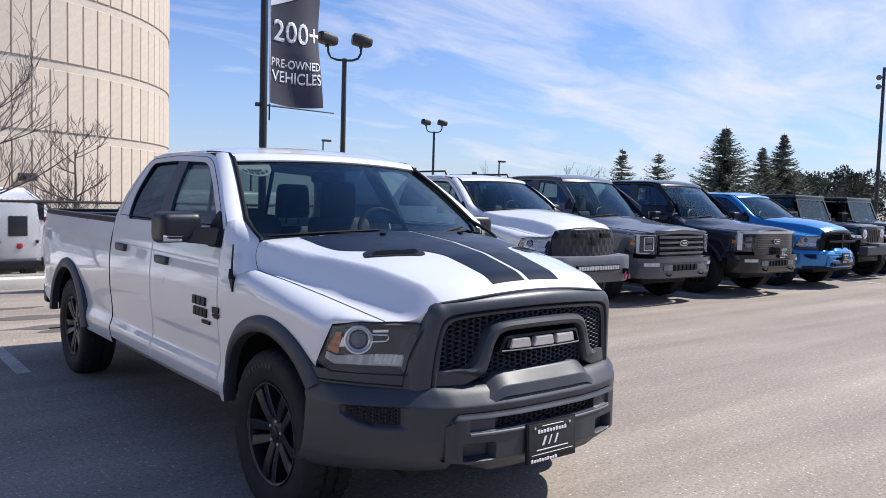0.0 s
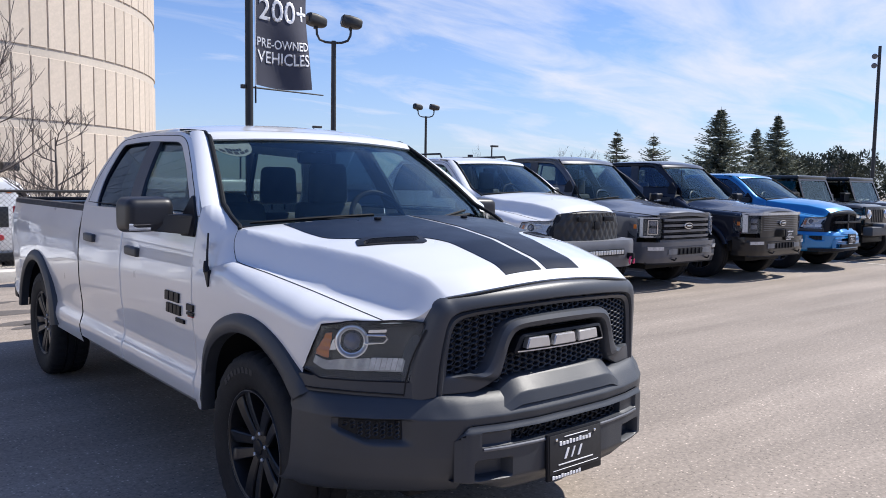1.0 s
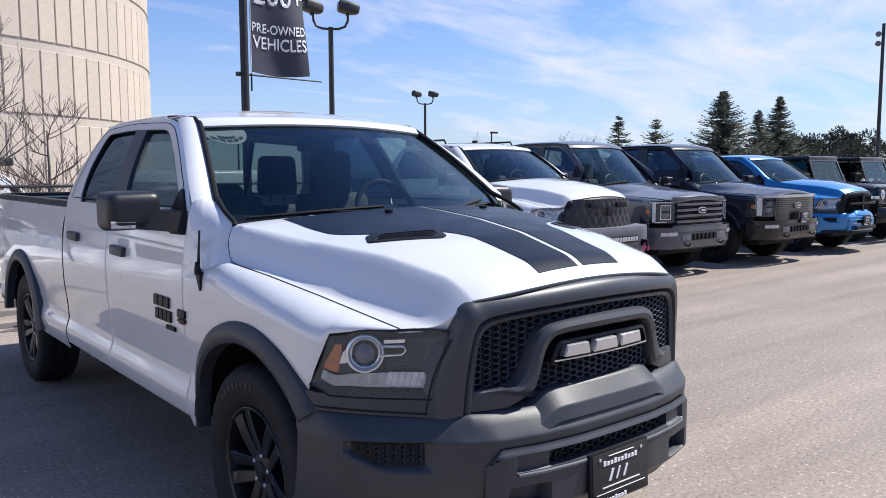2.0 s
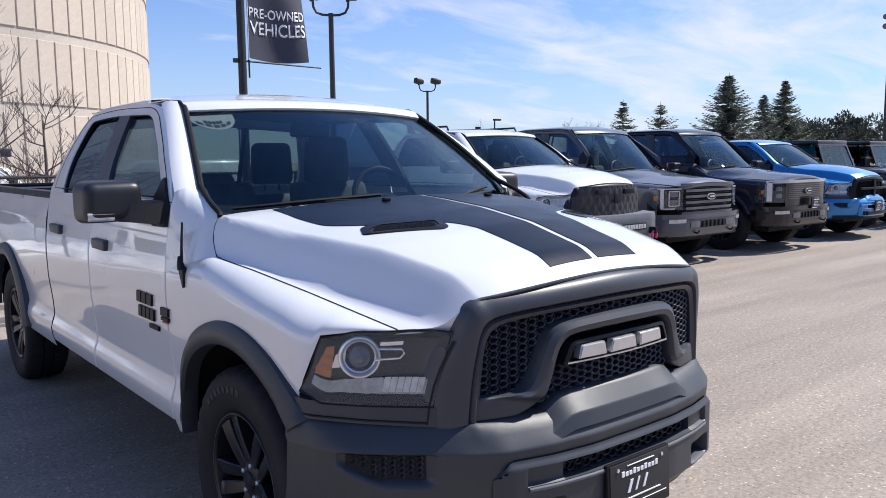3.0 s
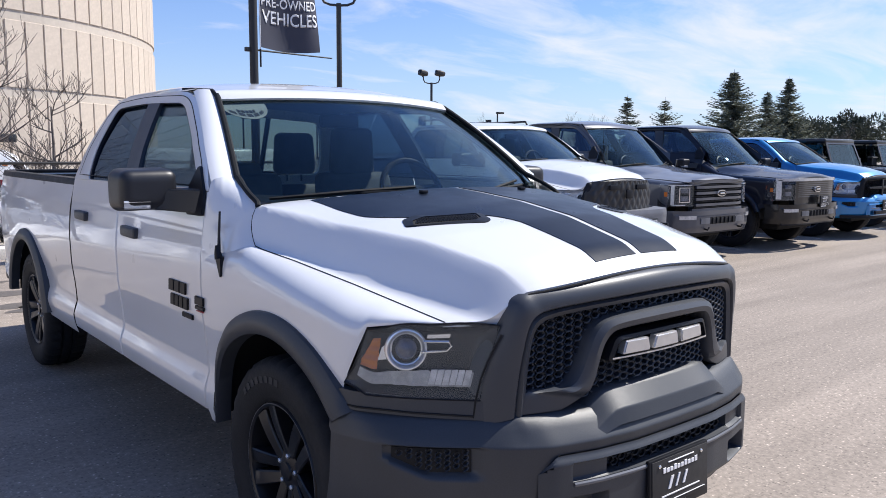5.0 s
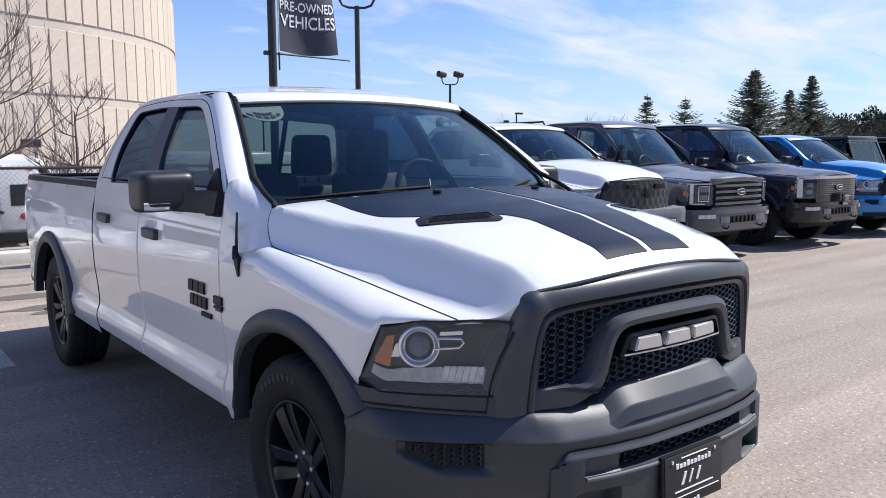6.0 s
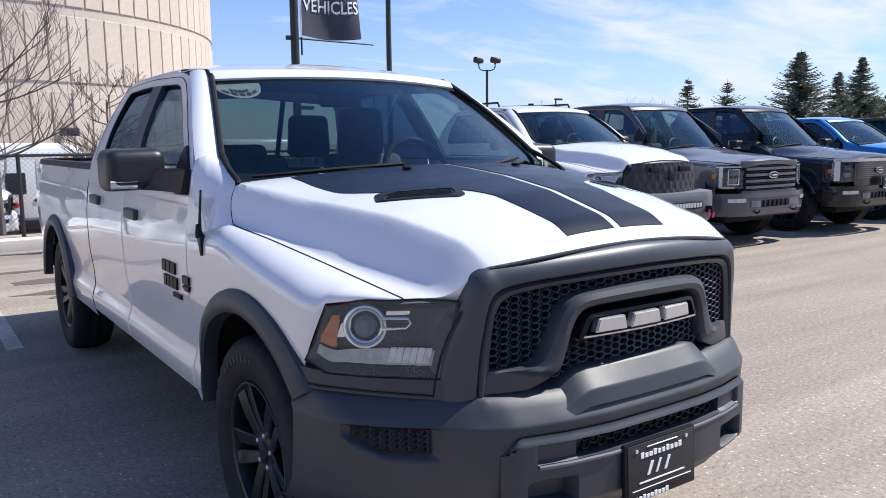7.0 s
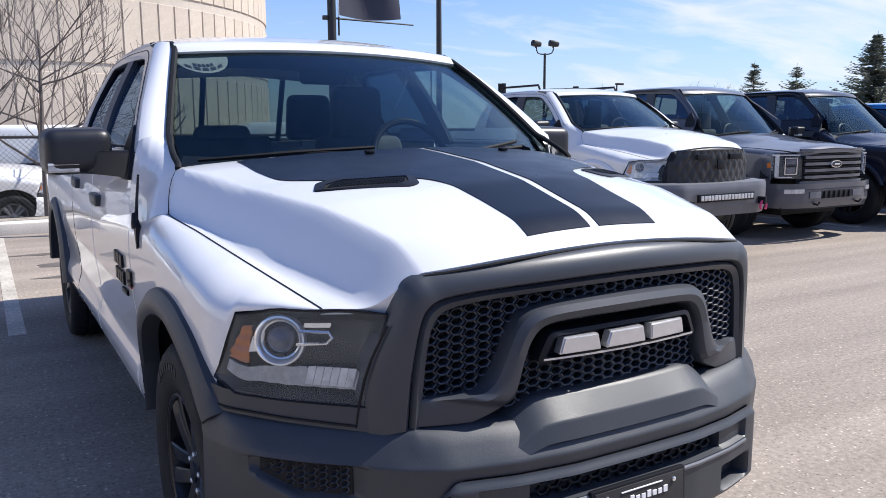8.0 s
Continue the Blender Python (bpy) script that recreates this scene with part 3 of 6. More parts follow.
            part("windscreen_seal", pipe([Vector((s * (p.x - 0.004), p.y - 0.006, p.z + 0.006)) for p in run], [0.0105] * 10 + [0.0125] * (len(run) - 15) + [0.0110, 0.0090, 0.0080, 0.0070, 0.0050], 8), M_SEAL, rt)
        else:
            part("pillar_trim", loft([[p[0] + Vector((-s * 0.012, -0.004, -0.002)), p[0] + Vector((-s * 0.004, -0.012, 0.010)), p[0].lerp(p[1], 0.6) + Vector((0, -0.008, 0.010)), p[1] + Vector((0, -0.003, 0.005)), p[1].lerp(p[2], 0.3) + Vector((0, 0, -0.006))] for p in sec], False), M_SEAL, rt)

        # wheel housings and wheels
        for yc in (0.0, base):
            bm = bmesh.new()
            loft([[(s * min(xx, side_x(P, yc - rr * math.cos(a), 0.8) - 0.03), yc - rr * math.cos(a), P["wheel"] + rr * math.sin(a)) for a in lin(0.12, math.pi - 0.12, 22)] for xx, rr in ((0.885, r + 0.004), (0.88, r + 0.02), (0.55, r + 0.03), (0.55, 0.02))], False, False, bm)
            part("wheel_housing", bm, M_VOID, rt)
            wheel(rt, P, yc, s, rim_mat, fine and s < 0)
        if flares:
            flare(rt, P, 0.0, s, 36 if P["nose"] > -0.9 else 20, 175, flares)
            flare(rt, P, base, s, 6, 172, flares)

        # mirror on its arm
        mm = mirror_mat or M_SHELL
        holder = new("side_mirror")
        holder.parent = rt
        k = P.get("mirror", 1.0)
        bm = block(-0.118 * k, 0.118 * k, -0.090 * k, 0.085 * k, -0.084 * k, 0.084 * k, 0.052 * k, 6)
        for v in bm.verts:
            if v.co.y < 0:
                v.co.x *= 0.94
                v.co.z *= 0.94
            v.co.z -= 0.06 * v.co.x * s * 0.3
        part("mirror_shell", bm, mm, holder, at=Matrix.Translation((s * 1.040, 0.81, 1.333)))
        bm = loft([[(s * x, y0, z0), (s * x, y0 + 0.015, z1), (s * x, y1, z1), (s * x, y1, z0)] for x, y0, y1, z0, z1 in ((0.865, 0.565, 0.72, 1.238, 1.340), (0.895, 0.575, 0.74, 1.240, 1.338), (0.925, 0.62, 0.79, 1.246, 1.335), (0.985, 0.71, 0.86, 1.252, 1.335), (1.03, 0.74, 0.87, 1.256, 1.33))], True, True)
        bmesh.ops.bevel(bm, geom=[e for e in bm.edges], offset=0.006, segments=2, affect="EDGES")
        part("mirror_arm", bm, mm, holder)
        part("mirror_lamp", block(s * 1.050, s * 1.136, 0.724, 0.790, 1.268, 1.288, 0.006), M_LAMP, holder, "clear strip lamp")
        part("mirror_glass", block(s * 0.955, s * 1.125, 0.893, 0.898, 1.27, 1.395, 0.002), M_CHROME, holder)
        bm = slab(rounded([(0.545, 1.238 + q), (0.70, 1.236 + q), (0.72, 1.34 + q), (0.685, 1.425 + q), (0.66, 1.425 + q), (0.555, 1.32 + q)], 0.012, 3), lambda a, b, d: rim_pt(a, b, 0.003 + d), 0.012, 0.003)
        part("mirror_sail", bm, M_DARK, rt)

    q = P["section"][10][0] - 1.33
    # hood
    part("hood", sheet(lambda u, v: hood_point(P, u, max(v, 0)) + Vector((0, 0.014, -0.05 + 0.035 * step(0.8, 0.9, abs(u)))) * (v < 0), [-1, -0.996, -0.992, -0.985, -0.98, -0.97, -0.96, -0.945, -0.93, -0.915, -0.90, -0.88] + lin(-0.86, 0.86, 173) + [0.88, 0.90, 0.915, 0.93, 0.945, 0.96, 0.97, 0.98, 0.985, 0.992, 0.996, 1], [-0.1, 0, 0.01, 0.025, 0.05] + lin(0.065, 0.84, 52) + lin(0.86, 1, 12)), body, rt)
    for s in (-1, 1):
        pts = [hood_point(P, s, v, 0.0015) + Vector((s * 0.001, 0, 0)) for v in lin(0, 1, 24)] + [hood_point(P, s * u, 1, 0.001) + Vector((0, 0.002, 0)) for u in (0.996, 0.99, 0.985, 0.98, 0.97, 0.96, 0.94, 0.92, 0.88)]
        part("hood_shut_line", pipe(pts, 0.0017, 5), M_VOID, rt)
    part("hood_gap", pipe([hood_point(P, u, 0) + Vector((0, -0.004, -0.007)) for u in lin(-0.80, 0.80, 50)], 0.0032, 5), M_VOID, rt)
    # cowl, windscreen, roof, rear wall
    def ws(u, v, d=0.0):
        bow = 1 - u * u
        x = (0.785 - 0.16 * v) * u
        y = 0.50 + 0.56 * v - (0.30 - 0.23 * v) * bow
        z = 1.352 + (0.395 + q) * v + 0.02 * math.sin(v * math.pi) - 0.022 * bow * (1 - v) + 0.030 * bow * v
        return (x, y - d * 0.55, z + d * 0.8)
    glass = part("windscreen", sheet(lambda u, v: ws(u, v, -0.004), lin(-1, 1, 25), lin(-0.13, 0.875, 16), 0.004), M_GLASS, rt, shadow=False)
    part("windscreen_band", sheet(lambda u, v: ws(u, 0.845 + 0.04 * v, -0.010), lin(-1, 1, 25), lin(0, 1, 3), 0.003), M_DARK, rt)
    part("cowl_panel", sheet(lambda u, v: Vector(hood_point(P, u * 0.97, 1)) * (1 - v) + Vector(ws(u, -0.10, -0.004)) * v + Vector((0, 0, -0.012 * (1 - v) - 0.004)), lin(-1, 1, 25), lin(0, 1, 4), 0.01), M_DARK, rt)
    for x0, x1 in ((-0.15, -0.70), (0.55, -0.02)):
        a, b = ws(x0 / 0.78, -0.035, 0.010), ws(x1 / 0.78, -0.105, 0.010)
        mid = (Vector(a) * 0.55 + Vector(b) * 0.45) + Vector((0, -0.005, 0.012))
        bm = pipe([Vector(a) + Vector((0, -0.05, -0.01)), a, mid], [0.010, 0.010, 0.007], 6)
        pipe([ws(x0 / 0.78, 0.012, 0.008), ws((x0 + x1) / 1.56, -0.030, 0.009), b], [0.007, 0.009, 0.006], 6, bm)
        part("wiper", bm, M_SEAL, rt)

    def roof(u, v):
        bow = 1 - u * u
        y0, y1 = 1.06 - 0.07 * bow, 2.27
        x = (0.635 + 0.058 * min(v * 3, 1) - 0.02 * v) * u
        edge = 1.749 + 0.024 * math.sin(min(v * 3.5, 1) * math.pi / 2) - 0.02 * step(0.8, 1, v)
        return (x, y0 + (y1 - y0) * v, edge + q + (0.024 + (0.020 * math.sin(min(v * 5, 1) * math.pi / 2) + 0.008 * math.sin(min(v * 1.7, 1) * math.pi / 2)) * (1 - 0.35 * step(0.6, 1, v))) * bow ** 0.6)

    def roof_front(u, v):
        if v >= 0:
            return roof(u, v)
        t = 1 + v / 0.1
        p, q1 = Vector(ws(u, 0.862, 0.008)), Vector(roof(u, 0))
        return p.lerp(q1, t) + Vector((0, -0.006, 0.012)) * math.sin(t * math.pi)
    part("roof", sheet(roof_front, [-1, -0.985, -0.96, -0.92] + lin(-0.86, 0.86, 22) + [0.92, 0.96, 0.985, 1], [-0.1, -0.085, -0.065, -0.045, -0.02, 0, 0.015, 0.035, 0.06, 0.09, 0.12, 0.16, 0.20] + lin(0.25, 1, 16), 0.012), body, rt)
    for s in (-1, 1):
        outerline = [Vector((s * side_x(P, y, 1.762 + q), y, 1.757 + q)) for y in lin(1.14, 2.25, 12)]
        tip = Vector(roof(s, 0))
        part("roof_gutter", loft([[tip, tip + Vector((s * 0.004, 0.002, 0.002)), tip + Vector((s * 0.006, 0.004, 0.0))]] + [[Vector(roof(s, (y - 1.06) / 1.21)) + Vector((0, 0, 0.001)), p + Vector((s * 0.001, 0, 0.004)), p] for y, p in zip(lin(1.14, 2.25, 12), outerline)], False), body, rt)
    part("headliner", sheet(lambda u, v: Vector(roof(u * 0.97, 0.02 + 0.94 * v)) - Vector((0, 0, 0.04)), lin(-1, 1, 12), lin(0, 1, 8), 0.01), M_SEAT, rt)
    # rear wall of the cab with its window
    rw_o = rounded([(-0.86, 0.75), (0.86, 0.75), (0.88, 1.30), (0.68, 1.735 + q), (0, 1.80 + q), (-0.68, 1.735 + q), (-0.88, 1.30)], 0.05, 5)
    rw_i = rounded([(-0.66, 1.33), (0.66, 1.33), (0.665, 1.45), (0.60, 1.67 + q), (0, 1.705 + q), (-0.60, 1.67 + q), (-0.665, 1.45)], 0.05, 5)

    def back(p, d=0.0):
        return (p[0], 2.40 - 0.15 * step(1.3, 1.8, p[1]) * 1.0 + d, p[1])
    part("cab_back", loft([[back(p, -0.04) for p in rw_o], [back(p) for p in rw_o], [back(p) for p in rw_i], [back(p, -0.03) for p in rw_i]]), body, rt)
    bm = bmesh.new()
    bm.faces.new([bm.verts.new(back(p, -0.012)) for p in rw_i])
    part("rear_window", bm, M_TINT, rt, shadow=False)
    for x in (-0.23, 0.23):
        part("rear_window_bar", pipe([back((x, 1.335), -0.02), back((x, 1.69 + q), -0.02)], 0.016, 6), M_SEAL, rt)
    # bed and tailgate
    if fine:
        for k in range(4):
            part("tailgate_liner_rib", block(-0.78, 0.78, tail - 0.085, tail - 0.055, 0.80 + 0.13 * k, 0.90 + 0.13 * k, 0.008), M_DARK, rt)
    part("bed_floor", block(-0.82, 0.82, bed0, tail - 0.03, 0.70, 0.76, 0.004), M_DARK, rt)
    part("bed_front", block(-0.84, 0.84, bed0 + 0.01, bed0 + 0.05, 0.75, bt + 0.02, 0.008), M_DARK if fine else body, rt)
    part("tailgate", block(-0.80, 0.80, tail - 0.06, tail + 0.0, 0.62, bt + 0.03, 0.015), body, rt)
    if fine:
        part("tailgate_cap", block(-0.79, 0.79, tail - 0.075, tail + 0.004, bt + 0.012, bt + 0.040, 0.008), M_DARK, rt)
    part("rear_bumper", block(-0.84, 0.84, tail - 0.03, tail + 0.10, 0.44, 0.62, 0.03, 3), M_DARK if fine else M_STEEL, rt)
    # floor pan and underbody
    part("underbody", block(-0.55, 0.55, -0.62, tail - 0.15, 0.30, 0.62, 0.02), M_VOID, rt)
    part("cab_floor", block(-0.86, 0.86, 0.52, 2.40, 0.50, 0.62, 0.01), M_VOID, rt)
    part("engine_bay", block(-0.58, 0.58, -0.62, 0.50, 0.50, 0.97, 0.02), M_VOID, rt)
    # cabin
    part("dashboard", sheet(lambda u, v: Vector(ws(u * 0.95, 0.0)) * (1 - v) + Vector((u * 0.78, 0.86 + 0.05 * u * u, 1.22)) * v + Vector((0, 0, -0.03 - 0.06 * v * v + (0.05 * v if 0.25 < u < 0.72 else 0))), lin(-1, 1, 21), lin(0, 1, 6), 0.05), M_SEAT, rt)
    part("instrument_panel", block(-0.80, 0.80, 0.80, 0.90, 0.75, 1.20, 0.03), M_DARK, rt)
    rows = [(1.40, -0.34, 1.325, 0.10), (1.40, 0.36, 1.405, 0.215), (2.02, 0.33, 1.40, 0.20), (2.02, -0.40, 1.29, 0.08)]
    for y, x, top, tall in rows:
        front = y < 2
        w = 0.25 if front else 0.22
        bm = block(-w, w, -0.06, 0.07, 0.72, 1.37 if front else 1.28, 0.05, 3)
        for v in bm.verts:
            v.co.y += 0.16 * (v.co.z - 0.9)
            v.co.x *= 1 - 0.25 * max(0, v.co.z - 1.0)
        part("seat_back", bm, M_SEAT, rt, at=Matrix.Translation((x, y, 0)))
        bm = block(-w, w, -0.46, 0.05, 0.70, 0.86, 0.05, 3)
        part("seat_cushion", bm, M_SEAT, rt, at=Matrix.Translation((x, y, 0)))
        bm = block(-0.135, 0.135, -0.05, 0.055, top - (0.06 if tall > 0.15 else 0.0), top + tall, 0.05, 5)
        for v in bm.verts:
            v.co.x *= 1 - 0.5 * max(0, v.co.z - top)
        part("headrest", bm, M_SEAT, rt, at=Matrix.Translation((x, y + 0.085, 0)))
        bm = pipe([(-0.05, 0.09, top - 0.1), (-0.05, 0.09, top + 0.05)], 0.006, 6)
        pipe([(0.05, 0.09, top - 0.1), (0.05, 0.09, top + 0.05)], 0.006, 6, bm)
        part("headrest_post", bm, M_STEEL, rt, at=Matrix.Translation((x, y, 0)))
    c = Vector((0.38, 0.93, 1.27))
    ax, ay = Vector((1, 0, 0)), Vector((0, 0.42, 0.907))
    ringp = [c + 0.188 * (math.cos(a) * ax + math.sin(a) * ay) for a in lin(0, 2 * math.pi, 33)]
    bm = pipe(ringp, 0.016, 8)
    for a in (0.2, math.pi - 0.2, -math.pi / 2):
        pipe([c, c + 0.18 * (math.cos(a) * ax + math.sin(a) * ay)], [0.045, 0.014], 8, bm)
    part("steering_wheel", bm, M_DARK, rt)
    part("inside_mirror", block(-0.11, 0.11, 1.02, 1.05, 1.60 + q, 1.665 + q, 0.02, 3), M_DARK, rt)
    if racks:
        for s in (-1, 1):
            part("roof_rail", pipe([(s * 0.62, 1.35, 1.80), (s * 0.62, 1.38, 1.85), (s * 0.62, 2.1, 1.85), (s * 0.62, 2.14, 1.80)], 0.014, 8), M_DARK, rt)
            part("roof_rack_foot", block(s * 0.60, s * 0.65, 2.12, 2.2, 1.79, 1.90, 0.01), M_DARK, rt)
        part("sunroof", sheet(lambda u, v: Vector(roof(u * 0.5, 0.16 + 0.34 * v)) + Vector((0, 0, 0.004)), lin(-1, 1, 8), lin(0, 1, 6), 0.004), M_DARK, rt, "dark glass sunroof panel")
    return glass


# ---------- rounded truck front ----------
def mouth_y(x):
    return -0.875 + 0.09 * (x / 0.55) ** 2


def bump_y(x):
    return soft_tab(abs(x), [(-0.2, -0.942), (0, -0.945), (0.2, -0.942), (0.35, -0.922), (0.5, -0.882), (0.6, -0.822), (0.655, -0.770), (0.75, -0.690), (0.845, -0.590), (0.89, -0.505), (0.91, -0.43), (0.918, -0.36), (1.0, -0.30)], 0.02)


def hexes(bm, inside, yfun, x0, x1, z0, z1, w=0.052, h=0.024, depth=0.02, bar=0.0034):
    """Honeycomb bars over the part of a front that inside(x, z) names."""
    row, z = 0, z0
    while z < z1:
        x = x0 + (w * 0.75 if row % 2 else 0)
        while x < x1:
            if inside(x, z):
                y = yfun(x)
                ring = []
                for k in (1.0, 1.0 - 2 * bar / h):
                    pts = [(-w * 0.5, 0), (-w * 0.25, -h / 2), (w * 0.25, -h / 2), (w * 0.5, 0), (w * 0.25, h / 2), (-w * 0.25, h / 2)]
                    ring.append([(x + a * k, z + b * k) for a, b in pts])
                o, i = ring
                loft([[(a, y + depth, b) for a, b in i], [(a, y + 0.002, b) for a, b in i], [(a, y, b) for a, b in o]], True, False, bm)
            x += w * 1.5
        row += 1
        z += h / 2
    return bm


def dealer_plate(rt, c, tilt=0.0, small=False):
    """A black show plate with white print in a black holder."""
    x, y, z = c
    holder = part("show_plate", block(-0.155, 0.155, -0.008, 0.008, -0.095, 0.085, 0.006), M_DARK, rt, "black show plate with white print", at=pose(x, y, z, tilt))
    part("plate_face", block(-0.145, 0.145, -0.0105, -0.007, -0.070, 0.078, 0.001), M_INK, holder)
    bars = [(-0.065, 0.07, 0.063, 0.066), (-0.10, 0.10, -0.0405, -0.0365), (-0.13, 0.13, -0.0585, -0.0565)]
    for k in range(10):
        bars.append((-0.092 + 0.0185 * k, -0.079 + 0.0185 * k, 0.034, 0.047 if k % 3 else 0.051))
        bars.append((-0.135 + 0.0165 * k, -0.123 + 0.0165 * k, -0.089, -0.078 if k % 3 else -0.075))
    for a, b, e, f in bars:
        part("print_bar", block(a, b, -0.013, -0.0095, e, f, 0.0006, 1), M_PRINT, holder)
    for k, (a, b) in enumerate(((-0.062, -0.044), (-0.024, -0.010), (0.014, 0.030))):
        bm = slab([(a - 0.006, -0.020), (b - 0.011, -0.020), (b + 0.007, 0.018), (a + 0.012, 0.018)], lambda p, q, d: (p, -0.0095 - d, q), 0.0035)
        part("print_mark", bm, M_PRINT, holder)
    if not small:
        for a in (-0.11, 0.11):
            part("plate_screw", turned([(0, 0.006), (0.004, 0.006), (0.006, 0.003)], 10, (a, -0.0095, 0.060), (0, -1, 0)), M_CHROME, holder)


def headlamp(rt, P, s, fine):
    def pt(a, b, d=0.0):
        """a from the grille outwards, b upwards, d inwards."""
        zb, zt = 0.786 + 0.030 * step(0.86, 1, a), 1.0 + 0.006 * math.sin(min(a * 2, 1) * math.pi) - 0.022 * step(0.7, 1, a)
        xb, xt = 0.632 + 0.257 * a, 0.585 + 0.263 * a
        x, z = xb + (xt - xb) * b, zb + (zt - zb) * b
        n = Vector((0.62, -0.78, 0)).lerp(Vector((0.88, -0.47, 0)), step(0.55, 1, a))
        p = Vector((x, plan_y(P, x) - 0.018 * (1 - b), z)) - n * d
        return Vector((s * p.x, p.y, p.z))
    lamp = new("headlamp")
    lamp.parent = rt
    lamp["label"] = "headlamp with dark housing and amber marker" if fine else "headlamp"
    part("lamp_housing", sheet(lambda u, v: pt(u, v, 0.045 * math.sin(min(min(u, 1 - u) * 7, min(v, 1 - v) * 5, 1) * math.pi / 2)), lin(0, 1, 33), lin(0, 1, 21), 0.004), M_LAMPDARK if fine else M_LAMP, lamp)
    part("lamp_cover", sheet(lambda u, v: pt(u, v, -0.003), lin(0, 1, 20), lin(0, 1, 10), 0.002), M_COVER, lamp, shadow=False)
    edge = [pt(u, 1, -0.002) for u in lin(0, 1, 14)] + [pt(1, v, -0.002) for v in lin(0.9, 0, 8)] + [pt(u, 0, -0.002) for u in lin(0.95, 0, 14)]
    part("lamp_edge", pipe(edge, 0.0030, 6), M_DARK, lamp)
    out = Vector((s * 0.55, -0.83, 0.05))
    c = pt(0.69, 0.63, 0.036)
    part("projector_ring", turned([(-0.03, 0.056), (0.004, 0.062), (0.022, 0.0625), (0.029, 0.059), (0.030, 0.055), (0.026, 0.051), (0.016, 0.047), (0.014, 0.043), (-0.01, 0.040)], 40, c, out, caps=False), M_RING, lamp)
    part("projector_bowl", turned([(-0.012, 0.044), (0.004, 0.041), (0.008, 0.034)], 28, c, out), M_LAMPDARK, lamp)
    bm = bmesh.new()
    bmesh.ops.create_uvsphere(bm, u_segments=24, v_segments=14, radius=0.034)
    part("projector_lens", bm, M_LENS, lamp, at=Matrix.Translation(c + out.normalized() * 0.004))
    wing = [pt(0.79, 0.50, 0.030), pt(0.885, 0.50, 0.024), pt(0.880, 0.69, 0.024), pt(0.81, 0.78, 0.028)]
    bm = loft([wing, [p + out.normalized() * 0.016 for p in wing]], True, True)
    part("projector_wing", bm, M_RING, lamp)
    # lower strip of clear reflectors
    part("running_lamp", sheet(lambda u, v: pt(0.10 + 0.87 * u, 0.14 + 0.03 * step(0.85, 1, u) + (0.20 if u < 0.42 else 0.22 * (1 - 0.30 * max(0, u - 0.42) / 0.58)) * v, 0.020 - 0.014 * step(0.78, 1, u) + 0.0018 * math.sin(u * 44)), lin(0, 1, 60), lin(0, 1, 4), 0.006), M_STRIPLAMP if fine else M_LAMP, lamp)
    for k in range(6):
        a = 0.12 + 0.055 * k
        part("running_lamp_cell", sheet(lambda u, v: pt(a + 0.050 * u, 0.17 + 0.20 * v, 0.0165 - 0.003 * u), lin(0, 1, 4), lin(0, 1, 4), 0.004), M_PRINT if not fine else M_LAMP, lamp)
    part("amber_marker", sheet(lambda u, v: pt(0.862 + 0.030 * v + (0.122 - 0.075 * v) * u, 0.36 + 0.47 * v, 0.013 - 0.008 * u + 0.0022 * math.sin(v * 6 * math.pi)), lin(0, 1, 7), lin(0, 1, 25), 0.006), M_AMBER, lamp)
    loop = [pt(a, b, 0.016) for a, b in ((0.56, 0.60), (0.36, 0.62), (0.33, 0.68), (0.36, 0.74), (0.56, 0.75))]
    part("lamp_loop", pipe(loop, 0.004, 6), M_CHROME, lamp)
    part("lamp_bar", sheet(lambda u, v: pt(0.36 + 0.18 * u, 0.79 + 0.05 * v, 0.018), lin(0, 1, 4), [0, 1], 0.004), M_CHROME, lamp)
    # panel below the lamp
    bm = sheet(lambda u, v: (s * (0.62 + 0.276 * u), plan_y(P, min(0.615 + 0.28 * u, 0.893)) - 0.022 + 0.004 * v, 0.728 + 0.056 * v + 0.010 * u), lin(0, 1, 18), lin(0, 1, 4), 0.03)
    part("lamp_panel", bm, M_TRIM, rt)


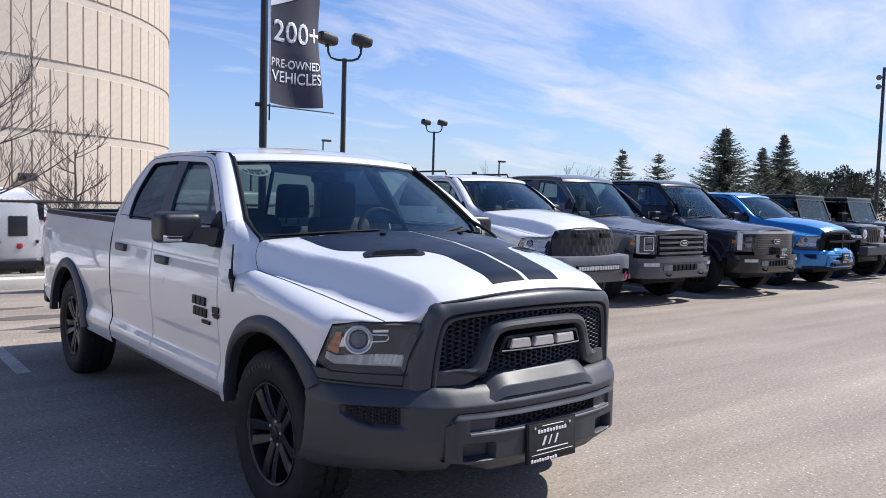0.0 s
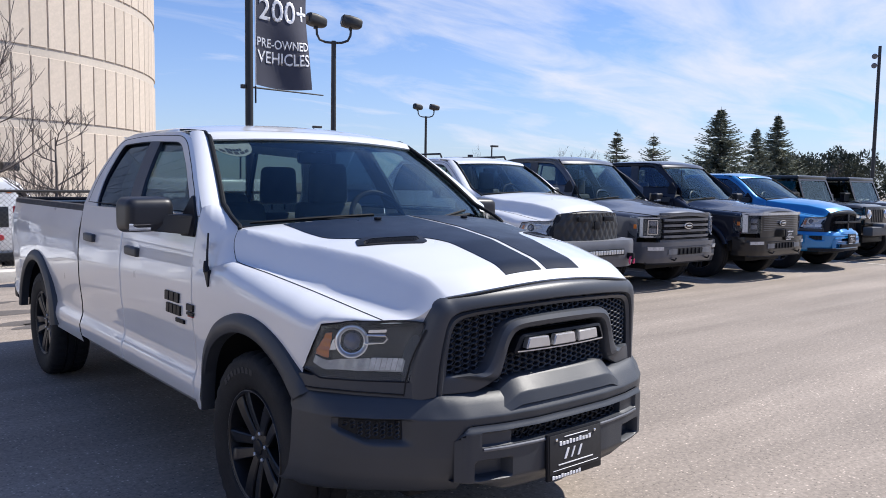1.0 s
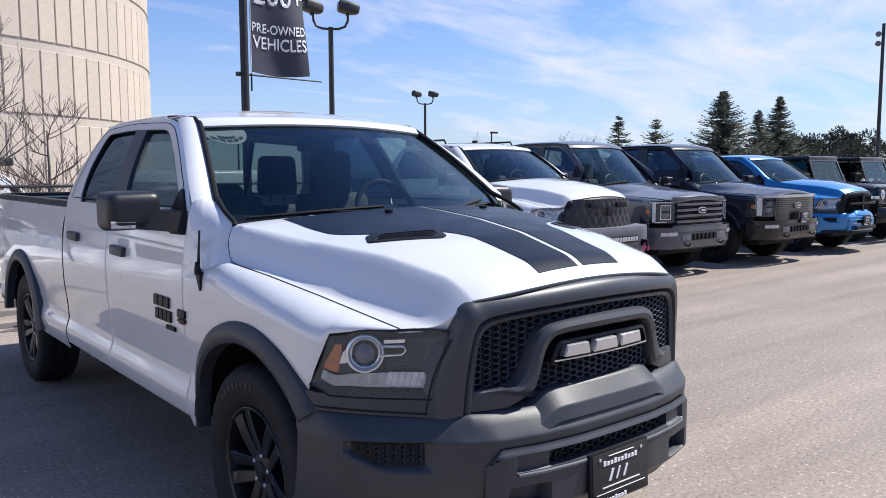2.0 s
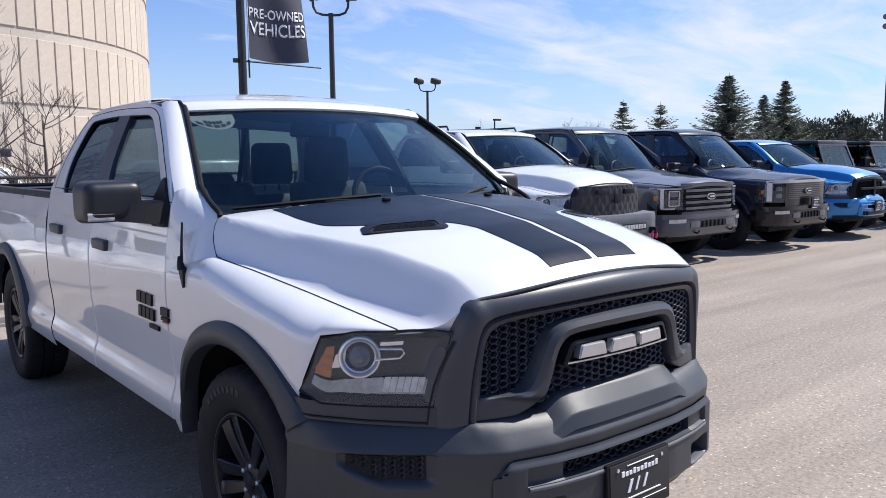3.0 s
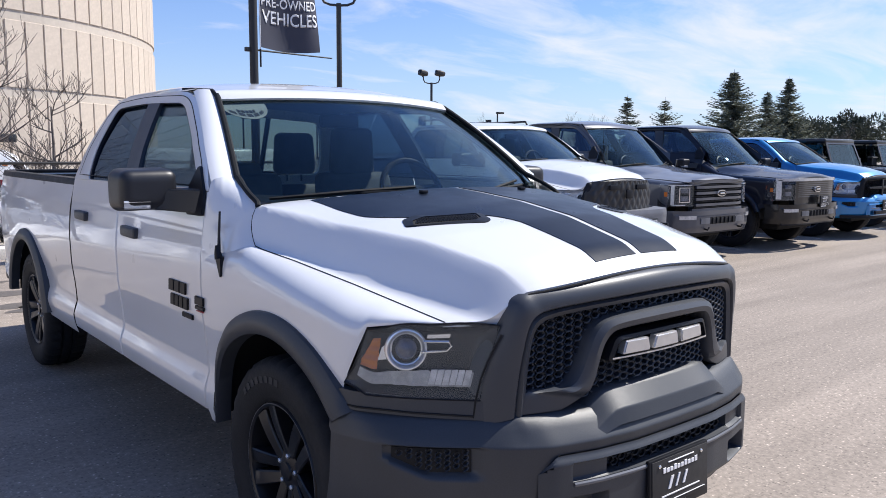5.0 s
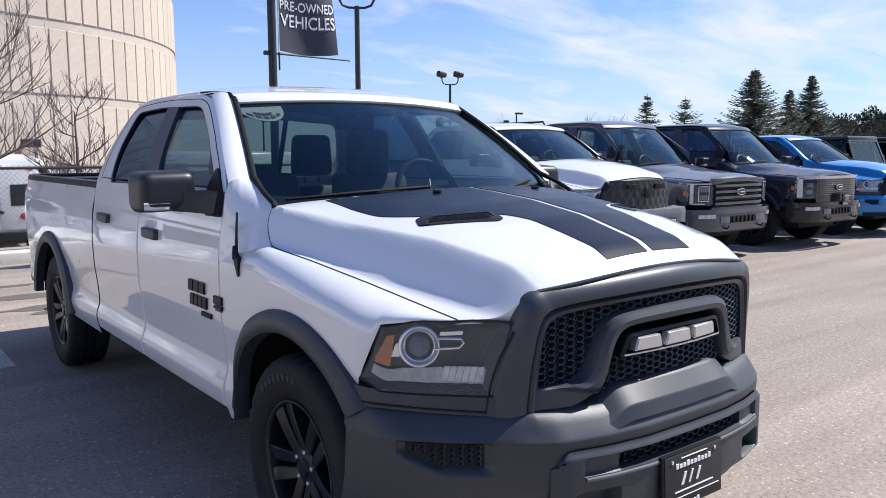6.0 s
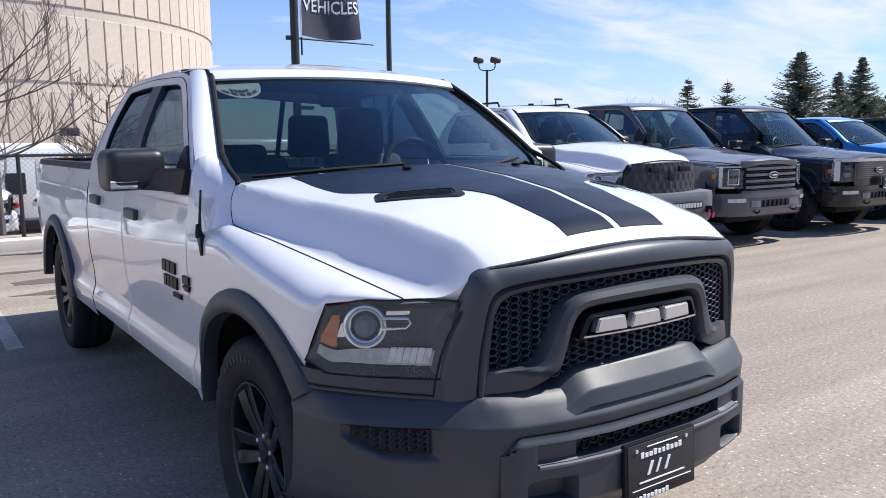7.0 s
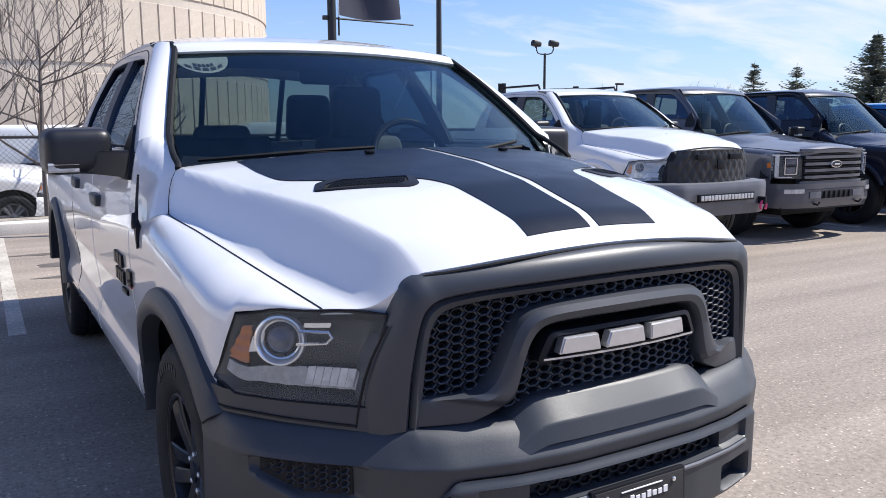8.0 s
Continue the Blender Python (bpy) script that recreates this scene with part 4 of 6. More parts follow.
def surround(rt, material):
    """The broad arch round the mouth of the grille."""
    half_o = [(0.648, 0.715), (0.640, 0.80), (0.618, 0.90), (0.594, 0.965), (0.580, 1.006), (0.570, 1.042), (0.552, 1.076), (0.520, 1.095), (0.465, 1.103), (0.37, 1.109), (0.25, 1.117), (0.12, 1.124), (0, 1.127)]
    half_i = [(0.550, 0.738), (0.546, 0.80), (0.540, 0.87), (0.534, 0.92), (0.529, 0.955), (0.522, 0.985), (0.510, 1.010), (0.488, 1.026), (0.45, 1.036), (0.37, 1.045), (0.25, 1.052), (0.12, 1.057), (0, 1.059)]
    out = eased(half_o + [(-a, b) for a, b in reversed(half_o[:-1])])
    inn = eased(half_i + [(-a, b) for a, b in reversed(half_i[:-1])])

    def back_y(x):
        k = step(0.50, 0.60, abs(x))
        return (plan_y(RANCH, abs(x)) - 0.012) * k + (mouth_y(x) + 0.018) * (1 - k)
    loops = []
    for w, dy in ((0.0, 0.06), (0.0, 0.012), (0.05, -0.006), (0.2, -0.018), (0.55, -0.024), (0.86, -0.018), (0.95, -0.006), (1.0, 0.012), (1.0, 0.075)):
        lp = []
        for (a, b), (c, d) in zip(out, inn):
            x, z = a + (c - a) * w, b + (d - b) * w
            lp.append((x, back_y(a) * (1 - w) + mouth_y(c) * w + dy, z))
        loops.append(lp)
    part("grille_surround", loft(loops, False), material, rt, "broad matte black grille surround")
    inner2 = [(a * 0.985, b - 0.006) for a, b in inn]
    part("grille_lip", loft([[(a, mouth_y(a) + 0.002, b) for a, b in inn], [(a, mouth_y(a) - 0.010, b) for a, b in inner2], [(a * 0.97, mouth_y(a) - 0.004, b - 0.012) for a, b in inner2], [(a * 0.968, mouth_y(a) + 0.05, b - 0.014) for a, b in inner2]], False), material, rt)
    bm = sheet(lambda u, v: (u, mouth_y(u) + 0.075, 0.70 + 0.34 * v), lin(-0.54, 0.54, 14), lin(0, 1, 4), 0.01)
    part("grille_backing", bm, M_VOID, rt)


def ranch_bumper(rt, material, fine):
    def face(x, v):
        """One column of the bumper: from the top edge over the ridge to the lower lip."""
        k = abs(x)
        top_y = (plan_y(RANCH, k) if k > 0.56 else mouth_y(x)) + 0.0
        yb = bump_y(x)
        tall = 0.742
        rows = [(0.0, top_y + 0.05, tall), (0.08, top_y - 0.012, tall - 0.004), (0.16, top_y * 0.55 + yb * 0.45 - 0.004, 0.715), (0.25, yb + 0.010, 0.676), (0.29, yb, 0.662), (0.34, yb + 0.001, 0.648), (0.62, yb + 0.012, 0.52), (0.80, yb + 0.03, 0.44), (0.92, yb + 0.07, 0.385), (1.0, yb + 0.13, 0.365)]
        y = float(np.interp(v, [r[0] for r in rows], [r[1] for r in rows]))
        z = float(np.interp(v, [r[0] for r in rows], [r[2] for r in rows]))
        # lamp pockets at the corners
        pocket = step(0.645, 0.668, k) * (1 - step(0.835, 0.865, k)) * step(0.560, 0.592, z - 0.55 * max(0, k - 0.765)) * (1 - step(0.652, 0.664, z))
        y += 0.035 * pocket
        y += 0.09 * (1 - step(0.450, 0.480, k)) * (1 - step(0.622, 0.632, z))
        return Vector((x, y, z))
    xs = [-0.918, -0.914, -0.908, -0.90, -0.89] + lin(-0.88, 0.88, 150) + [0.89, 0.90, 0.908, 0.914, 0.918]
    part("front_bumper", sheet(face, xs, lin(0, 0.25, 9) + lin(0.26, 0.66, 34) + lin(0.68, 1, 10)), material, rt, "matte black front bumper" if fine else "")
    for s in (-1, 1):
        part("fog_lamp_backing", sheet(lambda u, v: (s * (0.668 + 0.165 * u), bump_y(0.668 + 0.165 * u) + 0.030, 0.584 + 0.068 * v + 0.55 * max(0, 0.165 * u - 0.095) * (1 - v)), lin(0, 1, 14), lin(0, 1, 5), 0.003), M_VOID, rt)
        bm = hexes(bmesh.new(), lambda x, z: z > 0.593 + 0.55 * max(0, abs(x) - 0.763), lambda x: bump_y(x) + 0.017, min(s * 0.682, s * 0.822), max(s * 0.682, s * 0.822), 0.590, 0.648, 0.026, 0.016, 0.008, 0.0022)
        part("fog_lamp_mesh", bm, M_TRIM, rt, smooth=False)
    # dark joints round the lamp panels
    for s in (-1, 1):
        part("panel_gap", pipe([(s * x, plan_y(RANCH, min(x, 0.893)) - 0.027, 0.739 + 0.010 * (x - 0.62) / 0.276) for x in lin(0.650, 0.893, 16)], 0.0035, 5), M_VOID, rt)
        part("panel_gap", pipe([(s * (x + 0.003), plan_y(RANCH, x) - 0.020, z) for x, z in ((0.646, 0.735), (0.641, 0.79), (0.631, 0.85), (0.618, 0.90), (0.604, 0.94), (0.590, 0.978))], 0.0035, 5), M_VOID, rt)
        part("panel_gap", pipe([(s * (side_x(RANCH, y, 0.66) + 0.004), y, z) for y, z in ((-0.470, 0.735), (-0.452, 0.66), (-0.430, 0.58), (-0.415, 0.50))], 0.003, 5), M_VOID, rt)
    # lower middle panel
    hw = 0.53

    def panel(u, v):
        x = u * hw
        k = abs(x)
        z = 0.372 + 0.262 * v
        # rounded upper corners and rising lower corners
        z = min(z, 0.634 - 0.05 * step(0.88, 1, abs(u)) ** 2)
        z = max(z, 0.372 + 0.06 * step(0.55, 0.95, abs(u)))
        y = bump_y(x) - 0.016 + 0.05 * (1 - step(0, 0.25, v)) + 0.02 * (1 - step(0.0, 0.06, 1 - abs(u))) + 0.012 * step(0.9, 1, v)
        slot = step(-0.445, -0.435, x) * (1 - step(0.435, 0.445, x)) * step(0.556, 0.562, z) * (1 - step(0.604, 0.611, z))
        deep = 0.05 if k < 0.312 else 0.014
        hole = step(0.315, 0.33, k) * (1 - step(0.45, 0.47, k)) * step(0.435, 0.445, z) * (1 - step(0.495, 0.51, z))
        return (x, y + deep * slot + 0.05 * hole, z)
    part("bumper_lower_panel", sheet(panel, [-1, -0.995, -0.985, -0.97, -0.95] + lin(-0.93, 0.93, 140) + [0.95, 0.97, 0.985, 0.995, 1], [0, 0.04, 0.1, 0.18] + lin(0.22, 1, 56)), material, rt)
    bm = hexes(bmesh.new(), lambda x, z: abs(x) < 0.30, lambda x: bump_y(x) + 0.012, -0.30, 0.30, 0.565, 0.609, 0.040, 0.024, 0.012, 0.003)
    part("lower_intake_mesh", bm, M_DARK, rt)
    bm = sheet(lambda u, v: (u, bump_y(u) - 0.0185 - 0.004 * math.sin(v * math.pi), 0.5545 - 0.0135 * v), lin(-0.44, 0.44, 20), lin(0, 1, 4), 0.004)
    part("bumper_bright_strip", bm, M_STEEL, rt)
    # raised step in the middle, sloping from the grille to the ridge
    def ledge(u, v):
        x = u * 0.372
        side = 1 - step(0.64, 1, abs(u))
        y = float(np.interp(v, [0, 0.15, 0.75, 1], [mouth_y(x) + 0.05, mouth_y(x) - 0.004, bump_y(x) + 0.020, bump_y(x) + 0.006]))
        z = float(np.interp(v, [0, 0.15, 0.75, 1], [0.790, 0.786, 0.733, 0.690]))
        low = float(np.interp(v, [0, 0.15, 0.75, 1], [0.725, 0.715, 0.676, 0.655]))
        return (x, y, low + (z - low) * side)
    part("bumper_step", sheet(ledge, lin(-1, -0.76, 9) + lin(-0.7, 0.7, 15) + lin(0.76, 1, 9), [0, 0.05, 0.12, 0.18] + lin(0.25, 0.68, 6) + [0.72, 0.75, 0.78, 0.85, 1]), material, rt)


def ranch_front(rt, kind, body, fine=False):
    P = RANCH
    for s in (-1, 1):
        headlamp(rt, P, s, fine)
    surround(rt, M_SATIN if kind == "arch" else M_DARK)
    if kind == "arch":
        oh = [(0.548, 0.742), (0.538, 0.795), (0.517, 0.806), (0.43, 0.806), (0.385, 0.815), (0.358, 0.85), (0.336, 0.905), (0.316, 0.955), (0.288, 0.990), (0.235, 1.004), (0.12, 1.010), (0, 1.012)]
        ih = [(0.400, 0.740), (0.360, 0.752), (0.325, 0.768), (0.305, 0.786), (0.296, 0.815), (0.289, 0.85), (0.281, 0.885), (0.268, 0.920), (0.245, 0.946), (0.21, 0.958), (0.11, 0.962), (0, 0.963)]
        o = eased(oh + [(-a, b) for a, b in reversed(oh[:-1])])
        i = eased(ih + [(-a, b) for a, b in reversed(ih[:-1])])
        loops = []
        for w, dy in ((0, 0.07), (0, 0.004), (0.12, -0.016), (0.45, -0.026), (0.8, -0.022), (0.95, -0.008), (1, 0.01), (1, 0.07)):
            loops.append([(a + (c - a) * w, mouth_y(a + (c - a) * w) + dy * (1 - 0.85 * step(0.44, 0.53, abs(a)) * (dy < 0)) - 0.004, b + (d - b) * w) for (a, b), (c, d) in zip(o, i)])
        part("grille_arch", loft(loops, False), M_SATIN, rt, "satin black arch across the grille")

        def inside(x, z):
            k = abs(x)
            edge_o = tab(z, [(b, a) for a, b in ((0.52, 0.80), (0.515, 0.95), (0.50, 0.985), (0.46, 1.02), (0.20, 1.038), (0.0, 1.042))])
            edge_i = tab(z, [(b, a) for a, b in ((0.42, 0.80), (0.385, 0.82), (0.336, 0.905), (0.316, 0.955), (0.27, 0.99), (0.0, 1.006))])
            low_i = tab(z, [(0.74, 0.33), (0.80, 0.30), (0.88, 0.285)])
            return (0.80 < z < 1.04 and edge_i < k < edge_o) or (0.755 < z < 0.885 and k < low_i)
        part("grille_mesh", hexes(bmesh.new(), inside, lambda x: mouth_y(x) + 0.014, -0.56, 0.56, 0.75, 1.05, 0.042, 0.0205, 0.018, 0.0024), M_SATIN, rt, "honeycomb mesh in black plastic", smooth=False)
        # badge: plain bright blocks in a dark holder
        fo = rounded([(-0.262, 0.868), (0.262, 0.868), (0.228, 0.940), (-0.228, 0.940)], 0.018, 5)
        fi = rounded([(-0.243, 0.878), (0.243, 0.878), (0.216, 0.930), (-0.216, 0.930)], 0.012, 5)
        loops = [[(a, mouth_y(a) + 0.03, b) for a, b in fo], [(a, mouth_y(a) - 0.022, b) for a, b in fo], [(a, mouth_y(a) - 0.026, b) for a, b in fi], [(a, mouth_y(a) - 0.004, b) for a, b in fi]]
        holder = part("badge_holder", loft(loops, True, True), M_DARK, rt)
        part("badge_rule", sheet(lambda u, v: (u, mouth_y(u) - 0.0265, 0.8735 + 0.0045 * v), lin(-0.245, 0.245, 10), [0, 1], 0.003), M_SILVER, holder)
        for a, b, sl in ((-0.205, -0.085, 0.012), (-0.070, 0.060, 0.012), (0.078, 0.205, 0.0)):
            poly = rounded([(a, 0.884), (b, 0.884), (b - 0.010, 0.925), (a + sl, 0.925)], 0.004, 3)
            part("badge_block", slab(poly, lambda p, q, d: (p, mouth_y(p) - 0.004 - d, q), 0.026, 0.004), M_SILVER, holder, "silver badge block")
        ranch_bumper(rt, M_TRIM, fine)
        dealer_plate(rt, (-0.012, -0.968, 0.478), -3)
    elif kind == "cover":
        # quilted winter front buckled over the grille
        def quilt(u, v):
            x, z = u * (0.60 - 0.10 * max(0, v - 0.6) / 0.4), 0.76 + 0.34 * v
            puff = 0.010 * abs(math.sin((u * 14 + v * 5) * 1.2)) * abs(math.sin((u * 14 - v * 5) * 1.2))
            return (x, mouth_y(x) - 0.035 - puff + 0.03 * max(0, abs(u) - 0.85) / 0.15, z)
        part("winter_front", sheet(quilt, lin(-1, 1, 90), lin(0, 1, 30), 0.02), mat("quilted_vinyl", (0.022, 0.023, 0.026), 0.38, vary=0.2, size=8, bump=0.2, bump_size=120), rt, "black quilted vinyl winter grille cover")
        for a in (-0.24, 0.24):
            part("cover_flap", block(a - 0.09, a + 0.09, mouth_y(a) - 0.068, mouth_y(a) - 0.045, 1.00, 1.06, 0.008), M_DARK, rt)
        part("cover_emblem", block(-0.055, 0.055, -0.945, -0.93, 0.90, 1.00, 0.012), M_DARK, rt)
        # welded steel bumper with a light bar
        def steel(u, v):
            x = u * 0.88
            y = -1.00 + 0.12 * step(0.62, 1, abs(u)) + 0.10 * max(0, abs(v - 0.6) - 0.28) + 0.22 * step(0.9, 1.02, abs(u))
            return (x, y, 0.42 + 0.34 * v)
        part("steel_bumper", sheet(steel, lin(-1, 1, 50), lin(0, 1, 14), 0.02), M_STEEL, rt, "grey steel bumper with light bar")
        part("bumper_top", sheet(lambda u, v: (u * 0.87, steel(u, 1)[1] + (0.17 if abs(u) < 0.7 else 0.17) * v, 0.76 + 0.012 * v), lin(-1, 1, 40), [0, 0.5, 1], 0.02), M_STEEL, rt)
        bar = part("light_bar", block(-0.42, 0.42, -1.045, -1.015, 0.575, 0.66, 0.008), M_DARK, rt)
        for k in range(16):
            part("light_cell", block(-0.395 + 0.05 * k, -0.355 + 0.05 * k, -1.052, -1.044, 0.592, 0.644, 0.004), M_LAMP, bar)
        for a in (-0.55, 0.55):
            bm = pipe([(a + 0.045 * math.cos(t), -1.06, 0.50 + 0.055 * math.sin(t)) for t in lin(-0.7, 3.85, 14)], 0.013, 8)
            part("tow_shackle", bm, M_PINK, rt, "pink tow shackle")
            part("shackle_tab", block(a - 0.02, a + 0.02, -1.09, -1.0, 0.52, 0.60, 0.006), M_DARK, rt)
    else:
        ranch_bumper(rt, body, False)
        bm = hexes(bmesh.new(), lambda x, z: 0.74 < z < 1.04 and abs(x) < 0.51, lambda x: mouth_y(x) + 0.02, -0.52, 0.52, 0.75, 1.05, 0.05, 0.03, 0.01)
        part("grille_mesh", bm, M_DARK, rt, smooth=False)
        part("grille_bar", block(-0.54, 0.54, -0.90, -0.86, 0.885, 0.925, 0.008), M_DARK, rt)
        part("grille_post", block(-0.03, 0.03, -0.90, -0.86, 0.74, 1.05, 0.008), M_DARK, rt)
        dealer_plate(rt, (0.0, -0.975, 0.60), 0, True)
        part("bumper_lower_grille", block(-0.40, 0.40, -0.972, -0.93, 0.44, 0.50, 0.01), M_DARK, rt)
        part("chin_strip", sheet(lambda u, v: (u, bump_y(u) - 0.002, 0.375 + 0.05 * v), lin(-0.86, 0.86, 30), lin(0, 1, 3), 0.02), M_DARK, rt)


# ---------- square truck front ----------
def boxy_front(rt, body, kind):
    P = BOXY

    def wrap(x, d=0.0):
        return plan_y(P, min(abs(x), 0.94)) - d if abs(x) > 0.42 else -0.93 - d

    def band(name, x0, x1, z0, z1, d, material, thick=0.03, label=""):
        return part(name, sheet(lambda u, v: (u, wrap(u, d), z0 + (z1 - z0) * v), lin(x0, x1, 24), lin(0, 1, 3), thick), material, rt, label)
    band("grille_backing", -0.62, 0.62, 0.70, 1.12, -0.06, M_VOID)
    if kind == "bars":
        band("grille_header", -0.62, 0.62, 1.085, 1.135, 0.0, body)
        for z in (0.775, 0.855, 0.935, 1.015):
            band("grille_bar", -0.56, 0.56, z, z + 0.036, 0.012, M_GREY)
        for z in (0.75, 0.83, 0.90, 0.985, 1.06):
            band("grille_slat", -0.56, 0.56, z, z + 0.012, -0.02, M_DARK, 0.01)
        band("grille_foot", -0.62, 0.62, 0.69, 0.745, 0.0, body)
    else:
        band("light_strip", -0.90, 0.90, 1.075, 1.118, 0.008, M_LAMP, 0.02, "pale light strip across the nose")
        band("grille_panel", -0.62, 0.62, 0.70, 1.075, 0.0, M_BLACK)
        for k in range(8):
            band("grille_rib", -0.55, 0.55, 0.83 + 0.03 * k, 0.838 + 0.03 * k, 0.008, M_GREY, 0.012)
    for s in (-1, 1):
        lamp = new("headlamp")
        lamp.parent = rt
        def cut(name, a0, a1, z0, z1, d, material, th=0.02):
            return part(name, sheet(lambda u, v: (s * u, wrap(u, d), z0 + (z1 - z0) * v), lin(a0, a1, 14), lin(0, 1, 3), th), material, lamp)
        cut("lamp_housing", 0.60, 0.928, 0.78, 1.075, -0.03, M_LAMPDARK)
        cut("lamp_cover", 0.60, 0.928, 0.78, 1.085, 0.0, M_COVER, 0.003).visible_shadow = False
        rimm = M_PRINT if kind == "strip" else M_LAMP
        if kind == "strip":
            cut("lamp_bracket", 0.855, 0.895, 0.80, 1.085, 0.010, M_LAMP)
        else:
            cut("lamp_bracket", 0.64, 0.91, 1.056, 1.072, 0.006, rimm)
            cut("lamp_bracket", 0.870, 0.892, 0.80, 1.06, 0.006, rimm)
            cut("lamp_bracket", 0.74, 0.885, 0.790, 0.804, 0.006, rimm)
        for z in (0.84, 0.945):
            cut("projector", 0.680, 0.79, z + 0.012, z + 0.078, -0.012, M_LENS, 0.012)
            cut("projector_shade", 0.670, 0.80, z + 0.080, z + 0.092, 0.0, M_LAMPDARK, 0.02)
        if kind == "bars":
            for a0, a1, z0, z1 in ((0.672, 0.815, 1.025, 1.034), (0.672, 0.815, 0.832, 0.841), (0.668, 0.677, 0.832, 1.034), (0.810, 0.819, 0.832, 1.034)):
                cut("lamp_frame", a0, a1, z0, z1, 0.004, M_CHROME, 0.012)
        cut("amber_marker", 0.912, 0.920, 0.91, 0.97, 0.002, M_AMBER)
        # fender edge by the arch, lamps in the bumper
        cut("fog_lamp", 0.62, 0.86, 0.605, 0.655, 0.075, M_LAMP)
    metal = M_STEEL if kind == "bars" else M_BLACK
    part("front_bumper", sheet(lambda u, v: (u, wrap(u, 0.06 - 0.10 * max(0, v - 0.8) - 0.12 * max(0, 0.25 - v)), 0.42 + 0.30 * v), lin(-0.935, 0.935, 60), lin(0, 1, 14), 0.02), body if kind == "bars" else M_BLACK, rt)
    band("bumper_bar", -0.90, 0.90, 0.655, 0.72, 0.07, M_GREY if kind == "bars" else M_BLACK)
    band("lower_intake", -0.30, 0.30, 0.53, 0.625, 0.068, M_VOID)
    for k in range(6):
        part("intake_slat", block(-0.27 + 0.10 * k, -0.235 + 0.10 * k, -1.012, -0.99, 0.535, 0.62, 0.004), M_DARK, rt)
    for a in (-0.42, 0.42):
        band("skid_plate", a - 0.10, a + 0.10, 0.54, 0.615, 0.071, M_STEEL)
        part("tow_hook", pipe([(a, -0.95, 0.47), (a, -1.03, 0.46), (a + 0.03, -1.03, 0.49)], 0.014, 6), M_DARK, rt)
    band("chin_strip", -0.86, 0.86, 0.40, 0.46, 0.03, M_DARK)
    badge = [(0.105 * math.cos(a), 0.045 * math.sin(a)) for a in lin(0, 2 * math.pi, 29)[:-1]]
    part("badge_rim", slab(badge, lambda p, q, d: (p, -0.944 - d, 0.945 + q), 0.022, 0.004), M_CHROME, rt)
    part("badge_face", slab([(a * 0.87, b * 0.8) for a, b in badge], lambda p, q, d: (p, -0.960 - d, 0.945 + q), 0.010), M_LAMPDARK, rt, "dark oval badge with bright rim")
    part("badge_bar", block(-0.055, 0.055, -0.975, -0.968, 0.936, 0.954, 0.003), M_CHROME, rt)
    if kind == "strip":
        dealer_plate(rt, (0.12, -1.02, 0.76), 0, True)
    part("aerial", pipe([(-0.86, 0.42, 1.22), (-0.86, 0.46, 1.85)], [0.006, 0.002], 6), M_DARK, rt)


# ---------- ground ----------
M_ASPHALT = mat("worn_asphalt", (0.268, 0.226, 0.190), 0.88, vary=0.13, size=0.30, fine=0.22, fine_size=38, bump=0.22, bump_size=130)
# pale and dark stones in the asphalt's face
an, al = M_ASPHALT.node_tree.nodes, M_ASPHALT.node_tree.links
surface = an["Principled BSDF"].inputs["Base Color"].links[0].from_socket
for scale, near, far, tone in ((42, 0.12, 0.32, 2.3), (85, 0.10, 0.45, 1.6), (60, 0.12, 0.42, 0.40)):
    cells, spot, keep, picked, blend = (an.new("ShaderNode" + k) for k in ("TexVoronoi", "MapRange", "MapRange", "Math", "MixRGB"))
    cells.inputs["Scale"].default_value = scale
    al.new(an["Texture Coordinate"].outputs["Object"], cells.inputs["Vector"])
    al.new(cells.outputs["Distance"], spot.inputs[0])
    spot.inputs["From Min"].default_value, spot.inputs["From Max"].default_value = far, near
    part_colour = an.new("ShaderNodeSeparateColor")
    al.new(cells.outputs["Color"], part_colour.inputs[0])
    al.new(part_colour.outputs[0], keep.inputs[0])
    keep.inputs["From Min"].default_value, keep.inputs["From Max"].default_value = 0.62, 0.92
    picked.operation = "MULTIPLY"
    al.new(spot.outputs[0], picked.inputs[0])
    al.new(keep.outputs[0], picked.inputs[1])
    blend.blend_type, blend.inputs[2].default_value = "MULTIPLY", (tone, tone, tone, 1)
    al.new(picked.outputs[0], blend.inputs[0])
    al.new(surface, blend.inputs[1])
    surface = blend.outputs[0]
for turn, length, thin, low, high in ((24, 0.22, 2.6, 0.86, 1.10), (-38, 0.10, 1.1, 0.90, 1.08)):
    lay, drag, worn, mixed = (an.new("ShaderNode" + k) for k in ("Mapping", "TexNoise", "MapRange", "MixRGB"))
    lay.inputs["Rotation"].default_value, lay.inputs["Scale"].default_value = (0, 0, radians(turn)), (length, thin, 1)
    al.new(an["Texture Coordinate"].outputs["Object"], lay.inputs[0])
    al.new(lay.outputs[0], drag.inputs[0])
    drag.inputs["Scale"].default_value, drag.inputs["Detail"].default_value = 1.0, 6
    worn.inputs["From Min"].default_value, worn.inputs["From Max"].default_value = 0.35, 0.65
    worn.inputs["To Min"].default_value, worn.inputs["To Max"].default_value = low, high
    al.new(drag.outputs[0], worn.inputs[0])
    mixed.blend_type, mixed.inputs[0].default_value = "MULTIPLY", 1
    al.new(surface, mixed.inputs[1])
    al.new(worn.outputs[0], mixed.inputs[2])
    surface = mixed.outputs[0]
al.new(surface, an["Principled BSDF"].inputs["Base Color"])
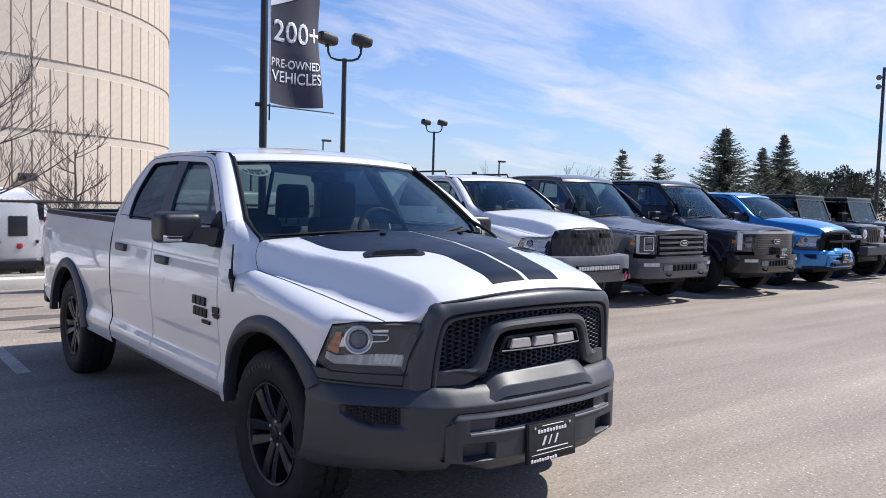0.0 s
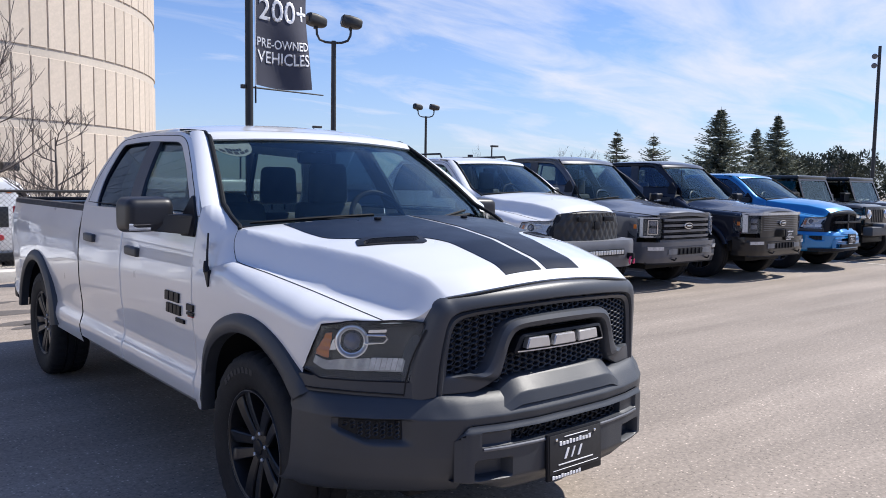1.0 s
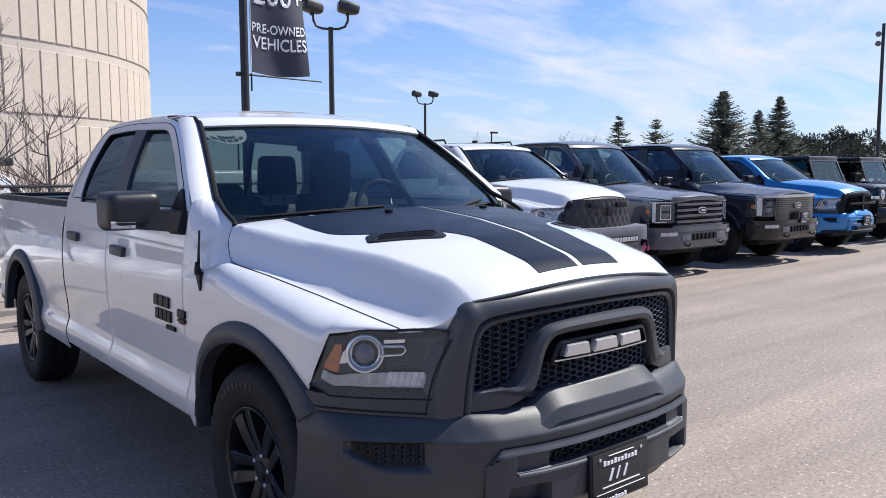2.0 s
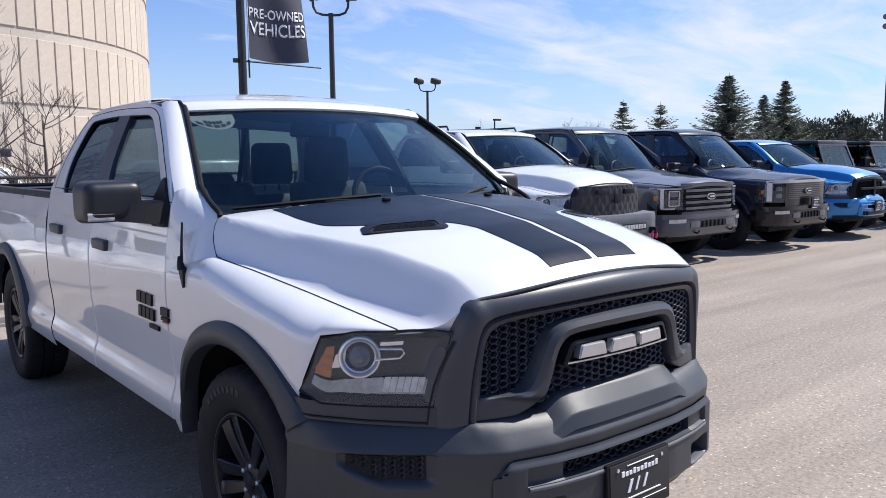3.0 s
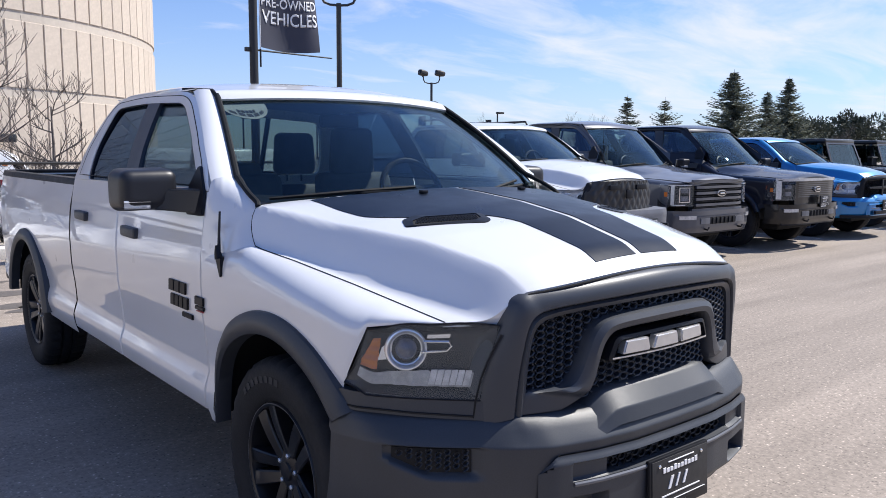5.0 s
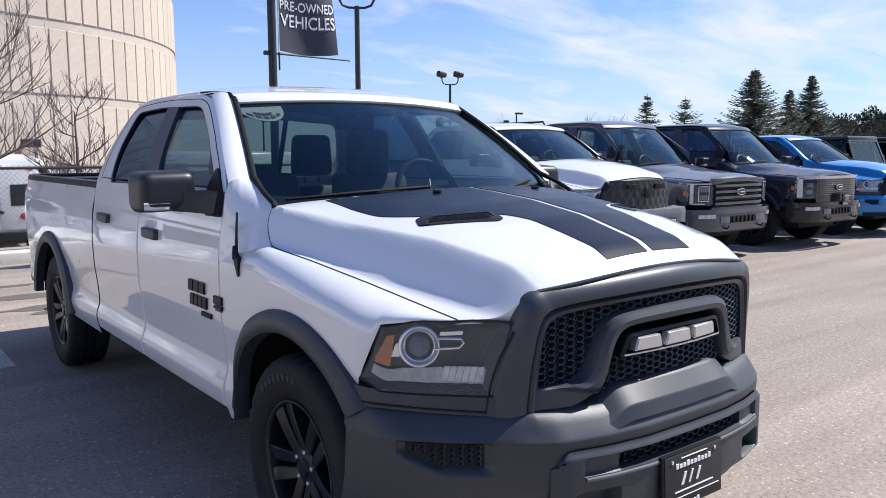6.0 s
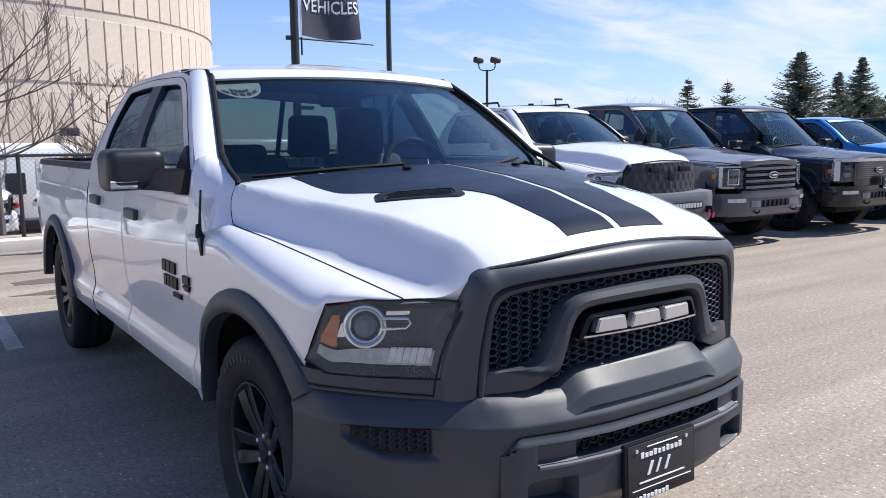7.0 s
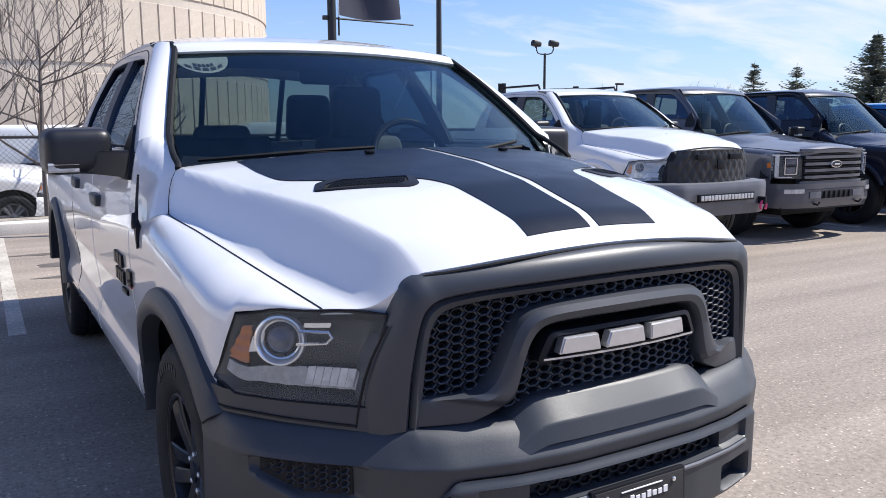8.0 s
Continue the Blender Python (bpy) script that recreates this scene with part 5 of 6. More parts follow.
M_LINE = mat("worn_line_paint", (0.44, 0.405, 0.355), 0.85, vary=0.22, size=3, fine=0.30, fine_size=40, bump=0.3)
M_CONCRETE = mat("pale_concrete", (0.60, 0.56, 0.50), 0.85, vary=0.10, size=2, fine=0.12, fine_size=60, bump=0.3)
M_PRECAST = mat("precast_concrete", (0.545, 0.465, 0.385), 0.85, vary=0.06, size=0.8, fine=0.07, fine_size=12, bump=0.2, per_object=0.05)
M_PRECAST_FLAT = mat("precast_concrete_plain", (0.50, 0.44, 0.375), 0.85, vary=0.06, size=0.5, fine=0.06, fine_size=10, bump=0.2)
M_BARK = mat("grey_brown_bark", (0.135, 0.115, 0.105), 0.9, vary=0.2, size=12, bump=0.4)
M_NEEDLE = mat("spruce_needles", (0.175, 0.190, 0.140), 0.8, vary=0.4, size=3)
M_PINE = mat("pine_needles", (0.070, 0.082, 0.058), 0.8, vary=0.35, size=2)
M_POLE = mat("dark_bronze_metal", (0.045, 0.043, 0.042), 0.5, 0.3, vary=0.1, size=4)
M_CABLE = mat("black_coated_steel", (0.018, 0.018, 0.020), 0.5, vary=0.1, size=5)
M_WALL = mat("pale_cladding", (0.50, 0.51, 0.52), 0.7, vary=0.05, size=0.6)


def ground_z(x, y):
    return -0.55 * step(11.0, 14.5, y)


edges_x = [-900, -300, -100, -40, -15] + lin(-10, 30, 41) + [45, 80, 200, 500, 900]
edges_y = [-900, -300, -100, -30] + lin(-12, 20, 33) + [30, 60, 150, 400, 1200]
tagged(part("ground", sheet(lambda u, v: (u, v, ground_z(u, v)), edges_x, edges_y), M_ASPHALT), "worn grey asphalt car park surface", "ground", kind="structure")


def marking(x, y0, y1):
    bm = block(x - 0.055, x + 0.055, y0, y1, 0.0, 0.004)
    tagged(part("line_marking", bm, M_LINE), "faded white parking bay line on asphalt", "line marking", "bay lines", "structure")


for x, y0, y1 in ((-1.25, 3.75, 9.35), (3.85, 4.2, 9.3), (6.55, 4.2, 9.3), (9.2, 4.2, 9.3), (11.85, 4.2, 9.3), (14.75, 3.6, 9.3), (17.1, 4.2, 9.3)):
    marking(x, y0, y1)

M_DAMP = mat("damp_asphalt", (0.105, 0.092, 0.082), 0.6, vary=0.15, size=2, fine=0.3, fine_size=100, bump=0.3, bump_size=160)
for x, y, w, d, s in ((-0.75, 7.6, 0.55, 0.10, 1), (-0.45, 6.75, 0.62, 0.20, 2), (-0.55, 6.0, 0.55, 0.16, 3), (-1.9, 6.9, 0.6, 0.3, 4), (-0.3, 5.75, 0.5, 0.2, 5)):
    rng = random.Random(s)
    edge = [rng.uniform(0.6, 1.1) for _ in range(14)]
    outline = [(x + w * e * math.cos(2 * math.pi * k / 14), y + d * e * math.sin(2 * math.pi * k / 14)) for k, e in enumerate(edge)]
    tagged(part("damp_patch", slab(rounded(outline, 0.2, 3), lambda p, q, t: (p, q, t), 0.003), M_DAMP), "dark damp patch on the asphalt", "stain", "damp patches", "structure")

# kerb in cast lengths
kerb = root("kerb", Matrix.Identity(4), "pale concrete kerb along the fence", "kerb")
kerb["kind"] = "structure"
random.seed(4)
for k in range(19):
    x0 = -21.0 + 2.4 * k
    bm = block(x0 + 0.006, x0 + 2.394, 9.62, 9.98, -0.05, 0.155 + random.uniform(-0.006, 0.006), 0.03, 2)
    part("kerb_stone", bm, M_CONCRETE, kerb)
verge = sheet(lambda u, v: (u, v, 0.06 + 0.02 * math.sin(u * 3) - (0.62 if v > 11.4 else 0) * step(11.4, 14, v)), lin(-21, 24, 46), lin(9.98, 11.4, 4))
tagged(part("verge", verge, mat("dry_gravel", (0.36, 0.32, 0.27), 0.95, vary=0.2, size=2, fine=0.35, fine_size=50, bump=0.8)), "dry gravel strip behind the kerb", "verge", kind="structure")


# ---------- chain-link fence ----------
def chain_fence(y, x0, x1, z0, z1):
    rt = root("chain_link_fence", Matrix.Identity(4), "black chain-link fence with posts and top rail", "fence")
    x = x0
    while x <= x1 + 0.01:
        part("fence_post", pipe([(x, y, z0 - 0.1), (x, y, z1 + 0.02)], 0.030, 10), M_CABLE, rt)
        x += 2.75
    part("top_rail", pipe([(x0, y, z1), (x1, y, z1)], 0.022, 8), M_CABLE, rt)
    part("tension_wire", pipe([(x0, y, z0 + 0.03), (x1, y, z0 + 0.03)], 0.006, 5), M_CABLE, rt)
    pitch, h = 0.075, z1 - z0
    bm = bmesh.new()
    n = int((x1 - x0) / pitch)
    for k in range(-int(h / pitch), n):
        for sgn in (1, -1):
            a = x0 + k * pitch if sgn > 0 else x0 + k * pitch + h
            b = a + sgn * h
            p, q = Vector((a, y + 0.004 * sgn, z0)), Vector((b, y + 0.004 * sgn, z1))
            if min(a, b) < x0 or max(a, b) > x1:
                continue
            w = 0.0034
            off = Vector((w, 0, 0)), Vector((0, w, 0))
            vs = [bm.verts.new(c + o) for c in (p, q) for o in (off[0], off[1], -off[0], -off[1])]
            for i in range(4):
                j = (i + 1) % 4
                bm.faces.new((vs[i], vs[j], vs[4 + j], vs[4 + i]))
    ob = part("chain_link_mesh", bm, M_CABLE, rt, smooth=False)
    ob["kind"] = "stuff"
    bm = bmesh.new()
    xx = x0
    while xx < x1:
        pipe([(xx, y, z1 + 0.015), (xx + 0.02, y - 0.012, z1 + 0.045)], 0.004, 4, bm)
        xx += 0.075
    part("wire_knuckles", bm, M_CABLE, rt, smooth=False)["kind"] = "stuff"


chain_fence(10.7, -19.6, 16.15, 0.10, 1.29)


# ---------- round concrete building ----------
def round_building(cx, cy, R, height):
    rt = root("round_building", pose(cx, cy, -0.6), "round building of ribbed beige precast concrete panels", "building")
    bm = lathe([(0, R), (height, R), (height, R - 0.4), (height - 0.3, R - 0.5)], 160, "z")
    part("drum_wall", bm, M_PRECAST_FLAT, rt)
    pitch_z, count = 2.0, 110
    step_a = 2 * math.pi / count
    w = R * step_a * 0.93
    one = block(-w / 2, w / 2, -0.035, 0.01, 0, 1.74, 0.012, 1)
    me = bpy.data.meshes.new("panel")
    bmesh.ops.recalc_face_normals(one, faces=one.faces)
    one.to_mesh(me)
    one.free()
    me.materials.append(M_PRECAST)
    ring = lathe([(-0.055, R + 0.02), (0.055, R + 0.02), (0.075, R - 0.01)], 160, "z")
    lay = bpy.data.meshes.new("band")
    ring.to_mesh(lay)
    ring.free()
    lay.materials.append(M_PRECAST_FLAT)
    rows = 5
    for j in range(rows):
        z = 1.77 + pitch_z * (j - 0)
        for k in range(count):
            a = step_a * k
            if not (radians(175) < a < radians(360)):
                continue
            ob = new("panel", me)
            ob.parent = rt
            ob.matrix_basis = pose(R * math.cos(a), R * math.sin(a), z + 0.13 - 2.18, 0, 0, math.degrees(a) + 90)
    return rt


def wall_floodlight(x, y, z, turn):
    rt = root("wall_floodlight", pose(x, y, z, 0, 0, turn), "small square floodlight on the concrete wall", "wall lamp")
    part("bracket", block(-0.06, 0.06, -0.30, 0.02, -0.05, 0.05, 0.01), M_POLE, rt)
    part("lamp_body", block(-0.22, 0.22, -0.48, -0.24, -0.10, 0.12, 0.03), M_POLE, rt)
    part("lamp_glass", block(-0.18, 0.18, -0.490, -0.472, -0.07, 0.09, 0.01), M_LAMPDARK, rt)


wall_floodlight(1.93, 20.85, 1.78, 17.5)
SILO = (-1.05, 30.2, 9.75)
round_building(*SILO, 10.0)


# ---------- trees ----------
def bare_tree(m, height, seed, spread=0.55, label="bare young tree with thin grey branches", trunk_r=0.06, fork=0.30):
    rng = random.Random(seed)
    rt = root("bare_tree", m, label, "tree", "bare trees")
    trunk, twigs = bmesh.new(), bmesh.new()
    pts, p, way = [], Vector((0, 0, 0)), Vector((rng.uniform(-0.06, 0.06), 0, 1))
    n = 9
    for k in range(n):
        pts.append(p.copy())
        way = (way + Vector((rng.uniform(-0.10, 0.10), rng.uniform(-0.10, 0.10), 0.25))).normalized()
        p = p + way * height * 0.72 / n
    pipe(pts, [trunk_r * (1 - 0.78 * k / (n - 1)) for k in range(n)], 8, trunk)

    def grow(start, way, length, r, depth):
        q, w, line, rad = start.copy(), way.normalized(), [], []
        m = 5
        for k in range(m):
            line.append(q.copy())
            rad.append(max(r * (1 - 0.7 * k / (m - 1)), 0.0035))
            w = (w + Vector((rng.uniform(-0.18, 0.18), rng.uniform(-0.18, 0.18), 0.07))).normalized()
            q = q + w * length / (m - 1)
        pipe(line, rad, 5 if depth < 2 else 3, twigs, False)
        if depth < 3:
            for _ in range(rng.randint(3, 5) if depth < 2 else rng.randint(0, 2)):
                t = rng.uniform(0.3, 0.95) * (m - 1)
                i = min(int(t), m - 2)
                s = line[i].lerp(line[i + 1], t - i)
                side = Vector((rng.uniform(-1, 1), rng.uniform(-1, 1), rng.uniform(0.0, 0.9))).normalized()
                grow(s, (w * 0.7 + side * 0.8), length * rng.uniform(0.42, 0.62), r * 0.5, depth + 1)
    for k in range(17):
        t = rng.uniform(fork, 1.0) * (n - 1)
        i = min(int(t), n - 2)
        s = pts[i].lerp(pts[i + 1], t - i)
        a = k * 2.4 + rng.uniform(-0.5, 0.5)
        up = rng.uniform(0.15, 0.85)
        grow(s, Vector((math.cos(a), math.sin(a), up)), height * spread * rng.uniform(0.55, 1) * (1.15 - 0.6 * t / (n - 1)), trunk_r * 0.42 * (1.2 - 0.7 * t / (n - 1)), 0)
    part("trunk", trunk, M_BARK, rt)
    part("crown", twigs, M_BARK, rt)
    return rt


bare_tree(pose(-0.45, 12.6, -0.30), 5.2, 11)
bare_tree(pose(1.30, 13.2, -0.40), 4.2, 5, 0.34)
bare_tree(pose(-2.6, 12.9, -0.35), 5.4, 23)


def conifer(m, height, width, seed, material=None, label="dark green spruce tree", levels=22, droop=0.35):
    rng = random.Random(seed)
    rt = root("spruce_tree", m, label, "tree", "conifers")
    part("trunk", pipe([(0, 0, 0), (0, 0, height * 0.5), (0, 0, height)], [height * 0.018, height * 0.011, 0.006], 8), M_BARK, rt)
    verts, faces = [], []
    for j in range(levels):
        t = (j + rng.uniform(-0.3, 0.3)) / levels
        z = height * (0.06 + 0.92 * max(t, 0))
        for k in range(rng.randint(12, 17)):
            a = rng.uniform(0, 2 * math.pi)
            tt = min(max(t + rng.uniform(-0.5, 0.5) / levels, 0), 1)
            z = height * (0.06 + 0.92 * tt)
            L = (width / 2 * (1 - tt) ** 0.9 + 0.04) * rng.choice((0.5, 0.7, 0.82, 0.92, 1.05)) * rng.uniform(0.9, 1.08)
            out = Vector((math.cos(a), math.sin(a), 0))
            cross = Vector((-out.y, out.x, 0))
            n = max(3, int(L / 0.13))
            for i in range(n + 1):
                f = (i + 0.3) / (n + 1)
                c = out * L * f + Vector((0, 0, z - droop * L * f * 0.6 + 0.36 * L * f * f * f))
                size = (0.15 + 0.13 * (1 - f)) * (0.6 + 0.4 * L / (width / 2)) * height / 5.5
                for e in (-1, 1, 0):
                    tip = c + out * size * 0.9 + cross * size * e * rng.uniform(0.6, 1.2) + Vector((0, 0, rng.uniform(-0.4, 0.35) * size))
                    wide = Vector((rng.uniform(-1, 1), rng.uniform(-1, 1), rng.uniform(-1, 1))).normalized() * size * 0.26
                    b = len(verts)
                    verts.extend((c + wide, c - wide, tip))
                    faces.append((b, b + 1, b + 2))
    me = bpy.data.meshes.new("needles")
    me.from_pydata([tuple(v) for v in verts], [], faces)
    me.materials.append(material or M_NEEDLE)
    ob = new("crown", me)
    ob.parent = rt
    return rt


conifer(pose(35.8, 20.3, -0.55), 6.4, 8.0, 1, levels=38)
conifer(pose(30.3, 22.8, -0.55), 5.0, 4.8, 2, levels=22)
conifer(pose(31.6, 21.5, -0.55), 4.85, 5.6, 3, levels=17, droop=0.05)
conifer(pose(59.3, 29.5, -0.55), 8.2, 7.8, 4, levels=38)
conifer(pose(56.6, 29.8, -0.55), 7.0, 6.6, 6, levels=34)


def round_pine(m, height, width, seed):
    rng = random.Random(seed)
    rt = root("pine_tree", m, "distant dark green pine with a rounded crown", "tree", "conifers")
    part("trunk", pipe([(0, 0, 0), (0.1, 0, height * 0.55), (0, 0.1, height * 0.9)], [0.22, 0.14, 0.04], 7), M_BARK, rt)
    verts, faces = [], []
    puffs = [(Vector((rng.gauss(0, 0.28) * width, rng.gauss(0, 0.28) * width, height * rng.uniform(0.22, 0.92))), width * rng.uniform(0.16, 0.30)) for _ in range(26)]
    for c, r in puffs:
        c.x *= 1.15 - 0.6 * c.z / height
        c.y *= 1.15 - 0.6 * c.z / height
        for _ in range(300):
            d = Vector((rng.gauss(0, 1), rng.gauss(0, 1), rng.gauss(0, 0.7))).normalized()
            p = c + d * r * rng.uniform(0.55, 1.05)
            e = Vector((rng.uniform(-1, 1), rng.uniform(-1, 1), rng.uniform(-1, 1))).normalized() * 0.13
            b = len(verts)
            verts.extend((p + e, p - e, p + d * rng.uniform(0.12, 0.28) + Vector((0, 0, 0.06))))
            faces.append((b, b + 1, b + 2))
    me = bpy.data.meshes.new("needles")
    me.from_pydata([tuple(v) for v in verts], [], faces)
    me.materials.append(M_PINE)
    ob = new("crown", me)
    ob.parent = rt


for x, y, h, w, s in ((76.0, 37.0, 5.2, 5.0, 1), (81.0, 37.6, 5.4, 5.0, 2), (85.5, 35.7, 6.3, 5.0, 3), (94, 33, 5.4, 5.5, 4), (103, 32.5, 6.2, 6, 6), (90, 37, 4.2, 5, 7)):
    round_pine(pose(x, y, -0.55), h, w, s)
for x, y, h, s in ((51.5, 55.7, 7.0, 31), (43, 43, 5.2, 32), (36, 30.5, 6.2, 33), (33.5, 28.0, 4.2, 34), (64.5, 27.5, 5.6, 35), (60, 44, 6, 36)):
    bare_tree(pose(x, y, -0.55), h, s, 0.42, "bare leafless tree in the distance", 0.07, 0.12)


# ---------- lamp posts and banner ----------
def flood_post(x, y, top, turn, size=1.0, label="dark bronze lamp post with two floodlights"):
    rt = root("street_lamp", pose(x, y, ground_z(x, y), 0, 0, turn), label, "lamp post", "lamp posts")
    g = top - ground_z(x, y)
    part("pole", pipe([(0, 0, 0), (0, 0, g)], [0.085, 0.066], 14), M_POLE, rt)
    part("pole_cap", turned([(-0.03, 0.075), (0.03, 0.075), (0.05, 0.03)], 14, (0, 0, g), (0, 0, 1)), M_POLE, rt)
    for s in (-1, 1):
        arm = [(0, 0, g - 0.05), (s * 0.22, 0, g - 0.04), (s * 0.38, 0, g + 0.02), (s * 0.455, 0, g + 0.16), (s * 0.47, 0, g + 0.36)]
        part("arm", pipe(arm, 0.034, 10), M_POLE, rt)
        head = new("floodlight")
        head.parent = rt
        head.matrix_basis = pose(s * 0.48, 0, g + 0.52, 0, 8, 25 - 10 * s)
        part("knuckle", pipe([(0, 0, -0.22), (0, 0, -0.08)], 0.05, 10), M_POLE, head)
        loops = []
        for d, w, h in ((-0.27, 0.10, 0.12), (-0.25, 0.16, 0.155), (-0.10, 0.20, 0.165), (0.12, 0.19, 0.155), (0.24, 0.16, 0.13), (0.28, 0.13, 0.10)):
            loops.append([(d, w * a, h * b) for a, b in rounded([(-1, -1), (1, -1), (1, 1), (-1, 1)], 0.7, 5)])
        part("lamp_body", loft(loops, True, True), M_POLE, head)
        part("lamp_glass", block(-0.285, -0.268, -0.085, 0.085, -0.10, 0.10, 0.02), M_LAMPDARK, head)
    return rt


flood_post(9.24, 16.0, 5.38, -30)
flood_post(25.9, 33.1, 5.40, -30)


def far_post(x, y, top, arm, label="tall dark pole with small floodlights", r=0.11):
    rt = root("street_lamp", pose(x, y, ground_z(x, y)), label, "lamp post", "lamp posts")
    g = top - ground_z(x, y)
    part("pole", pipe([(0, 0, 0), (0, 0, g)], [r, r * 0.75], 12), M_POLE, rt)
    if arm == "head":
        part("luminaire", block(-0.05, 0.65, -0.16, 0.16, g - 0.1, g + 0.06, 0.03), M_POLE, rt)
    else:
        for dz, s in ((-0.55, -1), (-1.05, -1)):
            part("bracket", pipe([(0, 0, g + dz), (0.34 * s, 0.05, g + dz - 0.02)], 0.03, 8), M_POLE, rt)
            part("floodlight", turned([(-0.12, 0.05), (-0.06, 0.13), (0.08, 0.15), (0.11, 0.12)], 14, (0.42 * s, 0.08, g + dz - 0.03), (s * 0.9, -0.4, -0.3)), M_STEEL, rt)


far_post(43.7, 15.7, 9.4, "floods")
far_post(28.0, 49.5, 5.7, "head", "distant dark lamp post", 0.07)
far_post(44.5, 47.5, 4.9, "head", "distant dark lamp post", 0.08)
far_post(13.0, 30.0, 3.0, "head", "short dark lamp post", 0.05)


def banner():
    x, y = 2.98, 8.17
    rt = root("banner_pole", pose(x, y, 0), "black steel banner pole with clamps", "pole")
    part("pole", pipe([(0, 0, 0), (0, 0, 6.6)], [0.062, 0.055], 16), M_CABLE, rt)
    for z in (2.91, 5.30):
        part("clamp", turned([(-0.045, 0.09), (-0.04, 0.098), (0.04, 0.098), (0.045, 0.09)], 18, (0, 0, z), (0, 0, 1)), M_CABLE, rt)
        part("clamp_bolt", block(-0.13, -0.06, -0.03, 0.03, z - 0.03, z + 0.03, 0.008), M_CABLE, rt)
        part("banner_arm", pipe([(0.05, 0, z), (1.28, 0, z - 0.02)], [0.014, 0.010], 8), M_CABLE, rt)
    part("lanyard", pipe([(0.100, -0.01, 2.72), (0.095, -0.01, 5.3)], 0.008, 6), M_PRINT, rt)
    part("lanyard_end", pipe([(0.100, -0.01, 2.68), (0.100, -0.01, 2.93)], 0.013, 6), M_CABLE, rt)
    M_CLOTH = mat("charcoal_banner_cloth", (0.050, 0.052, 0.075), 0.75, vary=0.08, size=3, bump=0.15, bump_size=150)
    cloth = root("banner", pose(x, y, 0), "charcoal cloth banner with white lettering hanging from a pole", "banner")

    def cloth_pt(u, v):
        """u across, v up."""
        w = 0.965 - 0.13 * v + 0.05 * v * v
        sway = 0.060 * math.sin(u * 5.2 + v * 2.6) * (0.25 + 0.75 * u) + 0.018 * math.sin(v * 9 + u * 3) * (0.3 + u) + 0.06 * u * u
        sag = 0.035 * math.sin(u * 3.1) * (1 - v) - 0.03 * max(0, u - 0.8) * (1 - v)
        return Vector((0.110 + w * u - 0.03 * u * math.sin(v * 5.0), -0.015 + sway, 2.955 - sag + 2.30 * v))
    part("banner_cloth", sheet(cloth_pt, lin(0, 1, 36), lin(0, 1, 60), 0.004), M_CLOTH, cloth)
    part("banner_header", sheet(lambda u, v: cloth_pt(u, 0.655 + 0.16 * u + 0.24 * v) + Vector((0, -0.006, 0)), lin(0, 0.6, 20), lin(0, 1, 10), 0.003), M_PRINT, cloth, "white upper corner")
    dg = None
    for text, u0, u1, z0, h in (("200+", 0.05, 0.98, 0.428, 0.335), ("PRE-OWNED", 0.02, 0.98, 0.255, 0.135), ("VEHICLES", 0.03, 0.98, 0.155, 0.180)):
        cu = bpy.data.curves.new("tmp_text", "FONT")
        cu.body, cu.size, cu.extrude, cu.resolution_u, cu.offset = text, 1.0, 0.0, 3, 0.012
        tmp = new("tmp_text", cu)
        dg = bpy.context.evaluated_depsgraph_get()
        me = bpy.data.meshes.new_from_object(tmp.evaluated_get(dg))
        bpy.data.objects.remove(tmp)
        bm = bmesh.new()
        bm.from_mesh(me)
        bmesh.ops.triangulate(bm, faces=bm.faces)
        bmesh.ops.subdivide_edges(bm, edges=[e for e in bm.edges if e.calc_length() > 0.12], cuts=2, use_grid_fill=False)
        bmesh.ops.triangulate(bm, faces=bm.faces)
        xs, ys = [v.co.x for v in bm.verts], [v.co.y for v in bm.verts]
        ax, bx, ay, by = min(xs), max(xs), min(ys), max(ys)
        for v in bm.verts:
            u = u0 + (u1 - u0) * (v.co.x - ax) / (bx - ax)
            t = z0 + h / 2.3 * (v.co.y - ay) / (by - ay)
            v.co = cloth_pt(u, t) + Vector((0, -0.0065, 0))
        bmesh.ops.solidify(bm, geom=bm.faces[:], thickness=0.002)
        part("lettering", bm, M_PRINT, cloth, "white lettering", smooth=False)


banner()


# ---------- the main truck ----------
hero = root("pickup_truck", pose(-0.035, 0, 0), "white quad-cab pickup truck with black hood stripes and trim", "pickup truck", "row of pickups")
pickup(hero, RANCH, M_WHITE, fine=True)
ranch_front(hero, "arch", M_WHITE, True)


def stripe(s):
    """Hood decal, wide at the windscreen and narrow towards the nose."""
    c = -0.027
    edge = [(-0.80, 0.207), (-0.62, 0.215), (-0.46, 0.232), (-0.38, 0.265), (-0.32, 0.345), (-0.26, 0.45), (-0.19, 0.515), (-0.10, 0.575), (0.05, 0.60), (0.30, 0.61)]

    def fn(u, v):
        y, b0 = -0.80 + 1.015 * v, 0.60
        y = min(y, hood_point(RANCH, b0 * u / 0.80, 1).y - 0.014)
        a, b = 0.0145, soft_tab(y, edge, 0.03)
        return on_hood(RANCH, c + s * (a + (b - a) * u), y, 0.0028)
    return sheet(fn, lin(0, 1, 14), lin(0, 1, 50), 0.002)


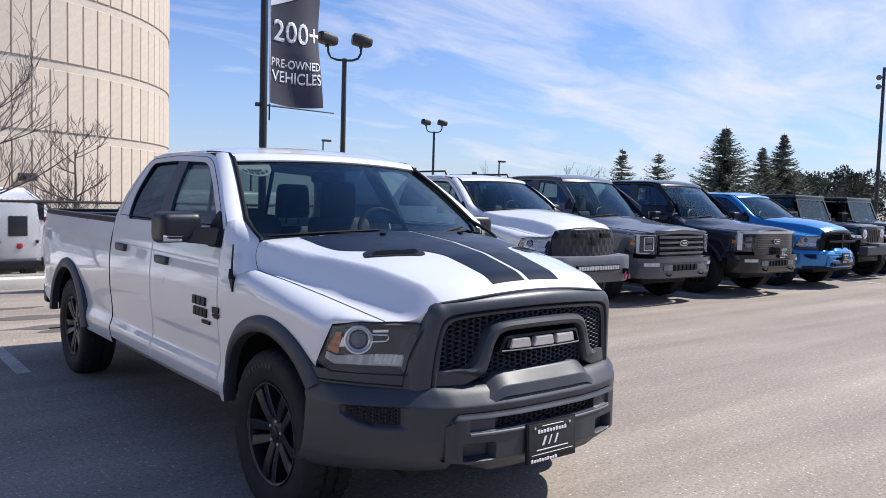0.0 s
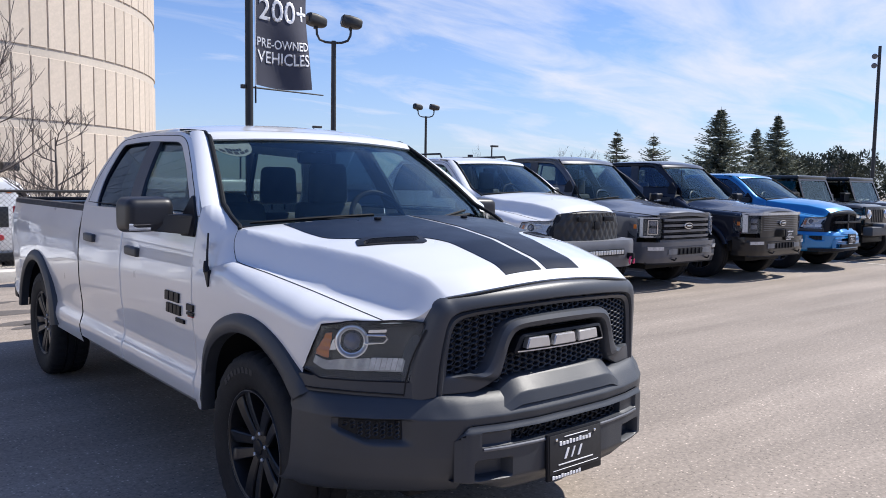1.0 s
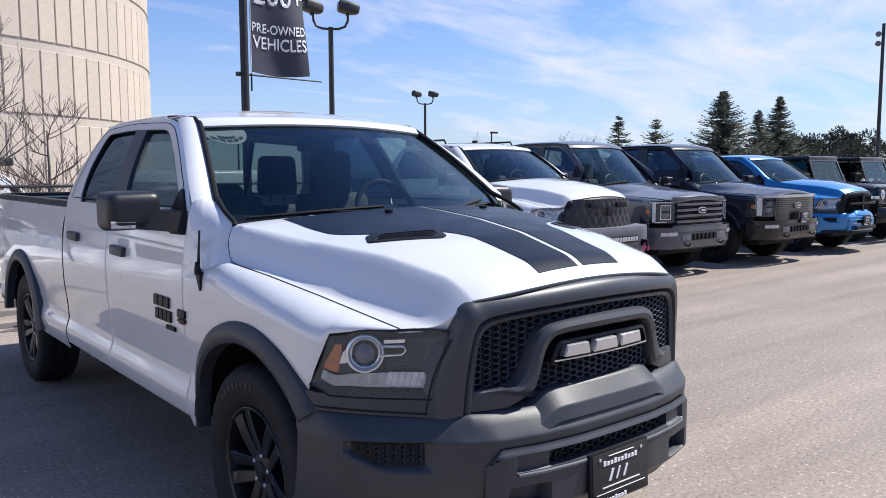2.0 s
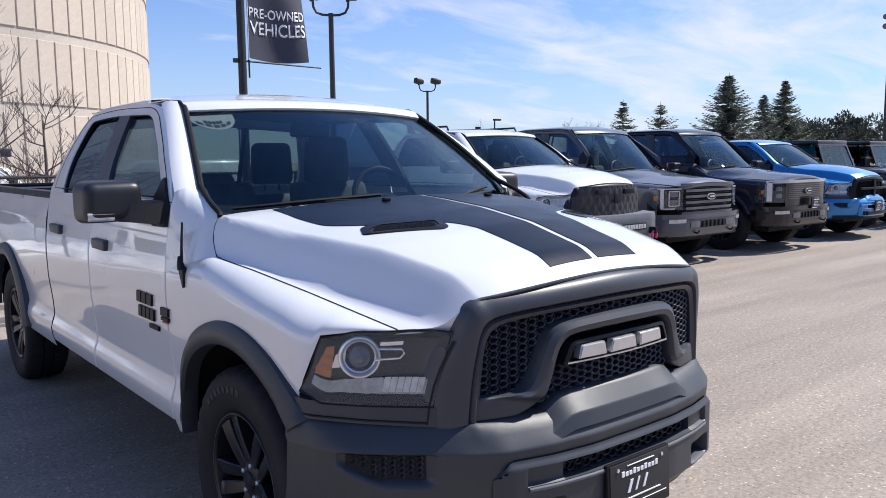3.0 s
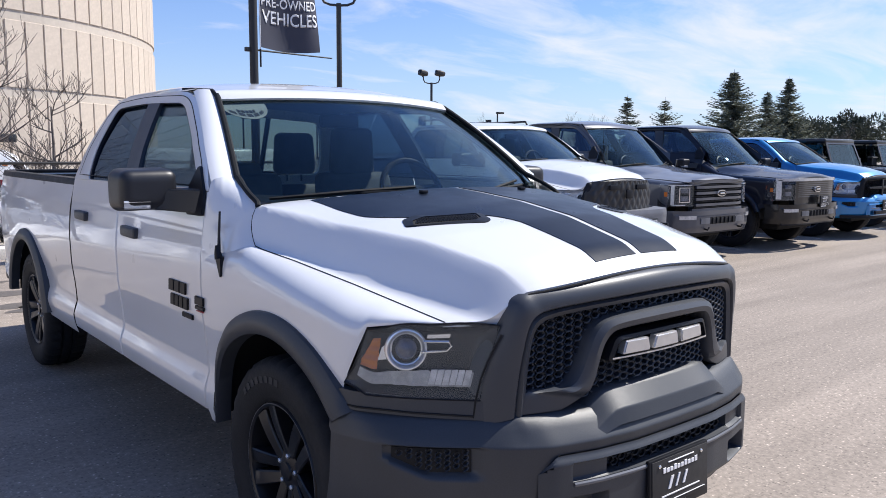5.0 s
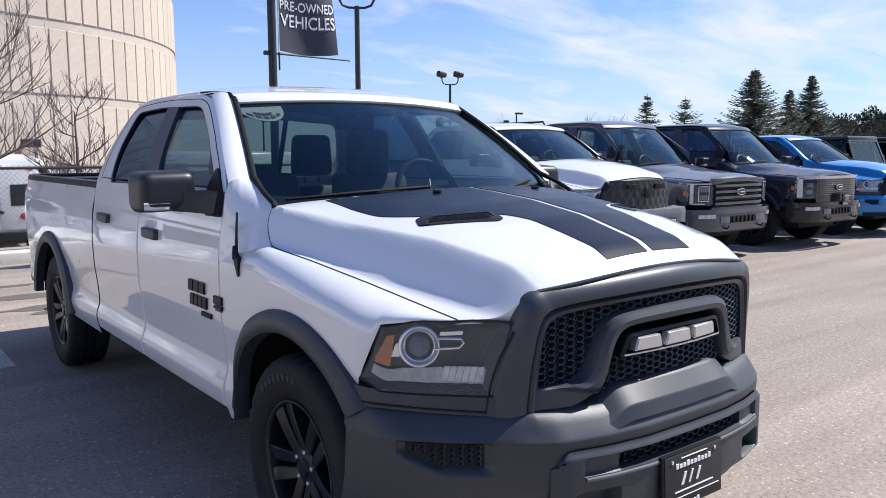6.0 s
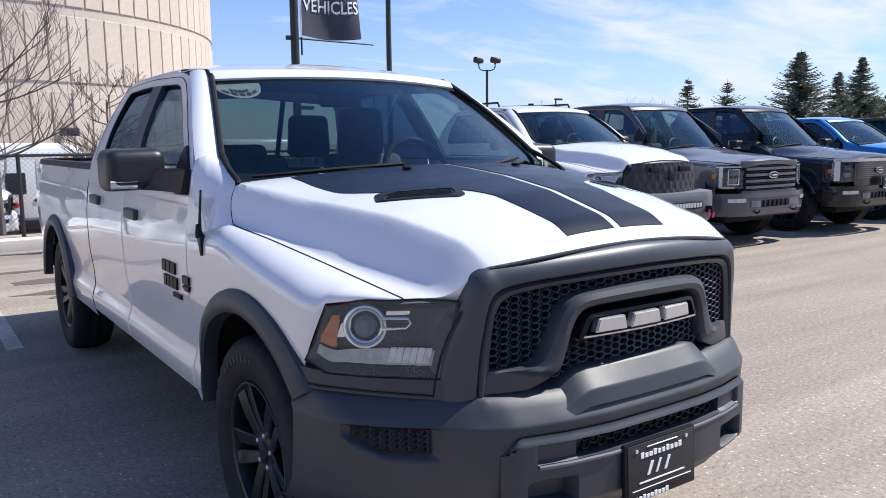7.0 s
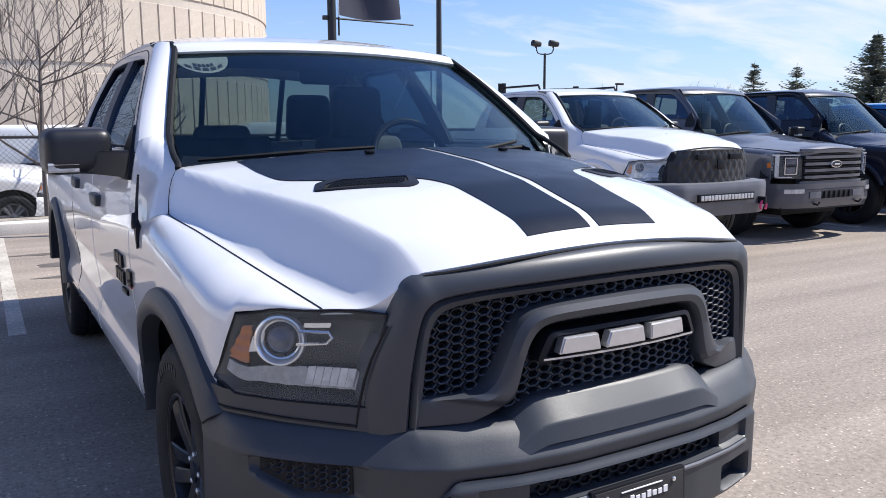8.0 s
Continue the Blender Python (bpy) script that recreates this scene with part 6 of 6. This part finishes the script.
for s in (-1, 1):
    part("hood_stripe", stripe(s), M_STRIPE, hero, "matte black hood stripe")
    # hood scoop: raised rim round a dark grille
    a = [(0.560, -0.298), (0.360, -0.420), (0.330, -0.408), (0.312, -0.350), (0.484, -0.243), (0.535, -0.250)]

    def scoop_pt(x, y, up):
        p = on_hood(RANCH, s * x, y, 0)
        return Vector((p.x, p.y, p.z + up))
    ctr = (0.435, -0.336)
    o = rounded([(ctr[0] + (x - ctr[0]) * 1.10, ctr[1] + (y - ctr[1]) * 1.22) for x, y in a], 0.012, 4)
    i = rounded([(ctr[0] + (x - ctr[0]) * 0.93, ctr[1] + (y - ctr[1]) * 0.80) for x, y in a], 0.008, 4)
    part("scoop_rim", loft([[scoop_pt(x, y, -0.006) for x, y in o], [scoop_pt(x, y, 0.003) for x, y in o], [scoop_pt(x, y, 0.006) for x, y in i], [scoop_pt(x, y, 0.003) for x, y in i]]), M_DARK, hero, "black hood vent")

    def vent_pt(u, v, up):
        return scoop_pt(0.350 - 0.028 * v + (0.196 - 0.018 * v) * u, -0.411 + 0.056 * v + (0.117 - 0.010 * v) * u, up)
    # diamond net over a dark well
    bm = bmesh.new()
    for row in range(4):
        for e in (0, 1):
            pipe([vent_pt(0.03 + 0.94 * k / 22, 0.08 + 0.21 * (row + (k + e) % 2), 0.0040) for k in range(23)], 0.0013, 4, bm)
    part("vent_grille", bm, M_DARK, hero)
    part("vent_floor", loft([[scoop_pt(x, y, 0.0026) for x, y in i], [scoop_pt(ctr[0] + (x - ctr[0]) * 0.5, ctr[1] + (y - ctr[1]) * 0.5, 0.0026) for x, y in i], [scoop_pt(ctr[0] + (x - ctr[0]) * 0.05, ctr[1] + (y - ctr[1]) * 0.05, 0.0026) for x, y in i]]), M_VOID, hero)
    part("washer_jet", block(-0.014, 0.014, -0.012, 0.012, 0, 0.012, 0.004), M_DARK, hero, at=Matrix.Translation(on_hood(RANCH, s * 0.26, 0.02, 0.003)))

# aerial at the right fender
x = -side_x(RANCH, 0.36, 1.08)
part("aerial", turned([(0, 0.015), (0.02, 0.013), (0.04, 0.008), (0.05, 0.005)], 12, (x - 0.004, 0.375, 1.095), (-0.1, 0.1, 1)), M_DARK, hero)
part("aerial_rod", pipe([(x - 0.004, 0.372, 1.11), (x + 0.004, 0.385, 1.18), (x + 0.016, 0.40, 1.265)], [0.007, 0.005, 0.004], 6), M_DARK, hero)
part("aerial_foot", loft([[(x - 0.010, 0.350, 1.10), (x - 0.010, 0.394, 1.10), (x + 0.006, 0.394, 1.105), (x + 0.006, 0.350, 1.105)], [(x - 0.010, 0.352, 1.035), (x - 0.010, 0.36, 1.03), (x + 0.004, 0.36, 1.03), (x + 0.004, 0.352, 1.035)]], True, True), M_DARK, hero)


# plain badge marks on the doors
def side_mark(y0, y1, z0, z1, lean, material):
    bm = slab([(y0 + lean, z0), (y1 + lean, z0), (y1 - lean, z1), (y0 - lean, z1)], lambda a, b, d: (-side_x(RANCH, a, b) - 0.001 - d, a, b), 0.008, 0.002)
    part("side_badge", bm, material, hero, "dark side badge" if material is M_DARK else "red badge strip")


for k in range(3):
    side_mark(0.695 + 0.062 * k, 0.748 + 0.062 * k, 0.915, 0.962, 0.004, M_DARK)
for k in range(4):
    side_mark(0.680 + 0.047 * k, 0.720 + 0.047 * k, 0.855, 0.903, 0.004, M_DARK)
side_mark(0.64, 0.745, 0.822, 0.842, 0.003, M_DARK)
side_mark(0.52, 0.60, 0.895, 0.928, 0.003, M_DARK)
side_mark(0.52, 0.60, 0.876, 0.891, 0.003, M_DARK)
side_mark(0.53, 0.59, 0.868, 0.873, 0.001, M_RED)
# oval reflection painted as a grey patch in the windscreen's upper corner, with rows of unreadable print
def screen_pt(x, v, d):
    u = x / (0.785 - 0.16 * v)
    bow = 1 - u * u
    return Vector((x, 0.50 + 0.56 * v - (0.30 - 0.23 * v) * bow - d * 0.55, 1.352 + 0.395 * v + 0.02 * math.sin(v * math.pi) - 0.022 * bow * (1 - v) + 0.030 * bow * v + d * 0.8))


oval = [(-0.555 + 0.098 * math.cos(t), 0.855 + (0.20 if math.sin(t) < 0 else 0.02) * math.sin(t)) for t in lin(0, 2 * math.pi, 33)[:-1]]
reflection = part("windscreen_sticker", slab(oval, lambda p, q, d: screen_pt(p, q, -0.016 + d), 0.002), mat("dim_reflection_grey", (0.24, 0.25, 0.24), 0.8, vary=0.08, size=20), hero, "pale oval reflection with black print, made as a flat patch")
for x0, x1, v in ((-0.625, -0.485, 0.795), (-0.595, -0.52, 0.84)):
    n = 5
    for k in range(n):
        xa, xb = x0 + (x1 - x0) * k / n, x0 + (x1 - x0) * (k + 0.7) / n
        part("print_bar", slab([(xa, v - 0.016), (xb, v - 0.016), (xb, v + 0.016), (xa, v + 0.016)], lambda p, q, d: screen_pt(p, q - 0.10 * (1 - ((p + 0.555) / 0.09) ** 2), -0.0135 + d), 0.001), M_INK, reflection)


# ---------- the row of parked trucks ----------
t2 = root("pickup_truck", pose(5.26, 4.255, 0.07), "white pickup truck with quilted winter front and steel bumper", "pickup truck", "row of pickups")
LIFTED = dict(RANCH, wheel=0.445, tyre=0.445, rim=0.255, lift=0.07, arch=0.515)
pickup(t2, LIFTED, M_WHITE, False, M_WHITE, racks=True)
ranch_front(t2, "cover", M_WHITE)
t3 = root("pickup_truck", pose(7.80, 4.65, 0), "dark grey pickup truck with barred grille", "pickup truck", "row of pickups")
pickup(t3, BOXY, M_GREY, False, M_GREY)
boxy_front(t3, M_GREY, "bars")
t4 = root("pickup_truck", pose(10.32, 4.51, 0), "navy black pickup truck with white light strip", "pickup truck", "row of pickups")
pickup(t4, BOXY, M_NAVY, False, M_NAVY)
boxy_front(t4, M_NAVY, "strip")
t5 = root("pickup_truck", pose(12.93, 4.52, 0), "bright blue pickup truck with black grille", "pickup truck", "row of pickups")
pickup(t5, RANCH, M_BLUE, False, None, M_STEEL)
ranch_front(t5, "cross", M_BLUE)


def offroader(m):
    """A square-built off-road car: slotted grille, round lamps, flat fenders."""
    rt = root("off_road_car", m, "black square-built off-road car with slotted grille", "car", "off-road cars")
    part("hood", sheet(lambda u, v: (u * (0.60 + 0.13 * v), -0.42 + 1.22 * v, 1.17 + 0.06 * v + 0.035 * (1 - u * u) - 0.05 * step(0.9, 1, abs(u)) - 0.04 * (1 - step(0, 0.06, v))), lin(-1, 1, 20), lin(0, 1, 12), 0.02), M_BLACK, rt)
    part("body_tub", block(-0.76, 0.76, 0.70, 3.55, 0.55, 1.24, 0.04, 3), M_BLACK, rt)
    part("engine_box", block(-0.58, 0.58, -0.40, 0.75, 0.55, 1.15, 0.02), M_BLACK, rt)
    g = part("grille", block(-0.60, 0.60, -0.47, -0.40, 0.76, 1.17, 0.03, 3), M_BLACK, rt)
    for k in range(7):
        x = -0.27 + 0.09 * k
        part("grille_slot", block(x - 0.024, x + 0.024, -0.478, -0.462, 0.82, 1.10, 0.012), M_VOID, g)
    for s in (-1, 1):
        part("headlamp", turned([(0, 0.10), (0.02, 0.10), (0.03, 0.085), (0.02, 0.07)], 24, (s * 0.43, -0.465, 1.0), (0, -1, 0)), M_CHROME, rt)
        part("headlamp_lens", turned([(0.01, 0.085), (0.03, 0.06), (0.036, 0.02)], 20, (s * 0.43, -0.465, 1.0), (0, -1, 0)), M_LAMP, rt)
        part("fender_flare", sheet(lambda u, v: (s * (0.60 + 0.34 * v), -0.50 + 1.15 * u, 0.93 + 0.10 * math.sin(min(u * 1.25, 1) * math.pi) ** 0.5 - 0.03 * v), lin(0, 1, 14), lin(0, 1, 5), 0.05), M_SATIN, rt)
        part("fender_lamp", block(s * 0.70, s * 0.90, -0.515, -0.48, 0.925, 0.965, 0.008), M_LAMP, rt)
        part("rear_flare", sheet(lambda u, v: (s * (0.74 + 0.20 * v), 2.45 + 1.0 * u, 0.90 + 0.12 * math.sin(u * math.pi) ** 0.5 - 0.03 * v), lin(0, 1, 12), lin(0, 1, 4), 0.05), M_SATIN, rt)
        for y0, y1 in ((1.02, 1.78), (1.86, 2.55), (2.65, 3.45)):
            part("side_window", block(s * 0.70, s * 0.712, y0, y1, 1.30, 1.70, 0.01), M_TINT, rt, shadow=False)
        for y in (0.98, 1.82, 2.60, 3.50):
            part("cab_post", loft([[(s * 0.75, y - 0.035, 1.22), (s * 0.75, y + 0.035, 1.22), (s * 0.69, y + 0.035, 1.22), (s * 0.69, y - 0.035, 1.22)], [(s * 0.68, y - 0.03 + (0.16 if y < 1 else 0), 1.76), (s * 0.68, y + 0.03 + (0.16 if y < 1 else 0), 1.76), (s * 0.62, y + 0.03 + (0.16 if y < 1 else 0), 1.76), (s * 0.62, y - 0.03 + (0.16 if y < 1 else 0), 1.76)]], True, True), M_BLACK, rt)
        part("side_mirror", block(s * 0.80, s * 1.0, 0.93, 1.03, 1.25, 1.42, 0.04, 3), M_DARK, rt)
        P = dict(wheel=0.415, track=0.93)
        for y in (0.0, 2.95):
            wheel(rt, P, y, s, None, False)
    part("windscreen", sheet(lambda u, v: (u * (0.70 - 0.06 * v), 0.80 + 0.20 * v, 1.22 + 0.52 * v), lin(-1, 1, 6), lin(0, 1, 6), 0.005), M_GLASS, rt, shadow=False)
    o = rounded([(-0.75, 1.20), (0.75, 1.20), (0.68, 1.78), (-0.68, 1.78)], 0.05, 4)
    i = rounded([(-0.67, 1.26), (0.67, 1.26), (0.62, 1.71), (-0.62, 1.71)], 0.04, 4)
    part("windscreen_frame", loft([[(x, 0.78 + 0.38 * (z - 1.2), z) for x, z in o], [(x, 0.775 + 0.38 * (z - 1.2), z) for x, z in i], [(x, 0.83 + 0.38 * (z - 1.2), z) for x, z in i]]), M_BLACK, rt)
    part("hard_top", block(-0.70, 0.70, 0.98, 3.56, 1.73, 1.83, 0.045, 3), M_BLACK, rt)
    part("rear_panel", block(-0.72, 0.72, 3.45, 3.52, 1.2, 1.75, 0.02), M_BLACK, rt)
    part("front_bumper", block(-0.80, 0.80, -0.72, -0.52, 0.55, 0.74, 0.03, 3), M_SATIN, rt)
    part("winch_plate", block(-0.30, 0.30, -0.74, -0.50, 0.72, 0.80, 0.02), M_STEEL, rt)
    part("spare_wheel", turned([(0, 0.40), (0.22, 0.40), (0.25, 0.3)], 24, (0, 3.6, 1.05), (0, 1, 0)), M_TYRE, rt)
    for x, y in ((-0.38, 1.55), (0.38, 1.55)):
        part("seat_back", block(x - 0.22, x + 0.22, y, y + 0.12, 0.8, 1.45, 0.05, 3), M_SEAT, rt)
    part("steering_wheel", pipe([(0.38 + 0.18 * math.cos(a), 1.15 + 0.06 * math.sin(a), 1.28 + 0.17 * math.sin(a)) for a in lin(0, 2 * math.pi, 25)], 0.015, 6), M_DARK, rt)
    part("underbody", block(-0.5, 0.5, -0.4, 3.5, 0.38, 0.6, 0.02), M_VOID, rt)
    return rt


car = offroader(pose(15.85, 4.75, 0))
copy_thing(car, pose(18.45, 4.75, 0))


# ---------- behind the fence ----------
def cargo_van(m, label):
    rt = root("cargo_van", m, label, "van", "vans behind the fence")
    sec = rounded([(-0.98, 0.42), (0.98, 0.42), (1.0, 1.2), (0.90, 2.12), (-0.90, 2.12), (-1.0, 1.2)], [0.08, 0.08, 0.3, 0.16, 0.16, 0.3], 6)
    loops = []
    for y, k, top in ((-2.55, 0.90, 0.62), (-2.50, 0.95, 0.95), (-2.1, 0.98, 1.15), (-1.75, 0.99, 1.25), (-1.15, 1.0, 2.0), (-0.9, 1.0, 2.12), (2.7, 1.0, 2.12), (2.76, 0.97, 2.08)):
        loops.append([(x * k, y, 0.42 + (z - 0.42) * (top - 0.42) / 1.70) for x, z in sec])
    part("van_body", loft(loops, True, True), M_WHITE, rt)
    for s in (-1, 1):
        part("side_window", block(s * 0.95, s * 0.995, -1.25, -0.55, 1.35, 1.80, 0.05, 2), M_DARK, rt)
        part("slide_rail", block(s * 0.99, s * 1.01, -0.2, 2.4, 1.22, 1.26, 0.004), M_DARK, rt)
        P = dict(wheel=0.36, track=0.97)
        for y in (-1.75, 1.75):
            part("wheel_arch", turned([(0, 0.44), (0.03, 0.43), (0.03, 0.05)], 24, (s * 0.965, y, 0.40), (s, 0, 0)), M_VOID, rt)
            wheel(rt, P, y, s, M_STEEL, False)
    part("windscreen", sheet(lambda u, v: (u * (0.86 - 0.05 * v), -1.80 + 0.64 * v, 1.28 + 0.66 * v), lin(-1, 1, 6), lin(0, 1, 5), 0.02), M_DARK, rt)
    part("door_emblem", turned([(0, 0.09), (0.01, 0.09)], 20, (1.0, -0.9, 1.0), (1, 0, 0)), M_RED, rt)
    return rt


van = cargo_van(pose(0.6, 18.75, -0.62, 0, 0, 90), "white cargo van parked behind the fence")
copy_thing(van, pose(5.9, 19.4, -0.55, 0, 0, -90))
# two unseen vans, added only as bright shapes for the truck's side to reflect
copy_thing(van, pose(-6.2, 15.2, -0.55, 0, 0, 6))
copy_thing(van, pose(-11.0, 15.6, -0.55, 0, 0, -4))
t6 = root("pickup_truck", pose(-0.93, 14.75, -0.57, 0, 0, 90), "white pickup truck parked behind the fence", "pickup truck", "vehicles behind the fence")
pickup(t6, dict(RANCH), M_WHITE, False, None, M_STEEL)
ranch_front(t6, "cross", M_WHITE)


def panel_van(m):
    """A small van seen from its two rear doors."""
    rt = root("panel_van", m, "small white panel van with twin rear doors and dark windows", "van", "vans behind the fence")
    sec = rounded([(-0.86, 0.34), (0.86, 0.34), (0.88, 1.0), (0.76, 1.82), (-0.76, 1.82), (-0.88, 1.0)], [0.08, 0.08, 0.3, 0.16, 0.16, 0.3], 6)
    part("van_body", loft([[(x * k, y, 0.34 + (z - 0.34) * h) for x, z in sec] for y, k, h in ((0.0, 0.985, 0.99), (0.04, 1.0, 1.0), (2.9, 1.0, 1.0), (3.5, 0.97, 0.64), (4.1, 0.93, 0.52))], True, True), M_WHITE, rt)
    for s in (-1, 1):
        door = part("rear_door", block(min(s * 0.012, s * 0.78), max(s * 0.012, s * 0.78), -0.028, 0.0, 0.52, 1.72, 0.012), M_WHITE, rt)
        part("rear_window", block(min(s * 0.20, s * 0.58), max(s * 0.20, s * 0.58), -0.036, -0.026, 1.02, 1.46, 0.004), M_LAMPDARK, door, "dark rear window")
        part("door_hinge", block(min(s * 0.74, s * 0.80), max(s * 0.74, s * 0.80), -0.045, -0.02, 0.86, 0.93, 0.006), M_DARK, door)
        part("tail_lamp", turned([(0, 0.065), (0.02, 0.065), (0.03, 0.04)], 18, (s * 0.42, -0.026, 0.80), (0, -1, 0)), M_RED, rt)
        part("marker_lamp", block(s * 0.60 - 0.05, s * 0.60 + 0.05, -0.02, 0.02, 1.74, 1.80, 0.01), M_AMBER, rt)
        for y in (0.75, 3.1):
            wheel(rt, dict(wheel=0.33, track=0.86, rim=0.21), y, s, M_STEEL, False)
    part("door_latch", block(-0.06, 0.06, -0.05, -0.02, 0.86, 0.92, 0.01), M_DARK, rt)
    part("rear_bumper", block(-0.84, 0.84, -0.12, 0.02, 0.30, 0.48, 0.03, 3), M_DARK, rt)


panel_van(pose(0.55, 15.9, -0.58))

# old snow heaped along the fence's far side
M_SNOW = mat("old_snow", (0.78, 0.79, 0.81), 0.8, vary=0.12, size=3, fine=0.10, fine_size=25, bump=0.6, bump_size=14)


def snow_heap(x, y, length, width, height, seed):
    rng = random.Random(seed)
    ph = [rng.uniform(0, 6.3) for _ in range(4)]

    def fn(u, v):
        lump = 1 + 0.22 * math.sin(u * 9 + ph[0]) + 0.16 * math.sin(u * 21 + v * 6 + ph[1]) + 0.12 * math.sin(v * 13 + u * 5 + ph[2])
        hump = max(0.0, 1 - u * u) ** 0.7 * max(0.0, 1 - v * v) ** 0.7
        return (x + u * length / 2, y + v * width / 2 + 0.1 * math.sin(u * 7 + ph[3]), ground_z(x, y) + height * hump * lump - 0.01)
    ob = part("snow_heap", sheet(fn, lin(-1, 1, 48), lin(-1, 1, 18)), M_SNOW)
    tagged(ob, "heap of old white snow behind the fence", "snow", "snow heaps")


# heaps west of the first are unseen, added to brighten reflections in the paint
for x, y, length, width, height, seed in ((2.3, 12.6, 2.2, 1.0, 0.45, 1), (-4.6, 12.3, 4.6, 1.3, 0.75, 2), (-10.5, 12.5, 5.5, 1.4, 0.95, 3), (-16.0, 12.4, 4.0, 1.3, 0.7, 4)):
    snow_heap(x, y, length, width, height, seed)

# low pale building beyond the row
tagged(part("far_building", block(72.5, 77.5, 48, 52, -0.6, 3.4, 0.05), M_WALL), "low pale flat-roofed building in the distance", "building", kind="structure")
# unseen block added behind the viewer so reflections lose the bright horizon
tagged(part("sales_building", block(-34, 90, -30, -22, -0.1, 5.2, 0.05), M_WALL), "long pale unseen wall added behind the viewer", "building", kind="structure")


def clad_hall(x, y0, y1, height):
    """A long hall whose face of ribbed sheet looks across the car park."""
    rt = root("clad_hall", Matrix.Identity(4), "long low hall clad in pale ribbed metal sheet", "building")
    rt["kind"] = "structure"
    part("wall", block(x - 8, x - 0.06, y0, y1, -0.1, height, 0.03), M_WALL, rt)
    ys = [y0 + 0.15 * k + d for k in range(int((y1 - y0) / 0.15)) for d in (0.0, 0.05, 0.065, 0.135)]
    part("ribbed_cladding", sheet(lambda u, v: (x + (0.035 if 0.04 < (u - y0) % 0.15 < 0.14 else 0.0), u, 0.6 + (height - 0.7) * v), ys, [0, 1], 0.004), M_WALL, rt, smooth=False)
    part("plinth", block(x - 0.05, x + 0.06, y0, y1, -0.1, 0.6, 0.02), M_CONCRETE, rt)
    part("roof_edge", block(x - 0.1, x + 0.10, y0, y1, height - 0.12, height + 0.22, 0.03), M_POLE, rt)


clad_hall(-15.0, -6.0, 34.0, 5.4)
